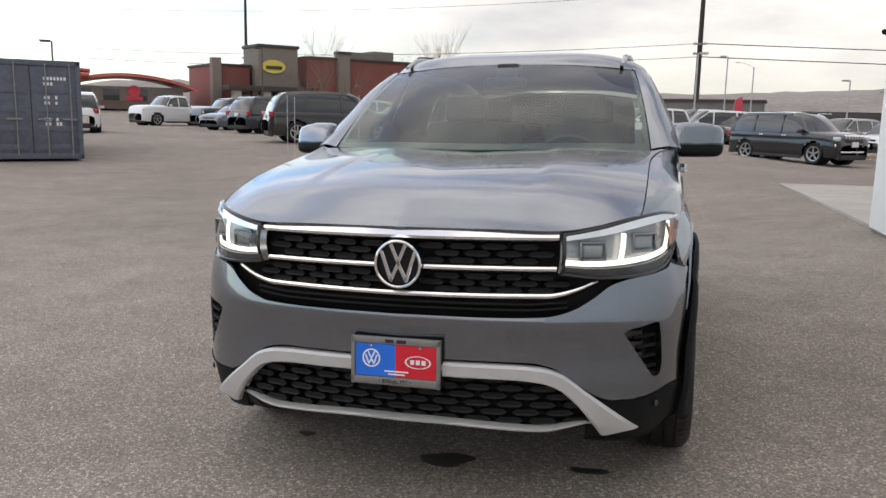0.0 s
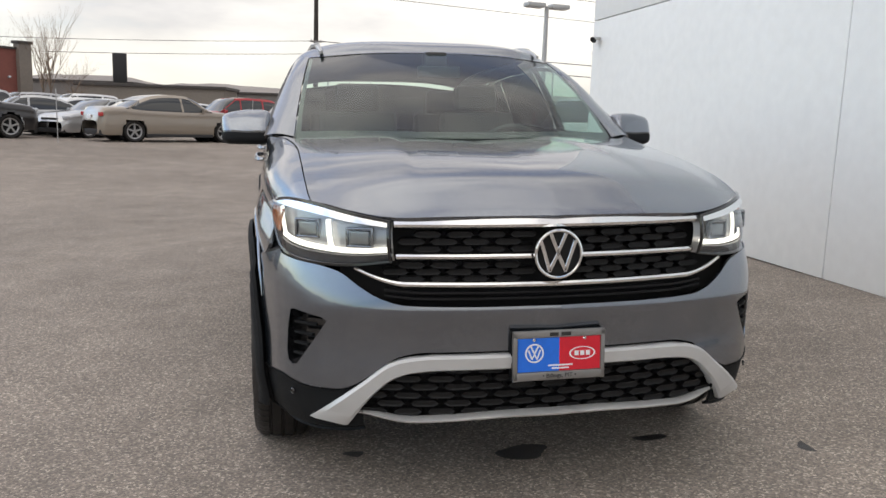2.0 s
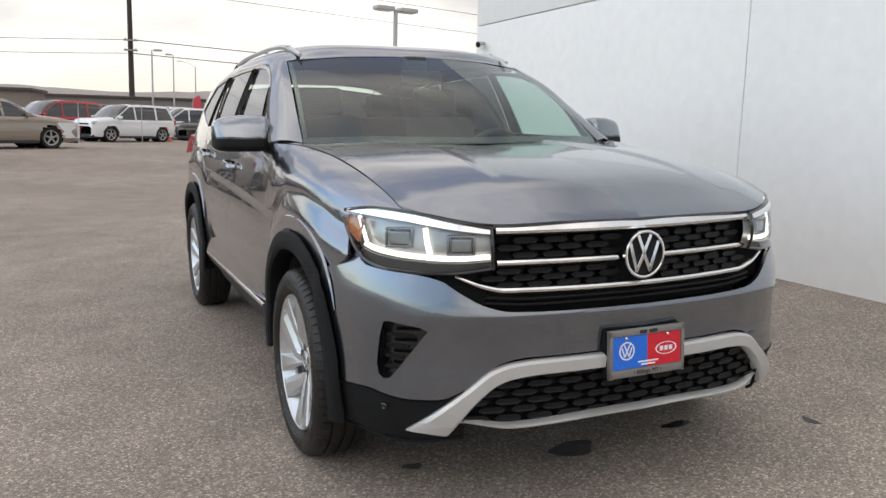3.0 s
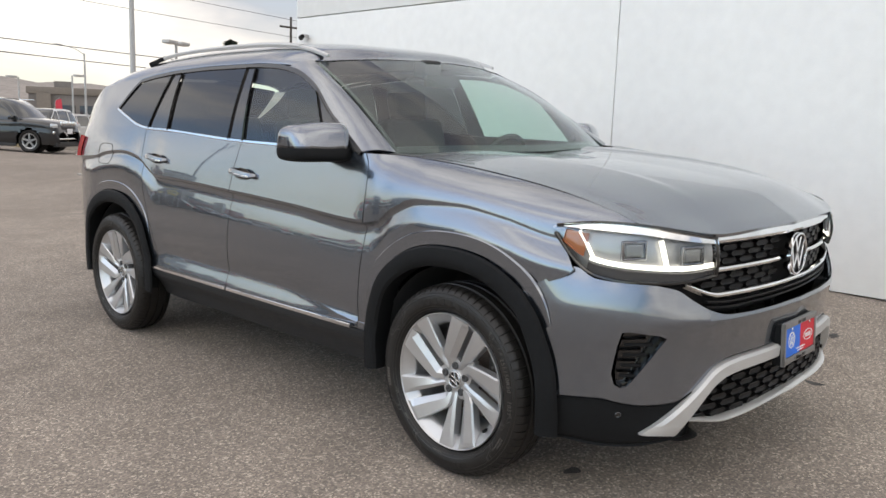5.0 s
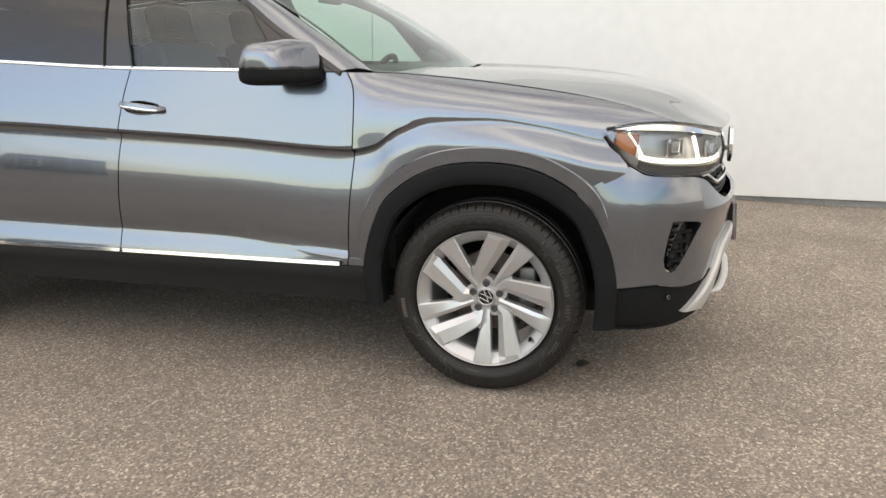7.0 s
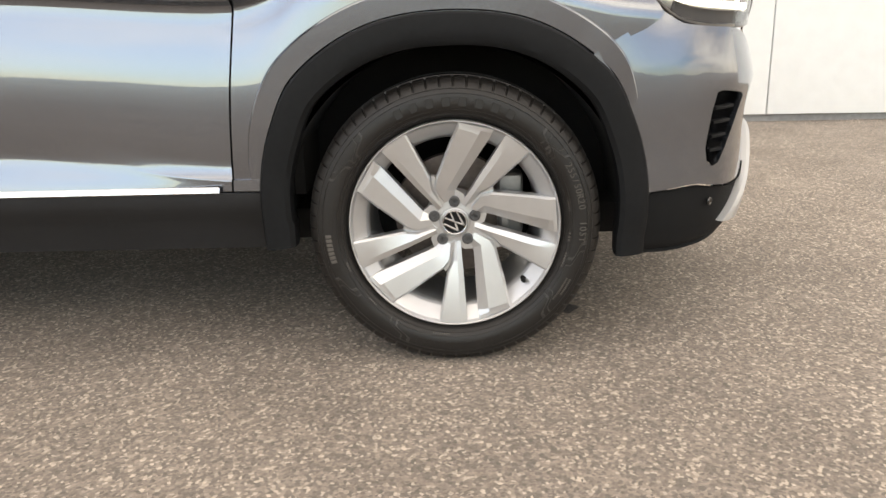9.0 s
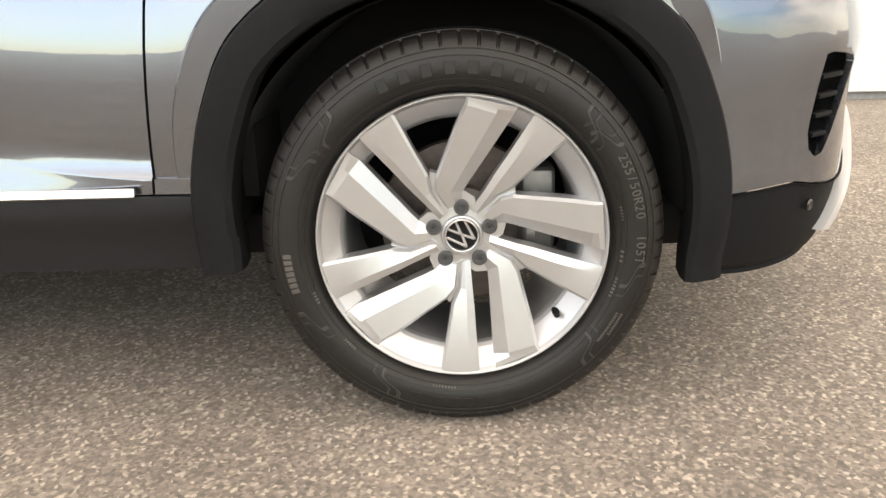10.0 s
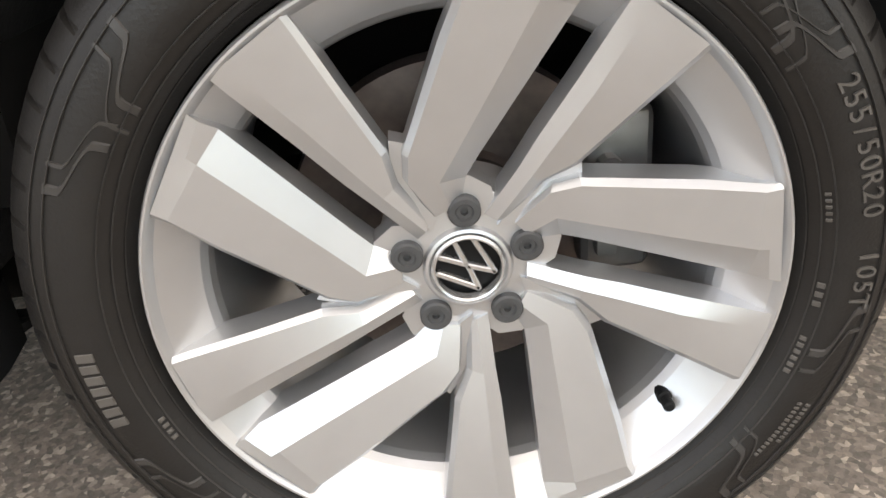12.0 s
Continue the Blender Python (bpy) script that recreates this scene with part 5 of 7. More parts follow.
for nm, lo, hi, mt in (("mirror_cap", -0.018, 0.2, PAINT), ("mirror_base", -0.2, -0.022, BLACK_PLASTIC), ("mirror_band", -0.026, -0.014, GLOSS_BLACK)):
    both(nm, mirror_shell(lo, hi), mt, SUV)
both("mirror_arm", box(0.15, 0.10, 0.045, 0.014, (-0.940, 0.79, 1.228), Matrix.Rotation(radians(12), 4, "Y")), GLOSS_BLACK, SUV)


def handle(y, z):
    P = float(half_width(y)) - 0.012
    line = curve3([(-(P - 0.006), y - 0.098, z - 0.010), (-(P + 0.018), y - 0.085, z - 0.009), (-(P + 0.034), y, z), (-(P + 0.020), y + 0.085, z + 0.010), (-(P - 0.006), y + 0.098, z + 0.011)], 22)
    h = part("door_handle", sweep(line, [0.020 + 0.012 * math.sin(math.pi * i / 21) for i in range(22)], 0.010, (-1, 0, 0.2), 0.4), PAINT, SUV)
    part("handle_cup", moved(lathe([(0.000, 0.0), (0.001, 0.030), (0.003, 0.036)], 28, "x"), Matrix.Translation((-(P + 0.004), y + 0.005, z - 0.004)) @ Matrix.Rotation(radians(-8), 4, "Y") @ Matrix.Diagonal((-1, 2.3, 0.85, 1))), GLOSS_BLACK, h)
    part("chrome_strip", sweep([(p[0] - 0.009, p[1], p[2] - 0.004) for p in line[3:19]], 0.006, 0.004, (-1, 0, 0.1)), CHROME, h)
    return h


for y, z in ((1.475, 1.106), (2.405, 1.140)):
    h = handle(y, z)
    other = copy_thing(h, Matrix.Diagonal((-1, 1, 1, 1)))
    other.parent = SUV
    other.matrix_local = Matrix.Diagonal((-1, 1, 1, 1))

# -- cabin --
part("dashboard", orient(grid([[(x, y, z) for y, z in ((0.48, 1.17), (0.62, 1.205), (0.80, 1.185), (0.92, 1.12), (0.95, 0.95), (0.93, 0.6))] for x in np.linspace(-0.84, 0.84, 13)]), (0, 0.6, 0.5)), INTERIOR, SUV)
part("cabin_floor", box(1.7, 3.2, 0.04, 0, (0, 2.2, 0.46)), INTERIOR, SUV)
part("headliner", orient(grid([[(x, y, roof_mid(y) - 0.05 - 0.05 * abs(x / 0.66) ** 3) for y in np.linspace(1.30, 3.45, 14)] for x in np.linspace(-0.66, 0.66, 13)]), (0, 2.4, 2.5)), CLOTH_PALE, SUV)


def seat(x, y, name="car_seat"):
    base = part(name, box(0.50, 0.52, 0.16, 0.05, (x, y - 0.02, 0.74), None, 3), INTERIOR, SUV)
    part("backrest", box(0.48, 0.14, 0.62, 0.05, (x, y + 0.30, 1.07), Matrix.Rotation(radians(-14), 4, "X"), 3), INTERIOR, base)
    part("headrest", box(0.27, 0.10, 0.17, 0.04, (x, y + 0.40, 1.46), Matrix.Rotation(radians(-10), 4, "X"), 3), INTERIOR, base)


for sx2 in (-0.38, 0.38):
    seat(sx2, 1.30)
    seat(sx2, 2.25)
wheel_m = Matrix.Translation((0.38, 0.92, 1.13)) @ Matrix.Rotation(radians(-62), 4, "X")
ring = [(0.185 * math.cos(a), 0.185 * math.sin(a), 0) for a in np.linspace(0, math.tau, 37)]
sw = part("steering_wheel", moved(tube(ring, 0.016, 8, False), wheel_m), INTERIOR, SUV)
part("wheel_boss", moved(join(box(0.15, 0.12, 0.05, 0.02), box(0.34, 0.05, 0.02, 0.008)), wheel_m), INTERIOR, sw)
part("interior_mirror", join(box(0.24, 0.035, 0.065, 0.014, (0.0, 1.02, 1.585)), box(0.13, 0.10, 0.09, 0.02, (0, 1.13, 1.655))), INTERIOR, SUV)
part("rear_screen_shade", box(1.2, 0.03, 0.3, 0.01, (0, 3.6, 1.1)), INTERIOR, SUV)


# -- wheels: each turns on its own axle --
XF = -0.947      # the plane of the bolt heads


def spoke_arm(lines, wall):
    """An arm from long lines (u, v, depth), given from one edge to the other, with walls down to the back."""
    n = len(lines[0])
    bm = bmesh.new()
    rows = []
    first, last = lines[0], lines[-1]
    full = [[(u, v, d + wall) for u, v, d in first]] + list(lines) + [[(u, v, d + wall) for u, v, d in last]]
    for ln in full:
        rows.append([bm.verts.new((u, v, d)) for u, v, d in ln])
    for i in range(len(rows) - 1):
        for j in range(n - 1):
            bm.faces.new((rows[i][j], rows[i + 1][j], rows[i + 1][j + 1], rows[i][j + 1]))
    bm.faces.new([r[0] for r in rows])
    bm.faces.new([r[-1] for r in rows][::-1])
    bmesh.ops.recalc_face_normals(bm, faces=bm.faces[:])
    return bm


def rim_bm():
    """The rim's metal: hub, ten arms and flange, u to the front of the car, v up, depth inwards (z)."""
    mm = 0.001

    def dish(u, v, d):
        # the arms rise in straight lines from the hub to the lip
        return (u * mm, v * mm, (d - 40 * min(1.0, max(0.0, (math.hypot(u, v) - 45) / 222))) * mm)
    # the broad arm: slot edge, ridge, window edge and its bevel, from the hub outwards
    A = [
        [(38, -50, 9), (48, -72, 11), (50, -95, 11), (54, -177, 10), (57, -236, 10), (60, -251, 2), (61, -261, 1)],
        [(44, -42, 2), (68, -60, -3), (71, -92, -4), (80, -177, -4), (86, -229, -3), (88, -238, -1), (91, -248, 0)],
        [(52, -29, 2), (90, -47, -3), (103, -69, -4), (127, -165, -4), (137, -213, -3), (141, -222, -1), (143, -226, 0)],
        [(55, -26, 7), (96, -48, 4), (108, -67, 3), (133, -164, 3), (142, -212, 4), (145, -220, 3), (147, -224, 3)],
    ]
    # the narrow arm on the other side of the slot
    B = [
        [(-5, -56, 8), (-9, -104, 6), (-23, -133, 5), (-33, -192, 4), (-43, -245, 4), (-46, -264, 3)],
        [(-1, -55, 3), (-4, -104, 0), (-18, -134, -1), (-28, -192, -1), (-38, -247, 0), (-41, -265, 0)],
        [(4, -53, 0), (6, -105, -5), (7, -135, -5), (8, -192, -5), (12, -248, -2), (13, -268, 0)],
        [(15, -51, 5), (18, -104, 1), (21, -135, 1), (24, -192, 1), (28, -248, 1), (29, -267, 1)],
    ]
    arms = []
    for k in range(5):
        rot = Matrix.Rotation(radians(72 * k), 4, "Z")
        for arm in (A, B):
            arms.append(moved(spoke_arm([[dish(u, v, d) for u, v, d in ln] for ln in arm], 0.034), rot))
        # webs: one closes the slot towards the hub, one joins the broad arm to its neighbour
        arms.append(moved(prism([(0.012, -0.040), (0.050, -0.034), (0.053, -0.068), (0.046, -0.074), (0.024, -0.075), (0.016, -0.068)], 0.026, 0.0), rot @ Matrix.Translation((0, 0, 0.005))))
        arms.append(moved(prism([(0.046, -0.014), (0.052, -0.034), (0.092, -0.054), (0.106, -0.073), (0.121, -0.068), (0.100, -0.038)], 0.026, 0.0), rot @ Matrix.Translation((0, 0, 0.0005))))
    hub = lathe([(0.022, 0.0), (0.022, 0.0335), (0.001, 0.0340), (-0.001, 0.0358), (0.000, 0.0385), (0.004, 0.0410), (0.006, 0.060), (0.012, 0.072), (0.03, 0.078), (0.06, 0.080)], 60, "z")
    lip = lathe([(-0.030, 0.2745), (-0.0395, 0.2742), (-0.0425, 0.2725), (-0.0425, 0.2705), (-0.0405, 0.2688), (-0.0385, 0.2675), (-0.0330, 0.2640), (-0.018, 0.2470), (-0.004, 0.2330), (0.004, 0.2275), (0.014, 0.2245), (0.05, 0.2225), (0.12, 0.221), (0.20, 0.222), (0.215, 0.262)], 144, "z")
    return join(hub, lip, *arms)


def tyre_bm():
    R = 0.381
    prof = [(0.008, 0.274), (0.002, 0.279), (-0.008, 0.2855), (-0.018, 0.294), (-0.0242, 0.304), (-0.0265, 0.316), (-0.025, 0.330), (-0.021, 0.343), (-0.014, 0.354), (-0.006, 0.363), (0.002, 0.3690), (0.010, 0.3725),
            (0.022, 0.3755), (0.040, 0.378), (0.044, 0.3705), (0.052, 0.3705), (0.056, 0.379), (0.095, R), (0.099, 0.3730), (0.109, 0.3730), (0.113, R), (0.150, 0.3795), (0.154, 0.371), (0.162, 0.371), (0.166, 0.3785), (0.195, 0.374), (0.21, 0.366), (0.225, 0.345), (0.228, 0.31), (0.22, 0.27)]
    # grooves across the shoulder: pairs of close columns, the inner ones pressed in
    n = 68
    bm = bmesh.new()
    cols = []
    for k in range(n):
        for f, deep in ((0.0, 0), (0.80, 0), (0.84, 1), (0.94, 1)):
            a = math.tau * (k + f) / n
            ring = []
            for z, r in prof:
                dr = 0.0
                if deep and r > 0.3535 and z < 0.043:
                    dr = 0.004 * float(sst(r, 0.352, 0.366))
                sk = 0.018 * float(sst(z, -0.02, 0.16))
                ring.append(bm.verts.new(((r - dr) * math.cos(a + sk), (r - dr) * math.sin(a + sk), z + dr * 0.5)))
            cols.append(ring)
    m = len(cols)
    for k in range(m):
        for j in range(len(prof) - 1):
            bm.faces.new((cols[k][j], cols[(k + 1) % m][j], cols[(k + 1) % m][j + 1], cols[k][j + 1]))
    return moved(bm, Matrix.Translation((0, 0, -0.036)) @ Matrix.Diagonal((1.0075, 1.0075, 0.86, 1)))


def ring_mark(r0, r1, z, a0, a1, n=40, h=0.0016):
    pts = []
    for k in range(n + 1):
        a = math.radians(a0 + (a1 - a0) * k / n)
        pts.append([(r * math.cos(a), r * math.sin(a), zz) for r, zz in ((r0, z), (r0 + 0.0006, z - h), (r1 - 0.0006, z - h), (r1, z))])
    return grid(pts)


def sidewall_z(r):
    return 0.86 * float(np.interp(r / 1.0075, [0.274, 0.279, 0.2855, 0.294, 0.304, 0.316, 0.330, 0.343, 0.354, 0.363], [0.008, 0.002, -0.008, -0.018, -0.0242, -0.0265, -0.025, -0.021, -0.014, -0.006])) - 0.036


def glyph_bars(parent, a_mid, r, count, w, h, gap, flip=False):
    bm_all = []
    for i in range(count):
        a = a_mid + math.degrees((i - (count - 1) / 2) * (w + gap) / r)
        m = Matrix.Rotation(radians(a), 4, "Z") @ Matrix.Translation((r, 0, sidewall_z(r) - 0.0003)) @ Matrix.Rotation(math.atan2(sidewall_z(r + 0.004) - sidewall_z(r - 0.004), 0.008) * -1, 4, "Y")
        bm_all.append(moved(box(h, w, 0.0020, 0.0005, (0, 0, 0), None, 1), m))
    return bm_all


# paler than the tyre: the light catching raised letters is put into the colour
RUBBER_TEXT = mat("highlit_raised_lettering", (0.085, 0.077, 0.070), 0.5, vary=0.15)


def road_wheel():
    """A wheel lying with its outer face to -z; turned upright by the pose of its root."""
    root = new("wheel")
    tyre = part("tyre", orient(tyre_bm(), (0, 0, 0.1)), RUBBER, root, "black road tyre with raised sidewall markings", 28)
    for r0, hh, wd in ((0.3405, 0.0022, 0.0016), (0.3010, 0.002, 0.0014), (0.2915, 0.0018, 0.0014), (0.2835, 0.0016, 0.0012), (0.3520, 0.002, 0.0016)):
        part("sidewall_ridge", ring_mark(r0, r0 + wd, sidewall_z(r0 + 0.001), 0, 360, 120, hh), RUBBER_MARK, tyre)
    # raised panels between the ridges, each ending in a slanted notch
    for a0, a1, r0, r1 in ((47, 133, 0.3035, 0.3390), (-8, 32, 0.3120, 0.3390), (157, 203, 0.3120, 0.3390), (-113, -47, 0.3035, 0.3390)):
        for sgn, ae in ((1, a1), (-1, a0)):
            for off, w in ((0.0, 1.5), (3.6, 0.7)):
                pts = []
                for k in range(17):
                    t = k / 16
                    a = math.radians(ae + sgn * (off + 7.5 * float(sst(t, 0.30, 0.72)) + 1.2 * t))
                    r = r1 + 0.004 - (r1 - r0 + 0.012) * t
                    dw = math.radians(w)
                    pts.append([(r * math.cos(a + q * dw), r * math.sin(a + q * dw), sidewall_z(r) - h) for q, h in ((-0.5, 0.0), (-0.36, 0.0016), (0.36, 0.0016), (0.5, 0.0))])
                part("sidewall_relief", grid(pts), RUBBER_MARK, tyre)
    # maker's marks as plain raised blocks
    for b in glyph_bars(tyre, 89, 0.321, 8, 0.019, 0.024, 0.022) + glyph_bars(tyre, 271, 0.326, 9, 0.017, 0.021, 0.010):
        part("sidewall_block", b, RUBBER, tyre)
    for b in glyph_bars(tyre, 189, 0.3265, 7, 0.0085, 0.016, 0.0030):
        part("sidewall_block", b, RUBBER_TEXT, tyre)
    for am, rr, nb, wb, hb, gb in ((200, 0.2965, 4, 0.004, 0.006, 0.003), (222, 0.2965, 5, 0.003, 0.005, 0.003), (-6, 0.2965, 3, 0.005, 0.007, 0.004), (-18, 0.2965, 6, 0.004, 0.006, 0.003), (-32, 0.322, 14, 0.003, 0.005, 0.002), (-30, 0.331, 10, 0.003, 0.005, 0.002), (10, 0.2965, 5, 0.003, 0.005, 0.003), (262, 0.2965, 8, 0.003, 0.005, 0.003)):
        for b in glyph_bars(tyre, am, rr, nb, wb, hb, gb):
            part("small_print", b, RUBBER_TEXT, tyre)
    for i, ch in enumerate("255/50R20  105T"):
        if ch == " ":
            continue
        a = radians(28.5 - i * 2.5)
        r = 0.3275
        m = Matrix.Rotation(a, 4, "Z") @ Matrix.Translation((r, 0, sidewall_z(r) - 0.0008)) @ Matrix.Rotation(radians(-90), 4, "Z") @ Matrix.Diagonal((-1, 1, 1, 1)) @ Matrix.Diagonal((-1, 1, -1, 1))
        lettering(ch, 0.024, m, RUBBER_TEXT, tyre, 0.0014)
    rimp = part("rim", rim_bm(), ALLOY, root, "silver alloy rim with five twin spokes", 9)
    for k in range(5):
        a = radians(90 + 72 * k)
        c = Matrix.Translation((0.056 * math.cos(a), 0.056 * math.sin(a), 0))
        part("wheel_bolt", moved(lathe([(0.003, 0.0), (0.003, 0.0030), (-0.001, 0.0036), (-0.001, 0.0070), (-0.0035, 0.0082), (-0.0035, 0.0125), (-0.002, 0.0145), (0.010, 0.0150)], 28, "z"), c), BOLT_GREY, rimp)
    badge(0.0335, "centre_cap", rimp, Matrix.Translation((0, 0, 0.0015)) @ Matrix.Rotation(radians(180), 4, "X") @ Matrix.Rotation(radians(135), 4, "Z"), CAP_SILVER)
    va = radians(-41)
    part("valve", moved(tube([(0, 0, 0.03), (0, 0, 0.004), (0, 0, 0.002), (0, 0, -0.010), (0, 0, -0.012)], [0.0075, 0.0075, 0.0058, 0.0058, 0.004], 12), Matrix.Translation((0.238 * math.cos(va), 0.238 * math.sin(va), -0.018))), BLACK_PLASTIC, rimp)
    disc = part("brake_disc", lathe([(0.085, 0.0), (0.085, 0.075), (0.10, 0.078), (0.10, 0.165), (0.125, 0.167), (0.125, 0.05)], 64, "z"), DISC_STEEL, root)
    cal = box(0.070, 0.17, 0.080, 0.016, (0.150, 0.03, 0.105), None, 3)
    part("brake_caliper", join(cal, box(0.02, 0.05, 0.02, 0.004, (0.135, 0.0, 0.052)), moved(tube([(0.14, 0.06, 0.05), (0.14, 0.06, 0.07)], 0.012, 10), Matrix())), STEEL, root)
    return root


BOLT_GREY = mat("grey_bolt_cap", (0.055, 0.056, 0.058), 0.55, vary=0.15, scale=40)
CAP_SILVER = mat("cap_silver", (0.62, 0.62, 0.62), 0.25, 0.8)
# outer face -z goes to -x of the car, u (x of the wheel) to the front, v stays up
TO_RIGHT = Matrix(((0, 0, 1, 0), (-1, 0, 0, 0), (0, 1, 0, 0), (0, 0, 0, 1)))
w0 = road_wheel()
w0.parent = SUV
w0.matrix_local = Matrix.Translation((XF, HUBS[0], HUB_Z)) @ TO_RIGHT
w1 = copy_thing(w0, Matrix())
w1.matrix_local = Matrix.Translation((XF - 0.004, HUBS[1], HUB_Z)) @ TO_RIGHT @ Matrix.Rotation(radians(25), 4, "Z")
flip = Matrix.Rotation(radians(180), 4, "Z")
for hy, ang in zip(HUBS, (10, 40)):
    w = copy_thing(w0, Matrix())
    w.matrix_local = Matrix.Translation((-XF, hy, HUB_Z)) @ flip @ TO_RIGHT @ Matrix.Rotation(radians(ang), 4, "Z")


# ---- parked vehicles further off ----
TINT = mat("tinted_car_glass", (0.030, 0.034, 0.036), 0.06, coat=0.8)
BUMPER_DARK = mat("dark_bumper_plastic", (0.03, 0.03, 0.032), 0.6, vary=0.1)
LAMP_GLASS = mat("lamp_glass", (0.60, 0.62, 0.64), 0.12, 0.4, coat=0.8)
PAINTS = {"white": car_paint("white_paint", (0.74, 0.75, 0.76), 0.03, 0.0, 0.4), "silver": car_paint("silver_paint", (0.48, 0.49, 0.50), 0.1, 0.6, 0.3),
          "black": car_paint("black_paint", (0.012, 0.013, 0.016), 0.2, 0.2, 0.3), "navy": car_paint("dark_blue_paint", (0.018, 0.022, 0.035), 0.2, 0.3, 0.3),
          "charcoal": car_paint("charcoal_paint", (0.035, 0.033, 0.034), 0.2, 0.4, 0.3), "red": car_paint("red_paint", (0.42, 0.018, 0.025), 0.1, 0.2, 0.35),
          "gold": car_paint("dull_gold_paint", (0.33, 0.285, 0.235), 0.08, 0.4, 0.38), "steel": car_paint("steel_blue_paint", (0.13, 0.16, 0.19), 0.1, 0.5, 0.3)}
# along the length from tail to nose: belt or bonnet height, roof height, half width; all as shares of height and width
SHAPES = {
    "suv": dict(L=4.75, W=1.90, H=1.74, belt=([-0.5, -0.485, -0.46, -0.2, 0.17, 0.24, 0.36, 0.44, 0.485, 0.5], [0.40, 0.55, 0.60, 0.60, 0.595, 0.605, 0.585, 0.555, 0.49, 0.36]),
                roof=([-0.475, -0.44, -0.36, -0.1, 0.06, 0.12, 0.27], [0.60, 0.82, 0.965, 1.0, 0.985, 0.95, 0.60]), r=0.36, axles=(-0.30, 0.31)),
    "box": dict(L=4.25, W=1.82, H=1.62, belt=([-0.5, -0.485, -0.46, -0.2, 0.17, 0.26, 0.38, 0.45, 0.485, 0.5], [0.42, 0.56, 0.61, 0.60, 0.60, 0.62, 0.60, 0.575, 0.50, 0.38]),
                roof=([-0.48, -0.455, -0.42, -0.1, 0.06, 0.13, 0.28], [0.60, 0.84, 0.975, 1.0, 0.985, 0.95, 0.61]), r=0.33, axles=(-0.31, 0.31)),
    "sedan": dict(L=4.95, W=1.88, H=1.46, belt=([-0.5, -0.488, -0.46, -0.36, -0.2, 0.1, 0.2, 0.34, 0.44, 0.485, 0.5], [0.40, 0.60, 0.685, 0.70, 0.665, 0.65, 0.66, 0.625, 0.575, 0.50, 0.36]),
                  roof=([-0.34, -0.25, -0.16, -0.04, 0.04, 0.10, 0.22], [0.69, 0.86, 0.965, 1.0, 0.985, 0.93, 0.655]), r=0.33, axles=(-0.29, 0.30)),
    "pickup": dict(L=5.85, W=2.0, H=1.92, belt=([-0.5, -0.49, -0.475, -0.10, -0.09, 0.1, 0.22, 0.36, 0.45, 0.488, 0.5], [0.34, 0.60, 0.645, 0.645, 0.63, 0.63, 0.645, 0.64, 0.62, 0.55, 0.36]),
                   roof=([-0.10, -0.085, -0.05, 0.03, 0.09, 0.14, 0.235], [0.63, 0.90, 0.985, 1.0, 0.985, 0.95, 0.64]), r=0.40, axles=(-0.32, 0.33)),
}
RIM_DULL = mat("dull_alloy", (0.42, 0.42, 0.42), 0.35, 0.7, vary=0.05)
wheel_meshes = {}


def small_wheel(root, r, m, dark):
    if r not in wheel_meshes:
        t = part("tyre", lathe([(-0.02, r * 0.68), (-0.06, r * 0.75), (-0.075, r * 0.9), (-0.05, r * 0.985), (0.0, r), (0.12, r), (0.15, r * 0.9), (0.15, r * 0.6)], 28, "x"), RUBBER, None)
        sp = [lathe([(-0.04, r * 0.60), (-0.055, r * 0.70), (-0.03, r * 0.71), (0.08, r * 0.64)], 28, "x"), lathe([(-0.045, 0.0), (-0.05, r * 0.14), (-0.02, r * 0.18)], 14, "x")]
        for k in range(5):
            sp.append(box(0.025, r * 0.16, r * 0.66, 0.006, (-0.04, 0, r * 0.33), None, 1))
            moved(sp[-1], Matrix.Rotation(math.tau * k / 5, 4, "X"))
        ri = part("rim", join(*sp), RIM_DULL, None)
        bk = part("brake_disc", lathe([(0.02, 0.0), (0.02, r * 0.62)], 20, "x"), DARK, None)
        wheel_meshes[r] = (t.data, ri.data, bk.data)
        for o in (t, ri, bk):
            bpy.data.objects.remove(o)
    w = new("wheel")
    w.parent = root
    w.matrix_local = m
    for nm, me in zip(("tyre", "rim", "brake_disc"), wheel_meshes[r]):
        o = new(nm, me)
        o.parent = w
    return w


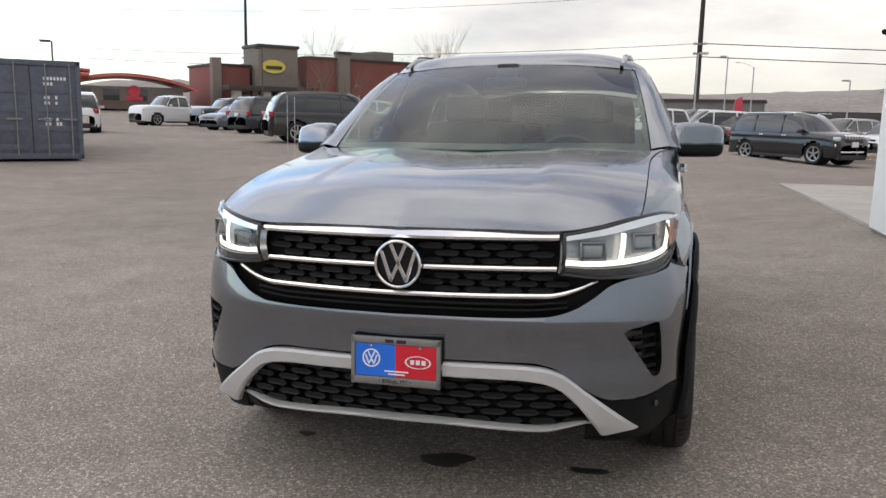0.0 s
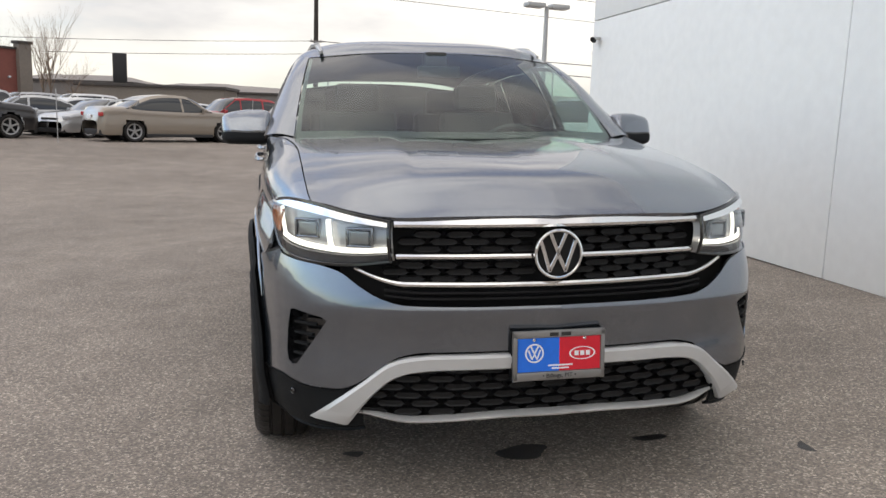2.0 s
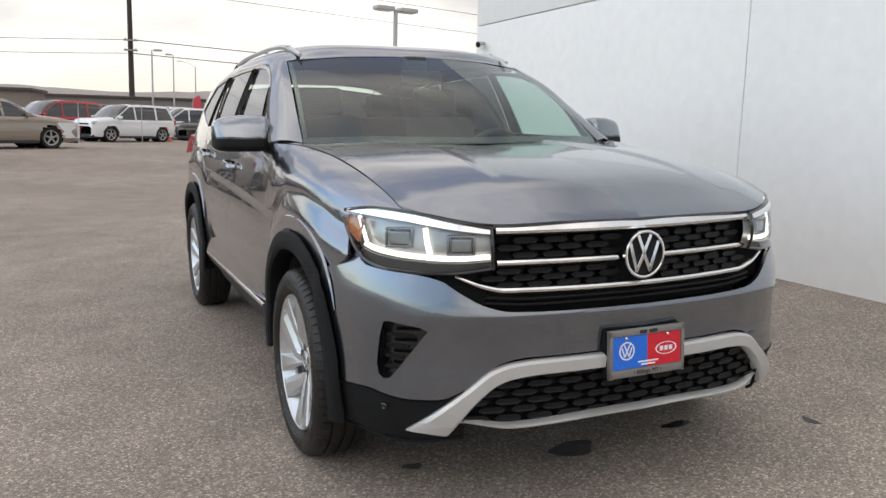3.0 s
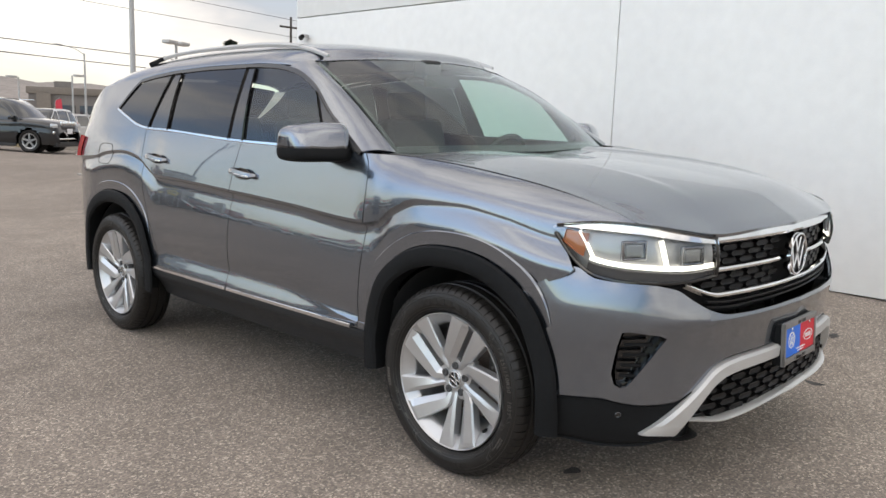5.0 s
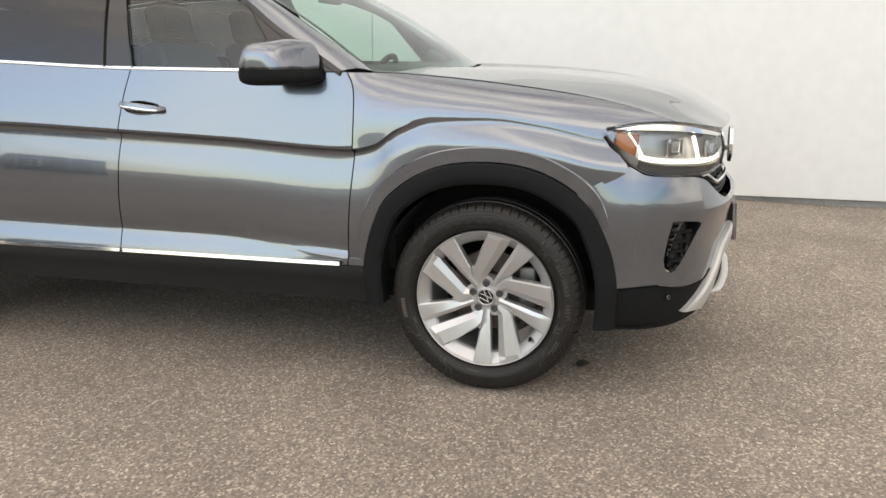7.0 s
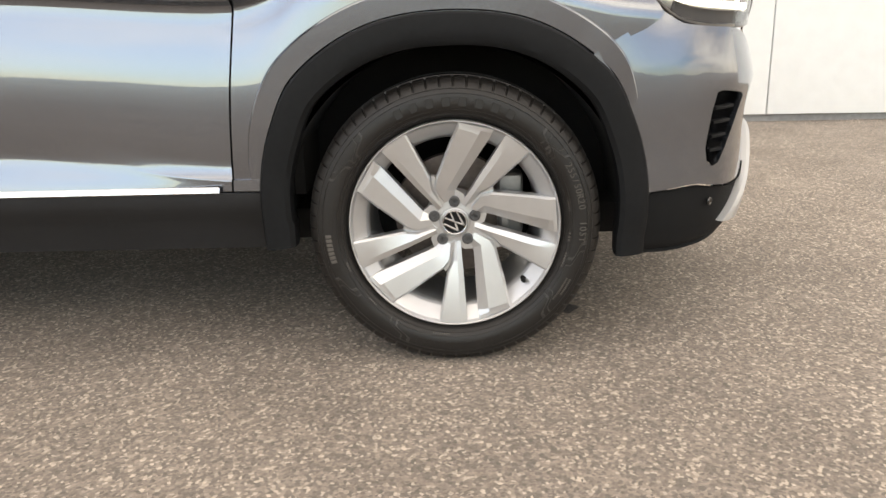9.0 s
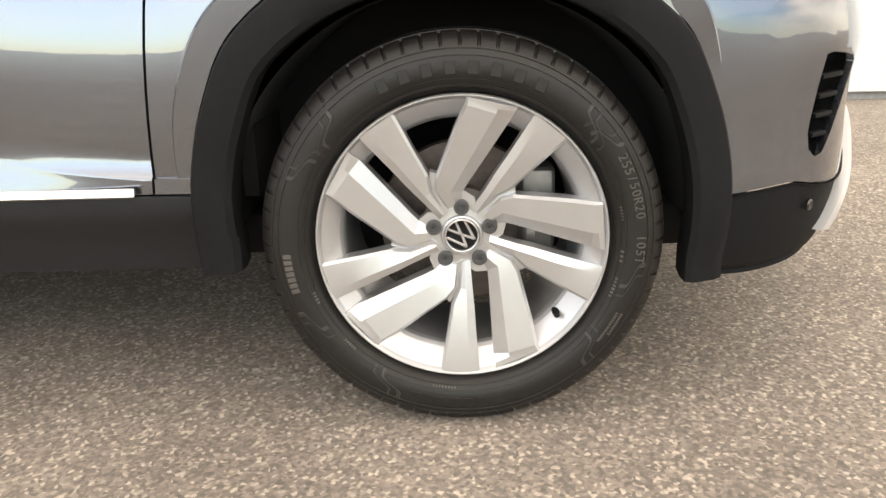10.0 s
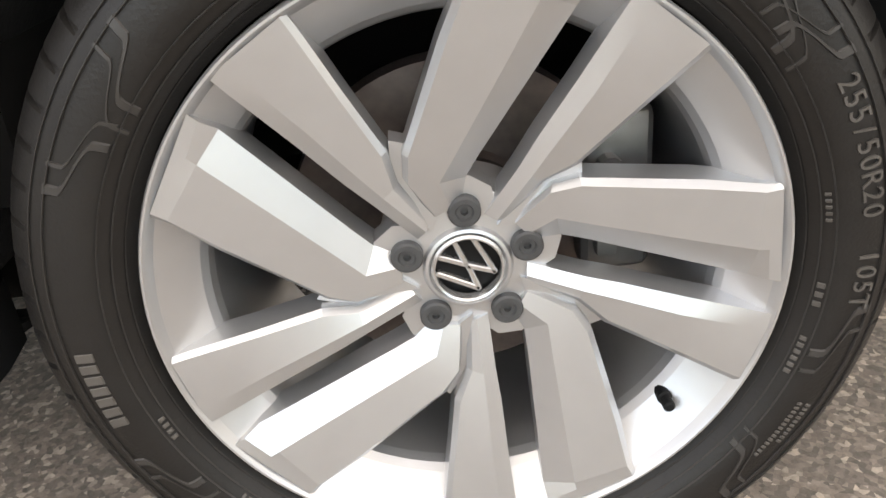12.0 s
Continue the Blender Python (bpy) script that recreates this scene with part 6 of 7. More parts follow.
def parked(kind, colour, x, y, heading, label, size=1.0, plate=True, group="cars parked in the lot", dz=0.0):
    """A vehicle at rest; its nose points along heading, in degrees from east."""
    d = SHAPES[kind]
    L, W, H, r = d["L"] * size, d["W"] * size, d["H"] * size, d["r"] * size
    pt = PAINTS[colour]
    root = thing("pickup_truck" if kind == "pickup" else "parked_car", label, "truck" if kind == "pickup" else "car", pose(x, y, float(ground_z(x, y)) + dz, 0, 0, heading), group)
    bx, bz = np.array(d["belt"][0]) * L, np.array(d["belt"][1]) * H
    xs = sorted(set(list(np.linspace(-0.5, 0.5, 33) * L) + list(bx) + [a * L + q * r * 1.2 for a in d["axles"] for q in np.linspace(-1, 1, 29)]))
    ax = [a * L for a in d["axles"]]

    def half(q):
        t = abs(q) / (L / 2)
        return W / 2 * (1 - 0.10 * t ** 4 - 0.22 * max(0, t - 0.93) / 0.07 * 0.8)
    pts = []
    for q in xs:
        zb, w = float(pc(q, bx, bz)), half(q)
        lowz = 0.24 * H / 1.7 + 0.05 * max(0, abs(q) / (L / 2) - 0.9) * 10
        zc = min(zb - 0.12 * H, 0.36 * H)
        sec = [(0.0, zb + 0.035 * H), (w * 0.55, zb + 0.03 * H), (w * 0.86, zb + 0.012 * H), (w * 0.955, zb - 0.02 * H), (w * 0.985, zb - 0.07 * H), (w * 0.975, zb - 0.10 * H)]
        sec += [(w * (0.975 + 0.025 * t), zb - 0.10 * H + (zc - zb + 0.10 * H) * t) for t in (0.3, 0.6)]
        sec += [(w * (1 - 0.015 * t), zc + (0.25 * H - zc) * t) for t in (0, 0.2, 0.4, 0.6, 0.8, 1.0)]
        sec += [(w * 0.96, (0.25 * H + lowz) / 2), (w * 0.93, lowz), (w * 0.7, lowz - 0.02)]
        if zb < 0.45 * H:
            sec = [(a, min(b, zb + 0.03 * H) if k < 6 else min(b, zb)) for k, (a, b) in enumerate(sec)]
        full = [(-a, b) for a, b in sec[::-1][:-1]] + sec
        pts.append([(q, a, b) for a, b in full])

    def keep(c):
        return not any(math.hypot(c.x - a, c.z - r) < r * 1.14 for a in ax) or abs(c.y) < W * 0.36 or c.z > r * 2.3
    bm = grid(pts, 0, keep)
    part("body", orient(bm, (0, 0, H * 0.35)), pt, root, sharp=50)
    for a in ax:
        for s in (-1, 1):
            part("wheel_arch_lining", moved(lathe([(0.0, r * 1.12), (W * 0.2, r * 1.12), (W * 0.2, 0.0)], 24, "x"), Matrix.Translation((a, s * (W / 2 - 0.12), r)) @ Matrix.Rotation(radians(-90 if s > 0 else 90), 4, "Z")), DARK, root)
            small_wheel(root, r, Matrix.Translation((a, s * (W / 2 - 0.115), r)) @ Matrix.Rotation(radians(-90 if s > 0 else 90), 4, "Z"), False)
    # glasshouse with a painted roof and pillars
    gx, gz = np.array(d["roof"][0]) * L, np.array(d["roof"][1]) * H
    gp, rp = [], []
    for q in np.linspace(gx[0], gx[-1], 30):
        zr, zb = float(pc(q, gx, gz)), float(pc(q, bx, bz)) - 0.01
        wb = half(q) * 0.93
        tt = max(0.0, (zr - zb) / (0.40 * H))
        wt = wb * (1 - 0.20 * min(1, tt))
        row = [(q, -wb, zb), (q, -(wb * 0.5 + wt * 0.5) - 0.015, zb * 0.5 + zr * 0.5), (q, -wt, max(zb, zr - 0.05 * H)), (q, -wt * 0.85, zr - 0.008), (q, 0, zr + 0.006)]
        gp.append(row + [(a, -b, c) for a, b, c in row[::-1][1:]])
    part("glasshouse", orient(grid(gp), (0, 0, H * 0.6)), TINT, root, "dark tinted windows")
    r0, r1 = gx[0] + (0.10 if kind != "sedan" else 0.16) * (gx[-1] - gx[0]), gx[-1] - 0.27 * (gx[-1] - gx[0])
    for q in np.linspace(r0, r1, 16):
        zr, zb = float(pc(q, gx, gz)), float(pc(q, bx, bz)) - 0.01
        wt = half(q) * 0.93 * (1 - 0.20 * min(1, (zr - zb) / (0.40 * H)))
        rp.append([(q, -wt - 0.012, zr - 0.055 * H), (q, -wt * 0.90, zr + 0.004), (q, 0, zr + 0.018), (q, wt * 0.90, zr + 0.004), (q, wt + 0.012, zr - 0.055 * H)])
    part("roof", orient(grid(rp, 0.01), (0, 0, H * 0.6)), pt, root)
    posts = [(gx[-1] - 0.02 * L, r1, 0.05), (0.02 * L if kind != "pickup" else 0.055 * L, 0.015 * L if kind != "pickup" else 0.05 * L, 0.07)]
    posts.append((gx[0] + 0.02 * L, r0, 0.11 if kind != "sedan" else 0.09))
    if kind in ("suv", "box"):
        posts.append((-0.235 * L, -0.24 * L, 0.09))
    for q0, q1, wd in posts:
        for s in (-1, 1):
            ln = []
            for t in np.linspace(0, 1, 5):
                q = q0 + (q1 - q0) * t
                zb = float(pc(q0, bx, bz)) - 0.01
                zt = float(pc(q1, gx, gz)) - 0.045 * H
                z = zb + (zt - zb) * t
                wb = half(q) * 0.93
                w = wb * (1 - 0.20 * t * 0.97) + 0.010 + 0.012 * math.sin(math.pi * t)
                ln.append((q, s * w, z))
            part("pillar", sweep(ln, wd, 0.014, (0, s, 0.2)), pt, root)
    for s in (-1, 1):
        part("headlight", box(0.22, 0.34, 0.13, 0.03, (L * 0.462, s * W * 0.345, 0.50 * H if kind != "sedan" else 0.49 * H), Matrix.Rotation(radians(-s * 24), 4, "Z")), LAMP_GLASS, root)
        part("tail_light", box(0.16, 0.22, 0.20 if kind != "sedan" else 0.13, 0.03, (-L * 0.478, s * W * 0.385, 0.54 * H if kind != "sedan" else 0.56 * H), Matrix.Rotation(radians(s * 22), 4, "Z")), RED_LENS, root)
        part("wing_mirror", box(0.11, 0.20, 0.13, 0.03, (gx[-1] - 0.065 * L, s * (W / 2 + 0.04), float(pc(gx[-1], bx, bz)) + 0.05)), pt, root)
        part("sill", box(L * 0.44, 0.05, 0.10, 0.02, (0, s * (W / 2 - 0.045), 0.22)), BUMPER_DARK, root)
        for q in (0.06, -0.15):
            part("door_handle", box(0.17, 0.03, 0.035, 0.01, (q * L, s * (W / 2 * 0.975 + 0.004), 0.54 * H if kind != "sedan" else 0.58 * H)), CHROME if colour == "black" else pt, root)
    part("grille", box(0.08, W * 0.46, 0.16 * H * 0.6, 0.02, (L * 0.487, 0, 0.44 * H)), BUMPER_DARK, root)
    part("lower_bumper", box(0.14, W * 0.78, 0.16, 0.04, (L * 0.475, 0, 0.25)), BUMPER_DARK, root)
    part("rear_bumper", box(0.14, W * 0.80, 0.18, 0.04, (-L * 0.477, 0, 0.30)), CHROME if kind == "pickup" else BUMPER_DARK, root)
    part("number_plate", box(0.02, 0.31, 0.15, 0.004, (-L * 0.5 + 0.0, 0, 0.50 * H)), PRINT_WHITE, root)
    return root


parked("suv", "charcoal", -10.9, 24.6, 36, "dark charcoal family car with alloy wheels standing behind fence posts", 1.06, dz=0.0)
parked("suv", "navy", -17.6, 33.4, 66, "dark blue coupe-backed car with bright wheels, seen from behind", 1.03)
parked("pickup", "white", -30.0, 43.5, -112, "white pickup truck parked facing the lot", 1.0)
parked("pickup", "black", -25.6, 43.4, -118, "dark pickup truck parked beside other cars", 0.95)
parked("sedan", "steel", -21.9, 37.4, -105, "blue grey saloon parked in a row", 0.95)
parked("suv", "white", -24.2, 27.2, 128, "white car parked behind the shipping container", 1.0)
parked("sedan", "silver", -9.6, 28.6, -155, "silver saloon parked in a row", 0.98)
parked("sedan", "white", -8.1, 30.2, 42, "white saloon parked with its tail to the lot", 0.97)
parked("sedan", "silver", -6.9, 28.2, -128, "pale silver saloon parked nose out", 0.95)
vic = parked("sedan", "gold", -4.35, 25.6, 29.5, "dull gold saloon with a white front wing and black steel wheels", 1.06)
part("front_wing", orient(grid([[(2.62 - 0.85 * u, -(0.952 + 0.018 * math.sin(math.pi * u) - 0.16 * (1 - u) ** 3), 0.34 + 0.50 * v) for v in np.linspace(0, 1, 6)] for u in np.linspace(0.02, 1, 12)], 0, lambda c: math.hypot(c.x - 0.30 * 4.95 * 1.06, c.z - 0.35) > 0.405), (0, 0, 0.6)), PAINTS["white"], vic, "mismatched white wing")
parked("suv", "red", -2.7, 37.3, -148, "bright red car parked among others", 1.0)
parked("box", "white", 0.2, 35.4, -147, "white boxy hatchback with dark windows", 1.0)
parked("suv", "white", 2.9, 45.0, -150, "white car parked behind a boxy hatchback", 1.0)
jeep = parked("suv", "black", 5.35, 26.0, -48, "black car with bright wheels and a slatted grille", 0.95)
for q in np.linspace(-0.42, 0.42, 7):
    part("grille_slot", box(0.03, 0.085, 0.13, 0.01, (2.235 - 0.16 * q * q, q * 0.95, 0.90)), CHROME, jeep)
part("bumper_strip", box(0.03, 1.25, 0.05, 0.01, (2.20, 0, 0.42)), CHROME, jeep)
part("plate_card", box(0.02, 0.32, 0.16, 0.004, (2.262, 0, 0.66)), PRINT_WHITE, jeep)
for q in (-1, 1):
    part("fog_lamp_ring", box(0.05, 0.26, 0.10, 0.02, (2.13, q * 0.70, 0.62), Matrix.Rotation(radians(-q * 18), 4, "Z")), CHROME, jeep)
    part("window_line", box(2.0, 0.012, 0.022, 0.004, (-0.35, q * 0.865, 1.615)), CHROME, jeep)
parked("suv", "white", 3.6, 42.2, -170, "white car parked far off in the lot", 0.98)
parked("suv", "charcoal", 4.4, 42.5, -110, "dark car parked nose out far off", 0.97)
parked("suv", "silver", 11.0, 46.0, -140, "silver car parked far off in the lot", 1.0)
parked("suv", "white", 13.0, 44.0, -135, "white car parked far off in the lot", 1.0)
parked("pickup", "silver", 7.25, 16.95, 70, "silver pickup truck with a chrome rear bumper beside the building", 1.0)
parked("suv", "white", 16.6, 58.5, 175, "white car parked by the far road", 1.0)
parked("suv", "navy", 20.4, 57.2, -170, "dark blue car parked by the far road", 1.0)
parked("sedan", "white", 12.6, 56.5, 170, "white saloon parked by the far road", 1.0)
parked("suv", "steel", 13.8, 66.0, -170, "grey car parked far off", 1.0)
far_rnd = random.Random(7)
far_words = {"white": "white car parked in the far rows", "silver": "silver car parked in the far rows", "charcoal": "dark grey car parked in the far rows", "red": "red car parked in the far rows", "navy": "dark blue car parked in the far rows"}
for k, (fx, fy) in enumerate(((-16.5, 41.5), (-13.6, 42.6), (-10.8, 41.6), (-7.9, 43.0), (-5.2, 42.0), (-14.0, 34.4), (-12.4, 53.0), (-9.2, 53.8), (-6.0, 54.2), (-2.8, 54.6), (0.4, 55.0), (3.6, 55.4), (6.8, 55.8), (9.2, 52.5), (15.5, 47.6), (-18.0, 52.0), (-3.6, 47.2), (-0.6, 47.6))):
    c = ("white", "silver", "white", "charcoal", "white", "silver", "white", "white", "silver", "charcoal", "white", "red", "silver", "white", "silver", "navy", "silver", "charcoal")[k]
    parked(("sedan", "suv", "suv", "sedan")[k % 4], c, fx, fy, far_rnd.choice((-150, -145, 35, -155)), far_words[c], 1.0)


# ---- shipping container ----
def container():
    steel_c = mat("grey_blue_container_paint", (0.115, 0.130, 0.165), 0.55, 0.1, vary=0.22, scale=3, bump=0.2, bump_scale=40)
    W, Hc, Lc = 2.44, 2.59, 6.06
    root = thing("shipping_container", "dark blue grey steel shipping container with closed doors", "container", pose(-15.2, 14.4, float(ground_z(-14.4, 12.9)) + 0.08, 0, 0, 44))
    # local: doors face -y, x across
    part("frame", join(box(W, 0.12, 0.14, 0.01, (0, 0.06, 0.07)), box(W, 0.12, 0.14, 0.01, (0, 0.06, Hc - 0.07)), box(0.12, 0.14, Hc, 0.01, (-W / 2 + 0.06, 0.07, Hc / 2)), box(0.12, 0.14, Hc, 0.01, (W / 2 - 0.06, 0.07, Hc / 2)),
                      box(0.12, 0.14, Hc, 0.01, (-W / 2 + 0.06, Lc - 0.07, Hc / 2)), box(0.12, 0.14, Hc, 0.01, (W / 2 - 0.06, Lc - 0.07, Hc / 2)), box(0.08, Lc, 0.12, 0.01, (-W / 2 + 0.04, Lc / 2, Hc - 0.06)), box(0.08, Lc, 0.12, 0.01, (W / 2 - 0.04, Lc / 2, Hc - 0.06)),
                      box(0.08, Lc, 0.14, 0.01, (-W / 2 + 0.04, Lc / 2, 0.07)), box(0.08, Lc, 0.14, 0.01, (W / 2 - 0.04, Lc / 2, 0.07)), box(W, 0.12, Hc, 0.01, (0, Lc - 0.06, Hc / 2)), box(W - 0.1, Lc - 0.1, 0.05, 0, (0, Lc / 2, Hc - 0.05))), steel_c, root)
    for s in (-1, 1):
        pts = []
        n = 88
        for k in range(n + 1):
            y = 0.14 + (Lc - 0.28) * k / n
            o = 0.036 * (1 if (k // 4) % 2 == 0 else 0)
            pts.append([(s * (W / 2 - 0.012 - o), y, z) for z in (0.12, Hc - 0.1)])
        part("side_wall", grid(pts), steel_c, root)
        door = part("door", box(W / 2 - 0.125, 0.05, Hc - 0.27, 0.008, (s * (W / 4 - 0.055), 0.06, Hc / 2)), steel_c, root)
        for q in (0.30, 0.78):
            part("locking_bar", tube([(s * (W / 2) * q, 0.005, 0.10), (s * (W / 2) * q, 0.005, Hc - 0.08)], 0.020, 8), STEEL, door)
            part("bar_handle", box(0.36, 0.03, 0.05, 0.008, (s * (W / 2) * q - 0.05, -0.005, 1.05)), STEEL, door)
        for z in (0.55, 1.05, 1.55, 2.05):
            part("hinge", box(0.10, 0.05, 0.07, 0.01, (s * (W / 2 - 0.10), 0.01, z)), steel_c, door)
            part("door_rib", box(W / 2 - 0.34, 0.02, 0.16, 0.01, (s * (W / 4 - 0.03), 0.030, z - 0.25)), steel_c, door)
        if s > 0:
            for z, nb in ((2.12, 7), (1.98, 3), (1.62, 3), (1.48, 3), (1.05, 3), (0.93, 4)):
                for k in range(nb):
                    part("stencil_bar", box(0.055, 0.004, 0.085, 0, (0.34 + 0.082 * k + 0.1 * (z < 1.9 and k > 1), 0.0305, z)), PRINT_WHITE, door)
    return root


container()

# ---- buildings ----
BRICK = mat("red_brick", (0.235, 0.085, 0.070), 0.85, vary=0.15, scale=2.0, bump=0.4, bump_scale=25)
BEIGE = mat("brown_grey_stucco", (0.215, 0.190, 0.165), 0.85, vary=0.10, scale=1.5, bump=0.3, bump_scale=40)
DARK_TRIM = mat("dark_brown_trim", (0.055, 0.048, 0.044), 0.6, vary=0.1)
GREY_BLOCK = mat("grey_block_base", (0.20, 0.185, 0.175), 0.85, vary=0.12, scale=2)
ROOF_RED = mat("red_metal_roof", (0.46, 0.095, 0.070), 0.45, 0.1, vary=0.08, scale=1)
WINDOW_DARK = mat("dark_window_glass", (0.035, 0.04, 0.045), 0.08, coat=0.5)
SIGN_YELLOW = mat("yellow_sign", (0.75, 0.62, 0.12), 0.5)
SIGN_RED = mat("red_sign", (0.62, 0.05, 0.08), 0.5)


def frame_at(x0, y0, x1, y1, z):
    """A pose at (x0, y0) whose x axis runs towards (x1, y1) and whose front looks along -y."""
    a = math.degrees(math.atan2(y1 - y0, x1 - x0))
    return pose(x0, y0, z, 0, 0, a), math.hypot(x1 - x0, y1 - y0)


def restaurant():
    m, ln = frame_at(-44.3, 78.1, -27.8, 97.0, 0.95)
    root = thing("restaurant_building", "brick restaurant with a square stucco tower and dark canopy", "building", m)
    h = 6.6
    part("wall", box(ln - 8.0, 14, 5.0, 0, (8.0 + (ln - 8) / 2, 7.0, 1.55 + 2.5)), BRICK, root)
    part("base_wall", box(ln - 8.0, 14.1, 1.55, 0, (8.0 + (ln - 8) / 2, 7.0, 0.775)), GREY_BLOCK, root)
    part("cornice", box(ln - 8.0, 14.4, 0.28, 0.05, (8.0 + (ln - 8) / 2, 7.0, h)), DARK_TRIM, root)
    part("string_course", box(ln - 8.0, 14.2, 0.20, 0.03, (8.0 + (ln - 8) / 2, 7.0, 1.62)), BEIGE, root)
    for x in (12.6, ln - 0.7):
        part("pier", box(1.5, 1.0, 7.2, 0.03, (x, -0.1, 3.6)), BEIGE, root)
        part("pier_cap", box(1.8, 1.3, 0.3, 0.04, (x, -0.1, 7.3)), DARK_TRIM, root)
    part("tower", box(4.7, 4.7, 7.2, 0.04, (4.2, 1.6, 3.9)), BEIGE, root)
    part("tower_cap", box(5.0, 5.0, 0.35, 0.05, (4.2, 1.6, 7.5)), DARK_TRIM, root)
    part("entrance_wing", box(4.2, 9, 5.2, 0.03, (-0.6, 5.5, 2.6)), BRICK, root)
    part("wing_cap", box(4.5, 9.3, 0.25, 0.04, (-0.6, 5.5, 5.3)), DARK_TRIM, root)
    part("wing_pier", box(1.0, 1.0, 6.0, 0.03, (-2.5, 0.8, 3.0)), BEIGE, root)
    part("canopy", box(10.5, 2.2, 0.55, 0.05, (3.0, -1.6, 2.75)), DARK_TRIM, root)
    for x in (-1.2, 2.2, 5.0, 7.8):
        part("canopy_column", box(0.9, 0.8, 2.5, 0.04, (x, -2.0, 1.25)), CONCRETE, root)
    for x in (-0.2, 3.6, 6.4):
        part("window", box(2.0, 0.1, 1.7, 0.02, (x, -0.86, 1.45)), WINDOW_DARK, root)
    part("sign", moved(lathe([(0, 0.0), (0.12, 1.0), (0, 1.05)], 24, "z"), Matrix.Translation((3.6, -0.82, 5.25)) @ Matrix.Rotation(radians(90), 4, "X") @ Matrix.Diagonal((1.35, 0.72, 1, 1))), SIGN_YELLOW, root, "yellow wall sign")
    part("sign_bar", box(1.9, 0.05, 0.36, 0.01, (3.6, -0.98, 5.15)), DARK_TRIM, root)
    part("roof_unit", box(3.6, 3, 1.2, 0.05, (17.0, 5, 7.2)), BEIGE, root)
    part("roof_unit", box(3.0, 3, 1.5, 0.05, (20.8, 6, 7.4)), BEIGE, root)
    part("wall_lamp", box(0.3, 0.2, 0.25, 0.03, (14.4, -0.1, 3.6)), LAMP_GLASS, root)
    part("wall_lamp", box(0.3, 0.2, 0.25, 0.03, (ln - 2.4, -0.1, 3.4)), LAMP_GLASS, root)
    return root


restaurant()


def red_roof_building():
    m, ln = frame_at(-63.6, 56.0, -45.6, 69.9, 1.2)
    root = thing("low_brick_building", "low brown brick building with a curved red metal roof", "building", m)
    part("wall", box(ln - 1.0, 12, 2.2, 0, (ln / 2, 7.0, 1.1)), BEIGE, root)
    part("base_wall", box(ln - 0.9, 12.1, 0.8, 0, (ln / 2, 7.0, 0.4)), mat("brown_brick_base", (0.17, 0.12, 0.10), 0.9, vary=0.15, scale=2), root)
    pts = []
    for k in range(25):
        t = k / 24
        x = 12.0 + (ln - 11.2) * t
        z = 2.05 + 1.35 * math.sin(math.pi * min(1, 0.15 + 0.85 * t)) ** 0.8 if t < 1 else 2.05
        pts.append([(x, 0.2, z), (x, -0.1, z - 0.22), (x, 0.0, z + 0.02), (x, 13.5, z + 0.02)])
    part("curved_roof", grid(pts, 0.1), ROOF_RED, root)
    pts = []
    for k in range(13):
        t = k / 12
        x = -2 + 15.5 * t
        z = 3.25 + 0.35 * math.sin(math.pi * t)
        pts.append([(x, -0.5, z - 0.25), (x, -0.5, z), (x, 9.0, z + 0.9)])
    part("eaves_roof", grid(pts, 0.1), ROOF_RED, root)
    pts = [[(4.5 + 9.0 * t, 1.5, 3.75 + 0.35 * math.sin(math.pi * t) - 0.2), (4.5 + 9.0 * t, 1.5, 3.75 + 0.35 * math.sin(math.pi * t)), (4.5 + 9.0 * t, 7.0, 3.75 + 0.35 * math.sin(math.pi * t))] for t in np.linspace(0, 1, 12)]
    part("upper_roof", grid(pts, 0.1), ROOF_RED, root)
    part("upper_wall", box(8.6, 5, 0.7, 0, (9.0, 4.2, 3.35)), DARK_TRIM, root)
    for x in np.arange(5.0, ln - 2.5, 2.6):
        part("window", box(1.5, 0.1, 1.1, 0.02, (x, 0.98, 1.35)), WINDOW_DARK, root)
    part("sign", moved(lathe([(0, 0.0), (0.1, 0.55), (0, 0.6)], 20, "z"), Matrix.Translation((ln - 5.2, 0.9, 1.75)) @ Matrix.Rotation(radians(90), 4, "X")), SIGN_RED, root, "round red sign")
    part("sign_bar", box(1.6, 0.08, 0.4, 0.02, (ln - 5.2, 0.9, 1.05)), SIGN_RED, root)
    return root


red_roof_building()


def far_shop():
    m, ln = frame_at(16.0, 89.5, 37.0, 80.0, -0.5)
    root = thing("shop_building", "low grey flat-roofed shop building beside the road", "building", m)
    part("wall", box(11.0, 9, 4.0, 0, (16.5, 4.5, 2.0)), GREY_BLOCK, root)
    part("fascia", box(11.4, 9.4, 0.7, 0.04, (16.5, 4.5, 3.9)), BEIGE, root)
    part("low_wall", box(10.0, 8, 2.3, 0, (6.0, 4.5, 1.15)), mat("orange_brick", (0.33, 0.15, 0.09), 0.85, vary=0.12), root)
    part("low_roof", box(10.6, 8.6, 0.5, 0.04, (6.0, 4.5, 2.5)), DARK_TRIM, root)
    part("roof_unit", box(1.6, 1.6, 0.7, 0.04, (14.0, 3, 4.6)), GREY_BLOCK, root)
    for x in (12.4, 20.8):
        part("pier", box(1.3, 0.5, 3.6, 0.03, (x, -0.2, 1.8)), BEIGE, root)
    for x in (14.4, 16.6, 18.8):
        part("window", box(1.8, 0.1, 2.0, 0.02, (x, -0.04, 1.5)), WINDOW_DARK, root)
    return root


far_shop()


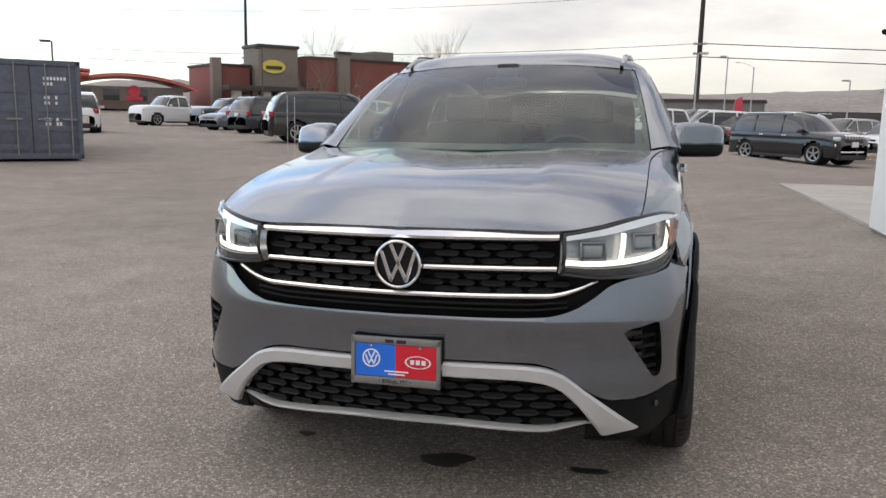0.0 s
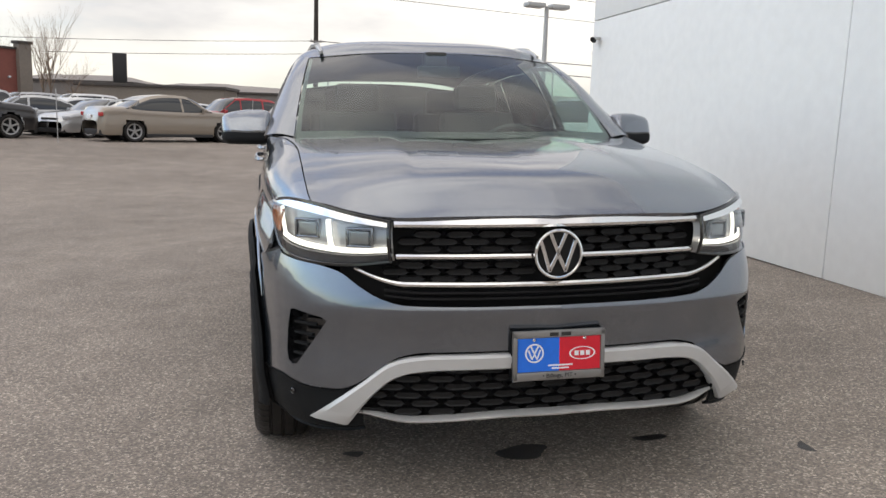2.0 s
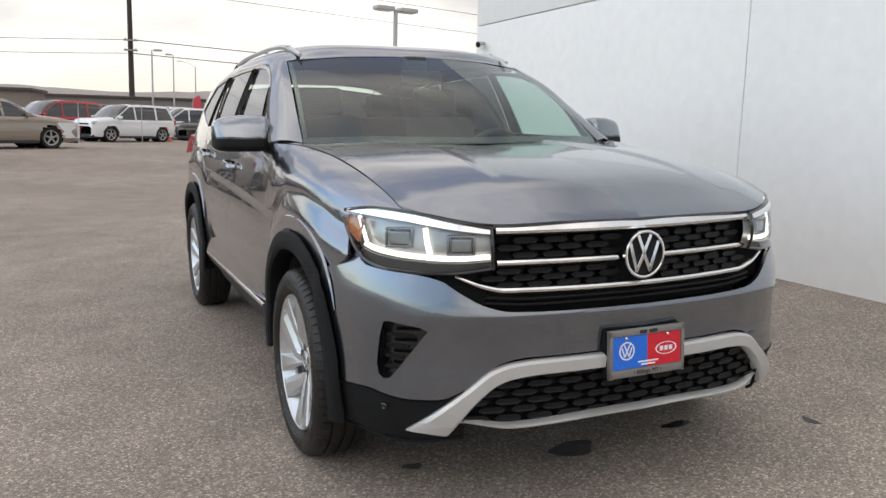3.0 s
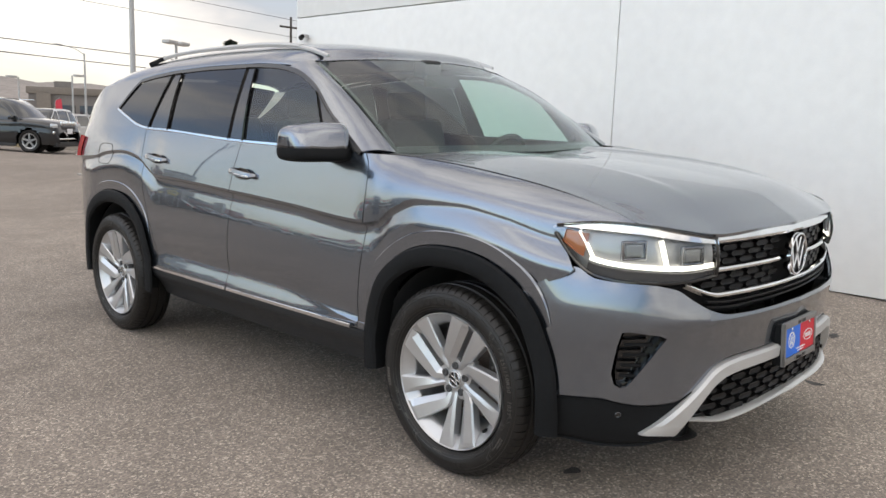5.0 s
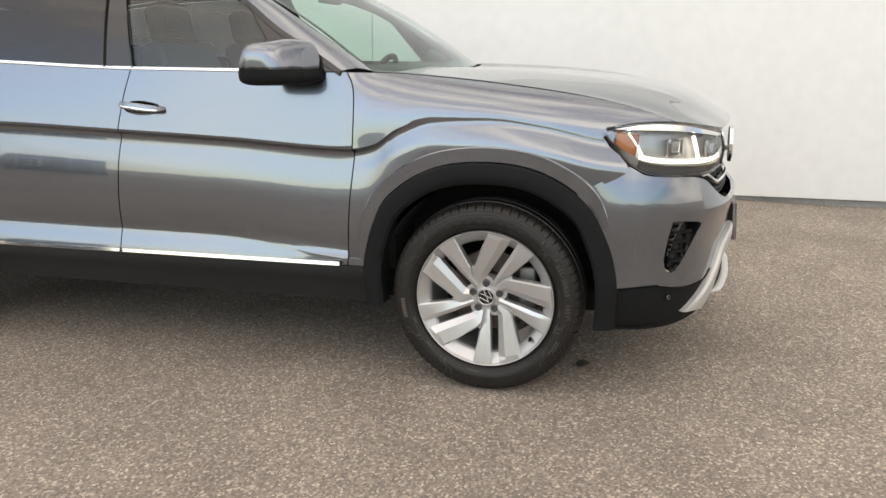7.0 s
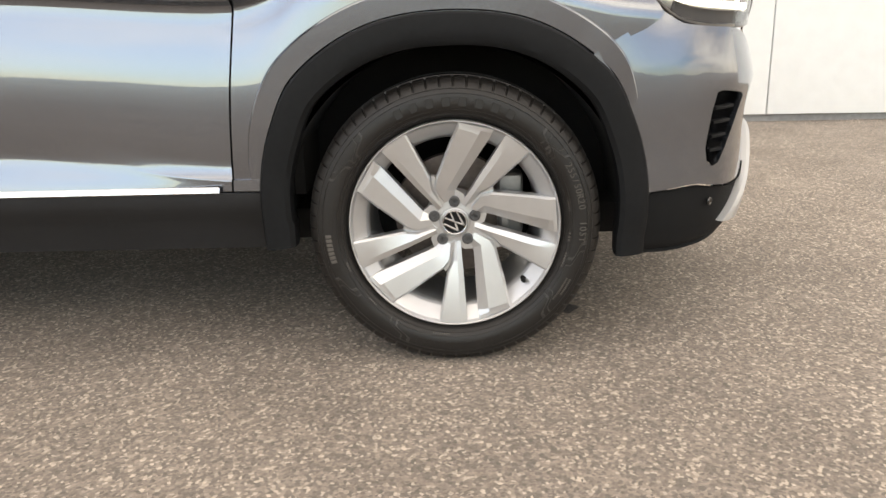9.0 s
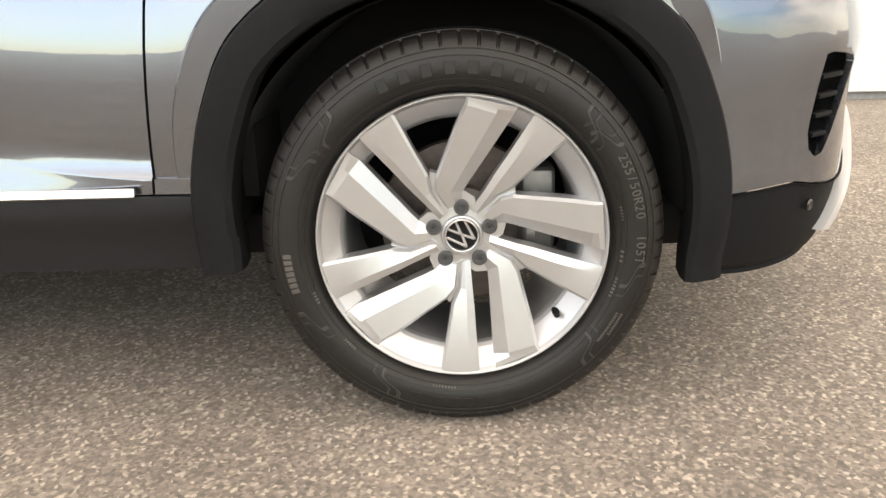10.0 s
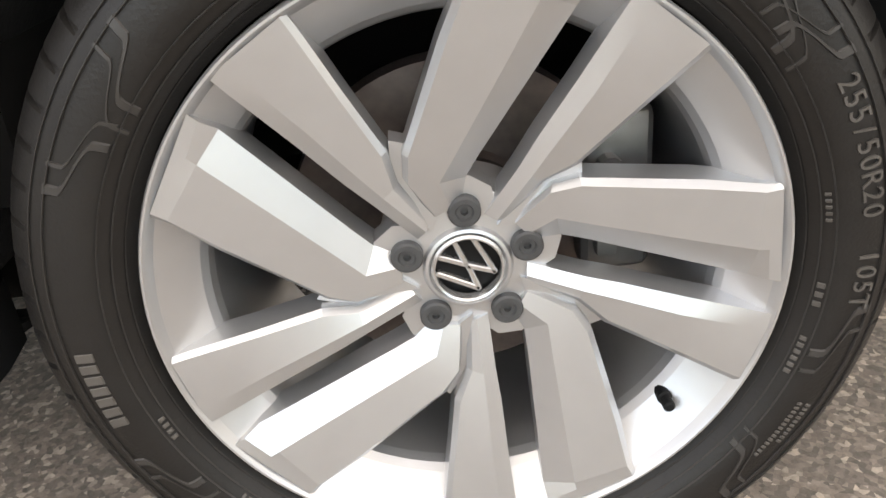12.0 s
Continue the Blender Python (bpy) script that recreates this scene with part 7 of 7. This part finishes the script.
def far_sheds():
    for x, y, w, h, c, lab in ((-14, 92, 16, 2.6, BEIGE, "long low brown shed far beyond the lot"), (2, 118, 26, 3.2, GREY_BLOCK, "long grey shed far beyond the lot"), (24, 112, 9, 3.0, DARK_TRIM, "small dark shed far beyond the lot"), (-30, 120, 20, 3.6, GREY_BLOCK, "grey warehouse far beyond the lot")):
        root = thing("shed", lab, "building", pose(x, y, float(ground_z(x, y)), 0, 0, -8))
        part("wall", box(w, 8, h, 0, (0, 4, h / 2)), c, root)
        part("roof", box(w + 0.6, 8.6, 0.35, 0.05, (0, 4, h + 0.15)), DARK_TRIM, root)


far_sheds()

# ---- poles, lamps and cables ----
POLE_WOOD = mat("weathered_pole_wood", (0.050, 0.043, 0.038), 0.9, vary=0.3, scale=5, stretch=(1, 1, 0.1))
POLE_METAL = mat("galvanised_pole", (0.46, 0.46, 0.46), 0.5, 0.3, vary=0.08)
POLE_DARK = mat("bronze_pole", (0.10, 0.09, 0.085), 0.5, 0.2, vary=0.1)
CABLE = mat("black_cable", (0.045, 0.045, 0.05), 0.6)


def utility_pole(x, y, h, r, lab):
    z = float(ground_z(x, y))
    root = thing("utility_pole", lab, "pole", pose(x, y, z))
    part("shaft", tube([(0, 0, -0.2), (0, 0, h)], [r, r * 0.62], 12), POLE_WOOD, root)
    for k, hz in enumerate((0.43 * h, 0.38 * h)):
        part("bracket", box(r * 4.4, 0.12, r * 0.6, 0.02, (0, -r, hz)), STEEL, root)
        for s in (-1, 1):
            part("insulator", moved(lathe([(0.02, 0.05), (0.1, 0.07), (0.18, 0.04)], 8, "z"), Matrix.Translation((s * r * 1.6, -r, hz)) @ Matrix.Scale(r * 4, 4)), POLE_METAL, root)
    part("crossarm", box(2.2, 0.12, 0.14, 0.02, (0, -r, h - 0.8)), POLE_WOOD, root)
    return root


utility_pole(7.3, 150.0, 34.0, 0.52, "tall dark utility pole far beyond the parked cars")
utility_pole(-51.9, 93.5, 16.0, 0.24, "tall slim dark utility pole behind the restaurant")
utility_pole(33.8, 50.8, 9.7, 0.13, "wooden utility pole with crossarm by the far road")


def cable(a, b, sag, r):
    p = []
    for k in range(25):
        t = k / 24
        p.append((a[0] + (b[0] - a[0]) * t, a[1] + (b[1] - a[1]) * t, a[2] + (b[2] - a[2]) * t - sag * 4 * t * (1 - t)))
    tagged(part("power_cable", tube(p, r, 5), CABLE, None), "thin dark overhead power cable between poles", "cable", group="overhead power cables")


for k, hz in enumerate((10.9, 9.6, 8.2, 5.1, 4.3)):
    cable((7.3, 149.5, 2.9 * hz + (2 if k == 0 else 0)), (330.0, 218.0, 2.9 * hz), 1.2 + 0.2 * k, 0.055 if k < 3 else 0.085)
    cable((7.3, 149.5, 2.9 * hz + (2 if k == 0 else 0)), (-130.0, 160.0, 2.9 * hz), 1.8, 0.035 if k < 3 else 0.05)


def lot_lamp(x, y, h, heads=1, yaw=0.0, metal=None, lab="slim car park lamp post with a flat lamp head", w=0.075):
    z = float(ground_z(x, y))
    root = thing("lamp_post", lab, "lamp post", pose(x, y, z, 0, 0, yaw), "lamp posts of the car park")
    mt = metal or POLE_METAL
    part("footing", lathe([(-0.1, 0.28), (0.55, 0.28), (0.60, 0.24), (0.60, 0.0)], 16, "z"), CONCRETE, root)
    part("shaft", tube([(0, 0, 0.5), (0, 0, h)], [w, w * 0.75], 10), mt, root)
    for k in range(heads):
        s = (-1, 1)[k]
        off = 0.0 if heads == 3 else s * 0.42
        hd = part("lamp_head", box(0.62, 0.36, 0.13, 0.03, (off, 0, h + 0.02)), DARK_TRIM if metal is not POLE_METAL else POLE_METAL, root)
        part("lamp_glass", box(0.5, 0.28, 0.02, 0.005, (off, 0, h - 0.052)), LAMP_GLASS, hd)
    return root


lot_lamp(7.4, 20.9, 4.85, 2, 10, POLE_METAL, "tall pale lamp post with a broad flat lamp head", 0.09)
lot_lamp(12.75, 28.6, 4.2, 2, 30, POLE_METAL)
lot_lamp(15.4, 55.0, 4.0, 1, 0, POLE_METAL)
lot_lamp(18.4, 53.9, 4.3, 1, 180, POLE_METAL)
lot_lamp(-38.3, 42.3, 5.3, 1, 20, POLE_DARK, "dark lamp post behind the shipping container")
lot_lamp(3.4, 60.0, 6.0, 1, 180, POLE_METAL)
lot_lamp(7.0, 80.0, 7.4, 1, 0, POLE_METAL)
lot_lamp(17.0, 75.0, 5.6, 1, 20, POLE_METAL)
lot_lamp(-40.5, 76.0, 6.8, 1, 30, POLE_DARK, "dark lamp post before the restaurant")


def street_light(x, y, h):
    root = thing("street_light", "slim grey street light with a curved arm", "street light", pose(x, y, float(ground_z(x, y)), 0, 0, 160))
    part("shaft", tube([(0, 0, 0), (0, 0, h)], [0.10, 0.06], 10), POLE_METAL, root)
    part("arm", tube(curve3([(0, 0, h - 0.1), (0.5, 0, h + 0.25), (1.6, 0, h + 0.55)], 10), 0.03, 8), POLE_METAL, root)
    part("lamp_head", box(0.55, 0.2, 0.10, 0.03, (1.8, 0, h + 0.55)), POLE_METAL, root)


street_light(21.5, 59.5, 6.2)
street_light(11.0, 95.0, 7.5)


def pole_sign():
    root = thing("pole_sign", "tall dark sign panel on a post beyond the lot", "sign", pose(-19.4, 105.0, float(ground_z(-19.4, 105.0)) - 0.3, 0, 0, 12) @ Matrix.Scale(1.45, 4))
    part("panel", box(1.15, 0.35, 2.5, 0.03, (0, 0, 3.75)), mat("dark_sign_panel", (0.02, 0.02, 0.022), 0.5), root)
    part("post", box(0.22, 0.2, 2.6, 0.02, (0, 0, 1.3)), POLE_DARK, root)


pole_sign()


def feather_flag(x, y):
    root = thing("feather_flag", "tall red feather flag on a thin pole", "flag", pose(x, y, float(ground_z(x, y)), 0, 0, -20))
    part("pole", tube(curve3([(0, 0, 0), (0, 0, 2.2), (0.1, 0, 2.9), (0.45, 0, 3.2)], 12), 0.025, 6), POLE_METAL, root)
    pts = [[(0.03 + 0.04 * t, 0.01 * math.sin(5 * t), 0.7 + 2.2 * t), (0.55 + 0.1 * math.sin(3 * t), 0.06 * math.sin(6 * t), 0.9 + 2.2 * t)] for t in np.linspace(0, 1, 14)]
    part("banner", grid(pts, 0.004), SIGN_RED, root)


feather_flag(6.2, 60.0)
feather_flag(26.0, 78.0)


def barrel(x, y):
    root = thing("traffic_barrel", "orange traffic barrel with pale bands", "barrel", pose(x, y, float(ground_z(x, y))))
    part("drum", lathe([(0, 0.30), (0.08, 0.30), (0.1, 0.26), (0.9, 0.20), (0.98, 0.18), (0.98, 0)], 18, "z"), mat("orange_plastic", (0.72, 0.12, 0.04), 0.5), root)
    part("band", lathe([(0.35, 0.247), (0.5, 0.236)], 18, "z"), PRINT_WHITE, root)


barrel(2.05, 37.2)


def fence():
    root = thing("fence", "row of thin galvanised fence posts along the lot", "fence", pose(0, 0, 0))
    for x, y, h in ((-9.7, 18.75, 1.75), (-8.55, 21.1, 1.75), (-10.35, 19.6, 1.75), (-7.2, 22.7, 1.6), (0.75, 33.4, 1.6), (-1.7, 32.6, 1.6)):
        z = float(ground_z(x, y))
        part("post", tube([(x, y, z), (x, y, z + h)], 0.013, 8), POLE_METAL, root)


fence()

# ---- apron, kerb and dry grass ----
def slab(name, x0, y0, x1, y1, top, material, lab, cat):
    nx, ny = max(2, int(abs(x1 - x0))), max(2, int(abs(y1 - y0)))
    pts = [[(x, y, float(ground_z(x, y)) + top) for y in np.linspace(y0, y1, ny)] for x in np.linspace(x0, x1, nx)]
    bm = orient(grid(pts), (x0, y0, -50))
    rim(bm, top + 0.05)
    return tagged(part(name, bm, material, None), lab, cat, kind="structure")


slab("pavement", 3.42, WALL_Y1 + 0.02, 12.5, 15.0, 0.035, CONCRETE, "pale concrete apron beside the building", "pavement")
DRY_GRASS = mat("dry_grass", (0.30, 0.235, 0.13), 0.95, vary=0.3, scale=6, bump=0.8, bump_scale=60)
slab("kerb", 6.9, 27.4, 30.0, 27.65, 0.15, CONCRETE, "pale concrete kerb along the grass strip", "kerb")
slab("kerb", 6.9, 31.2, 30.0, 31.45, 0.15, CONCRETE, "pale concrete kerb along the grass strip", "kerb")
slab("verge", 7.0, 27.65, 30.0, 31.2, 0.12, DRY_GRASS, "strip of dry yellow grass", "grass")


def blades(x0, x1, y0, y1, n, seed):
    rnd = random.Random(seed)
    v, f = [], []
    for _ in range(n):
        x, y = rnd.uniform(x0, x1), rnd.uniform(y0, y1)
        z = float(ground_z(x, y)) + 0.11
        h, a, w = rnd.uniform(0.05, 0.16), rnd.uniform(0, 6.28), 0.012
        k = len(v)
        v += [(x - w * math.cos(a), y - w * math.sin(a), z), (x + w * math.cos(a), y + w * math.sin(a), z), (x + rnd.uniform(-0.05, 0.05), y + rnd.uniform(-0.05, 0.05), z + h)]
        f.append((k, k + 1, k + 2))
    me = bpy.data.meshes.new("dry_grass")
    me.from_pydata(v, [], f)
    me.materials.append(DRY_GRASS)
    return tagged(new("dry_grass", me), "short dry yellow grass blades on the verge", "grass", kind="stuff")


blades(7.0, 24.0, 27.7, 31.1, 6000, 5)

# ---- trees ----
BARK = mat("grey_brown_bark", (0.13, 0.105, 0.085), 0.95, vary=0.25, scale=10)
TWIG = mat("bare_twig", (0.20, 0.150, 0.115), 0.95, vary=0.25, scale=10)
NEEDLE = mat("dark_fir_needles", (0.030, 0.042, 0.028), 0.9, vary=0.4, scale=8)


def limb(v, f, p, d, length, r, depth, rnd, spread):
    """A tapering limb that forks; appended to plain vertex and face lists."""
    n = 5 if depth > 1 else 3
    seg, q, dirv = 3, p.copy(), d.copy()
    rings = []
    for s in range(seg + 1):
        a = dirv.orthogonal().normalized()
        b = dirv.cross(a).normalized()
        rr = r * (1 - 0.5 * s / seg)
        k = len(v)
        for i in range(n):
            v.append(tuple(q + (a * math.cos(math.tau * i / n) + b * math.sin(math.tau * i / n)) * rr))
        rings.append(k)
        q = q + dirv * (length / seg)
        dirv = (dirv + Vector((rnd.uniform(-1, 1), rnd.uniform(-1, 1), rnd.uniform(-0.3, 0.8))) * 0.12).normalized()
    for s in range(seg):
        for i in range(n):
            j = (i + 1) % n
            f.append((rings[s] + i, rings[s] + j, rings[s + 1] + j, rings[s + 1] + i))
    if depth <= 0:
        return
    for k in range(rnd.choice((2, 3, 3)) + (1 if depth > 2 else 0)):
        t = rnd.uniform(0.45, 1.0)
        st = p + (q - p) * t
        nd = (dirv + Vector((rnd.uniform(-1, 1), rnd.uniform(-1, 1), rnd.uniform(-0.2, 0.6))) * spread).normalized()
        limb(v, f, st, nd, length * rnd.uniform(0.55, 0.8), r * 0.5 * (1.1 - 0.3 * t), depth - 1, rnd, spread)


def bare_tree(x, y, h, seed, spread=0.55, lab="leafless young tree with fine upright twigs"):
    rnd = random.Random(seed)
    root = thing("bare_tree", lab, "tree", pose(x, y, float(ground_z(x, y))))
    part("trunk", tube([(0, 0, -0.1), (0.03, 0.02, h * 0.2), (0.0, 0.05, h * 0.42)], [0.11, 0.085, 0.06], 8), BARK, root)
    v, f = [], []
    for k in range(9):
        z = h * (0.22 + 0.2 * k / 8)
        a = k * 2.4
        limb(v, f, Vector((0, 0.03, z)), Vector((math.cos(a) * spread, math.sin(a) * spread, 0.9)).normalized(), h * rnd.uniform(0.22, 0.32), 0.045, 3, rnd, spread)
    me = bpy.data.meshes.new("crown")
    me.from_pydata(v, [], f)
    me.materials.append(TWIG)
    o = new("crown", me)
    o.parent = root


for x, y, h, sd, sp in ((-30.9, 70.1, 8.2, 1, 0.45), (-33.2, 71.0, 5.4, 2, 0.8), (-18.8, 69.3, 8.0, 3, 0.3), (-20.6, 74.1, 7.4, 4, 0.35), (-19.3, 79.5, 4.4, 5, 0.7), (-29.0, 72.0, 5.0, 6, 0.7), (-52.0, 100.0, 6.5, 8, 0.6), (-36.0, 110.0, 9.5, 9, 0.6)):
    bare_tree(x, y, h, sd, sp)


def fir_tree(x, y, h, w, seed):
    rnd = random.Random(seed)
    root = thing("fir_tree", "dark green conifer with drooping ragged branches", "tree", pose(x, y, float(ground_z(x, y))))
    part("trunk", tube([(0, 0, 0), (0, 0, h * 0.97)], [0.18, 0.02], 8), BARK, root)
    v, f = [], []
    for k in range(2600):
        t = rnd.random() ** 0.75
        z = h * (0.10 + 0.9 * t)
        rad = w * (1 - t) ** 0.85 * (0.75 + 0.25 * math.sin(z * 5)) + 0.05
        a, q = rnd.uniform(0, math.tau), math.sqrt(rnd.random()) * rad
        c = Vector((math.cos(a) * q, math.sin(a) * q, z - 0.35 * q))
        out = Vector((math.cos(a), math.sin(a), -0.35 + rnd.uniform(-0.2, 0.3))).normalized()
        sd = out.cross(Vector((0, 0, 1))).normalized()
        ln, wd = rnd.uniform(0.18, 0.42), rnd.uniform(0.04, 0.09)
        up = Vector((0, 0, rnd.uniform(-0.06, 0.06)))
        i = len(v)
        v += [tuple(c - out * ln * 0.3), tuple(c + sd * wd + up), tuple(c + out * ln), tuple(c - sd * wd - up)]
        f.append((i, i + 1, i + 2, i + 3))
    me = bpy.data.meshes.new("crown")
    me.from_pydata(v, [], f)
    me.materials.append(NEEDLE)
    o = new("crown", me)
    o.parent = root


fir_tree(17.5, 32.4, 5.0, 1.35, 11)
fir_tree(13.2, 27.9, 1.9, 0.9, 12)


def wall_camera():
    root = thing("security_camera", "small dark security camera fixed high on the wall corner", "camera", pose(WALL_X - 0.005, WALL_Y1 - 0.25, 2.45))
    part("bracket", box(0.10, 0.05, 0.04, 0.008, (-0.045, 0, 0)), POLE_METAL, root)
    part("housing", moved(lathe([(-0.08, 0.0), (-0.08, 0.030), (0.08, 0.034), (0.08, 0.0)], 14, "x"), Matrix.Translation((-0.10, 0.0, -0.02)) @ Matrix.Rotation(radians(60), 4, "Z")), DARK, root)


wall_camera()
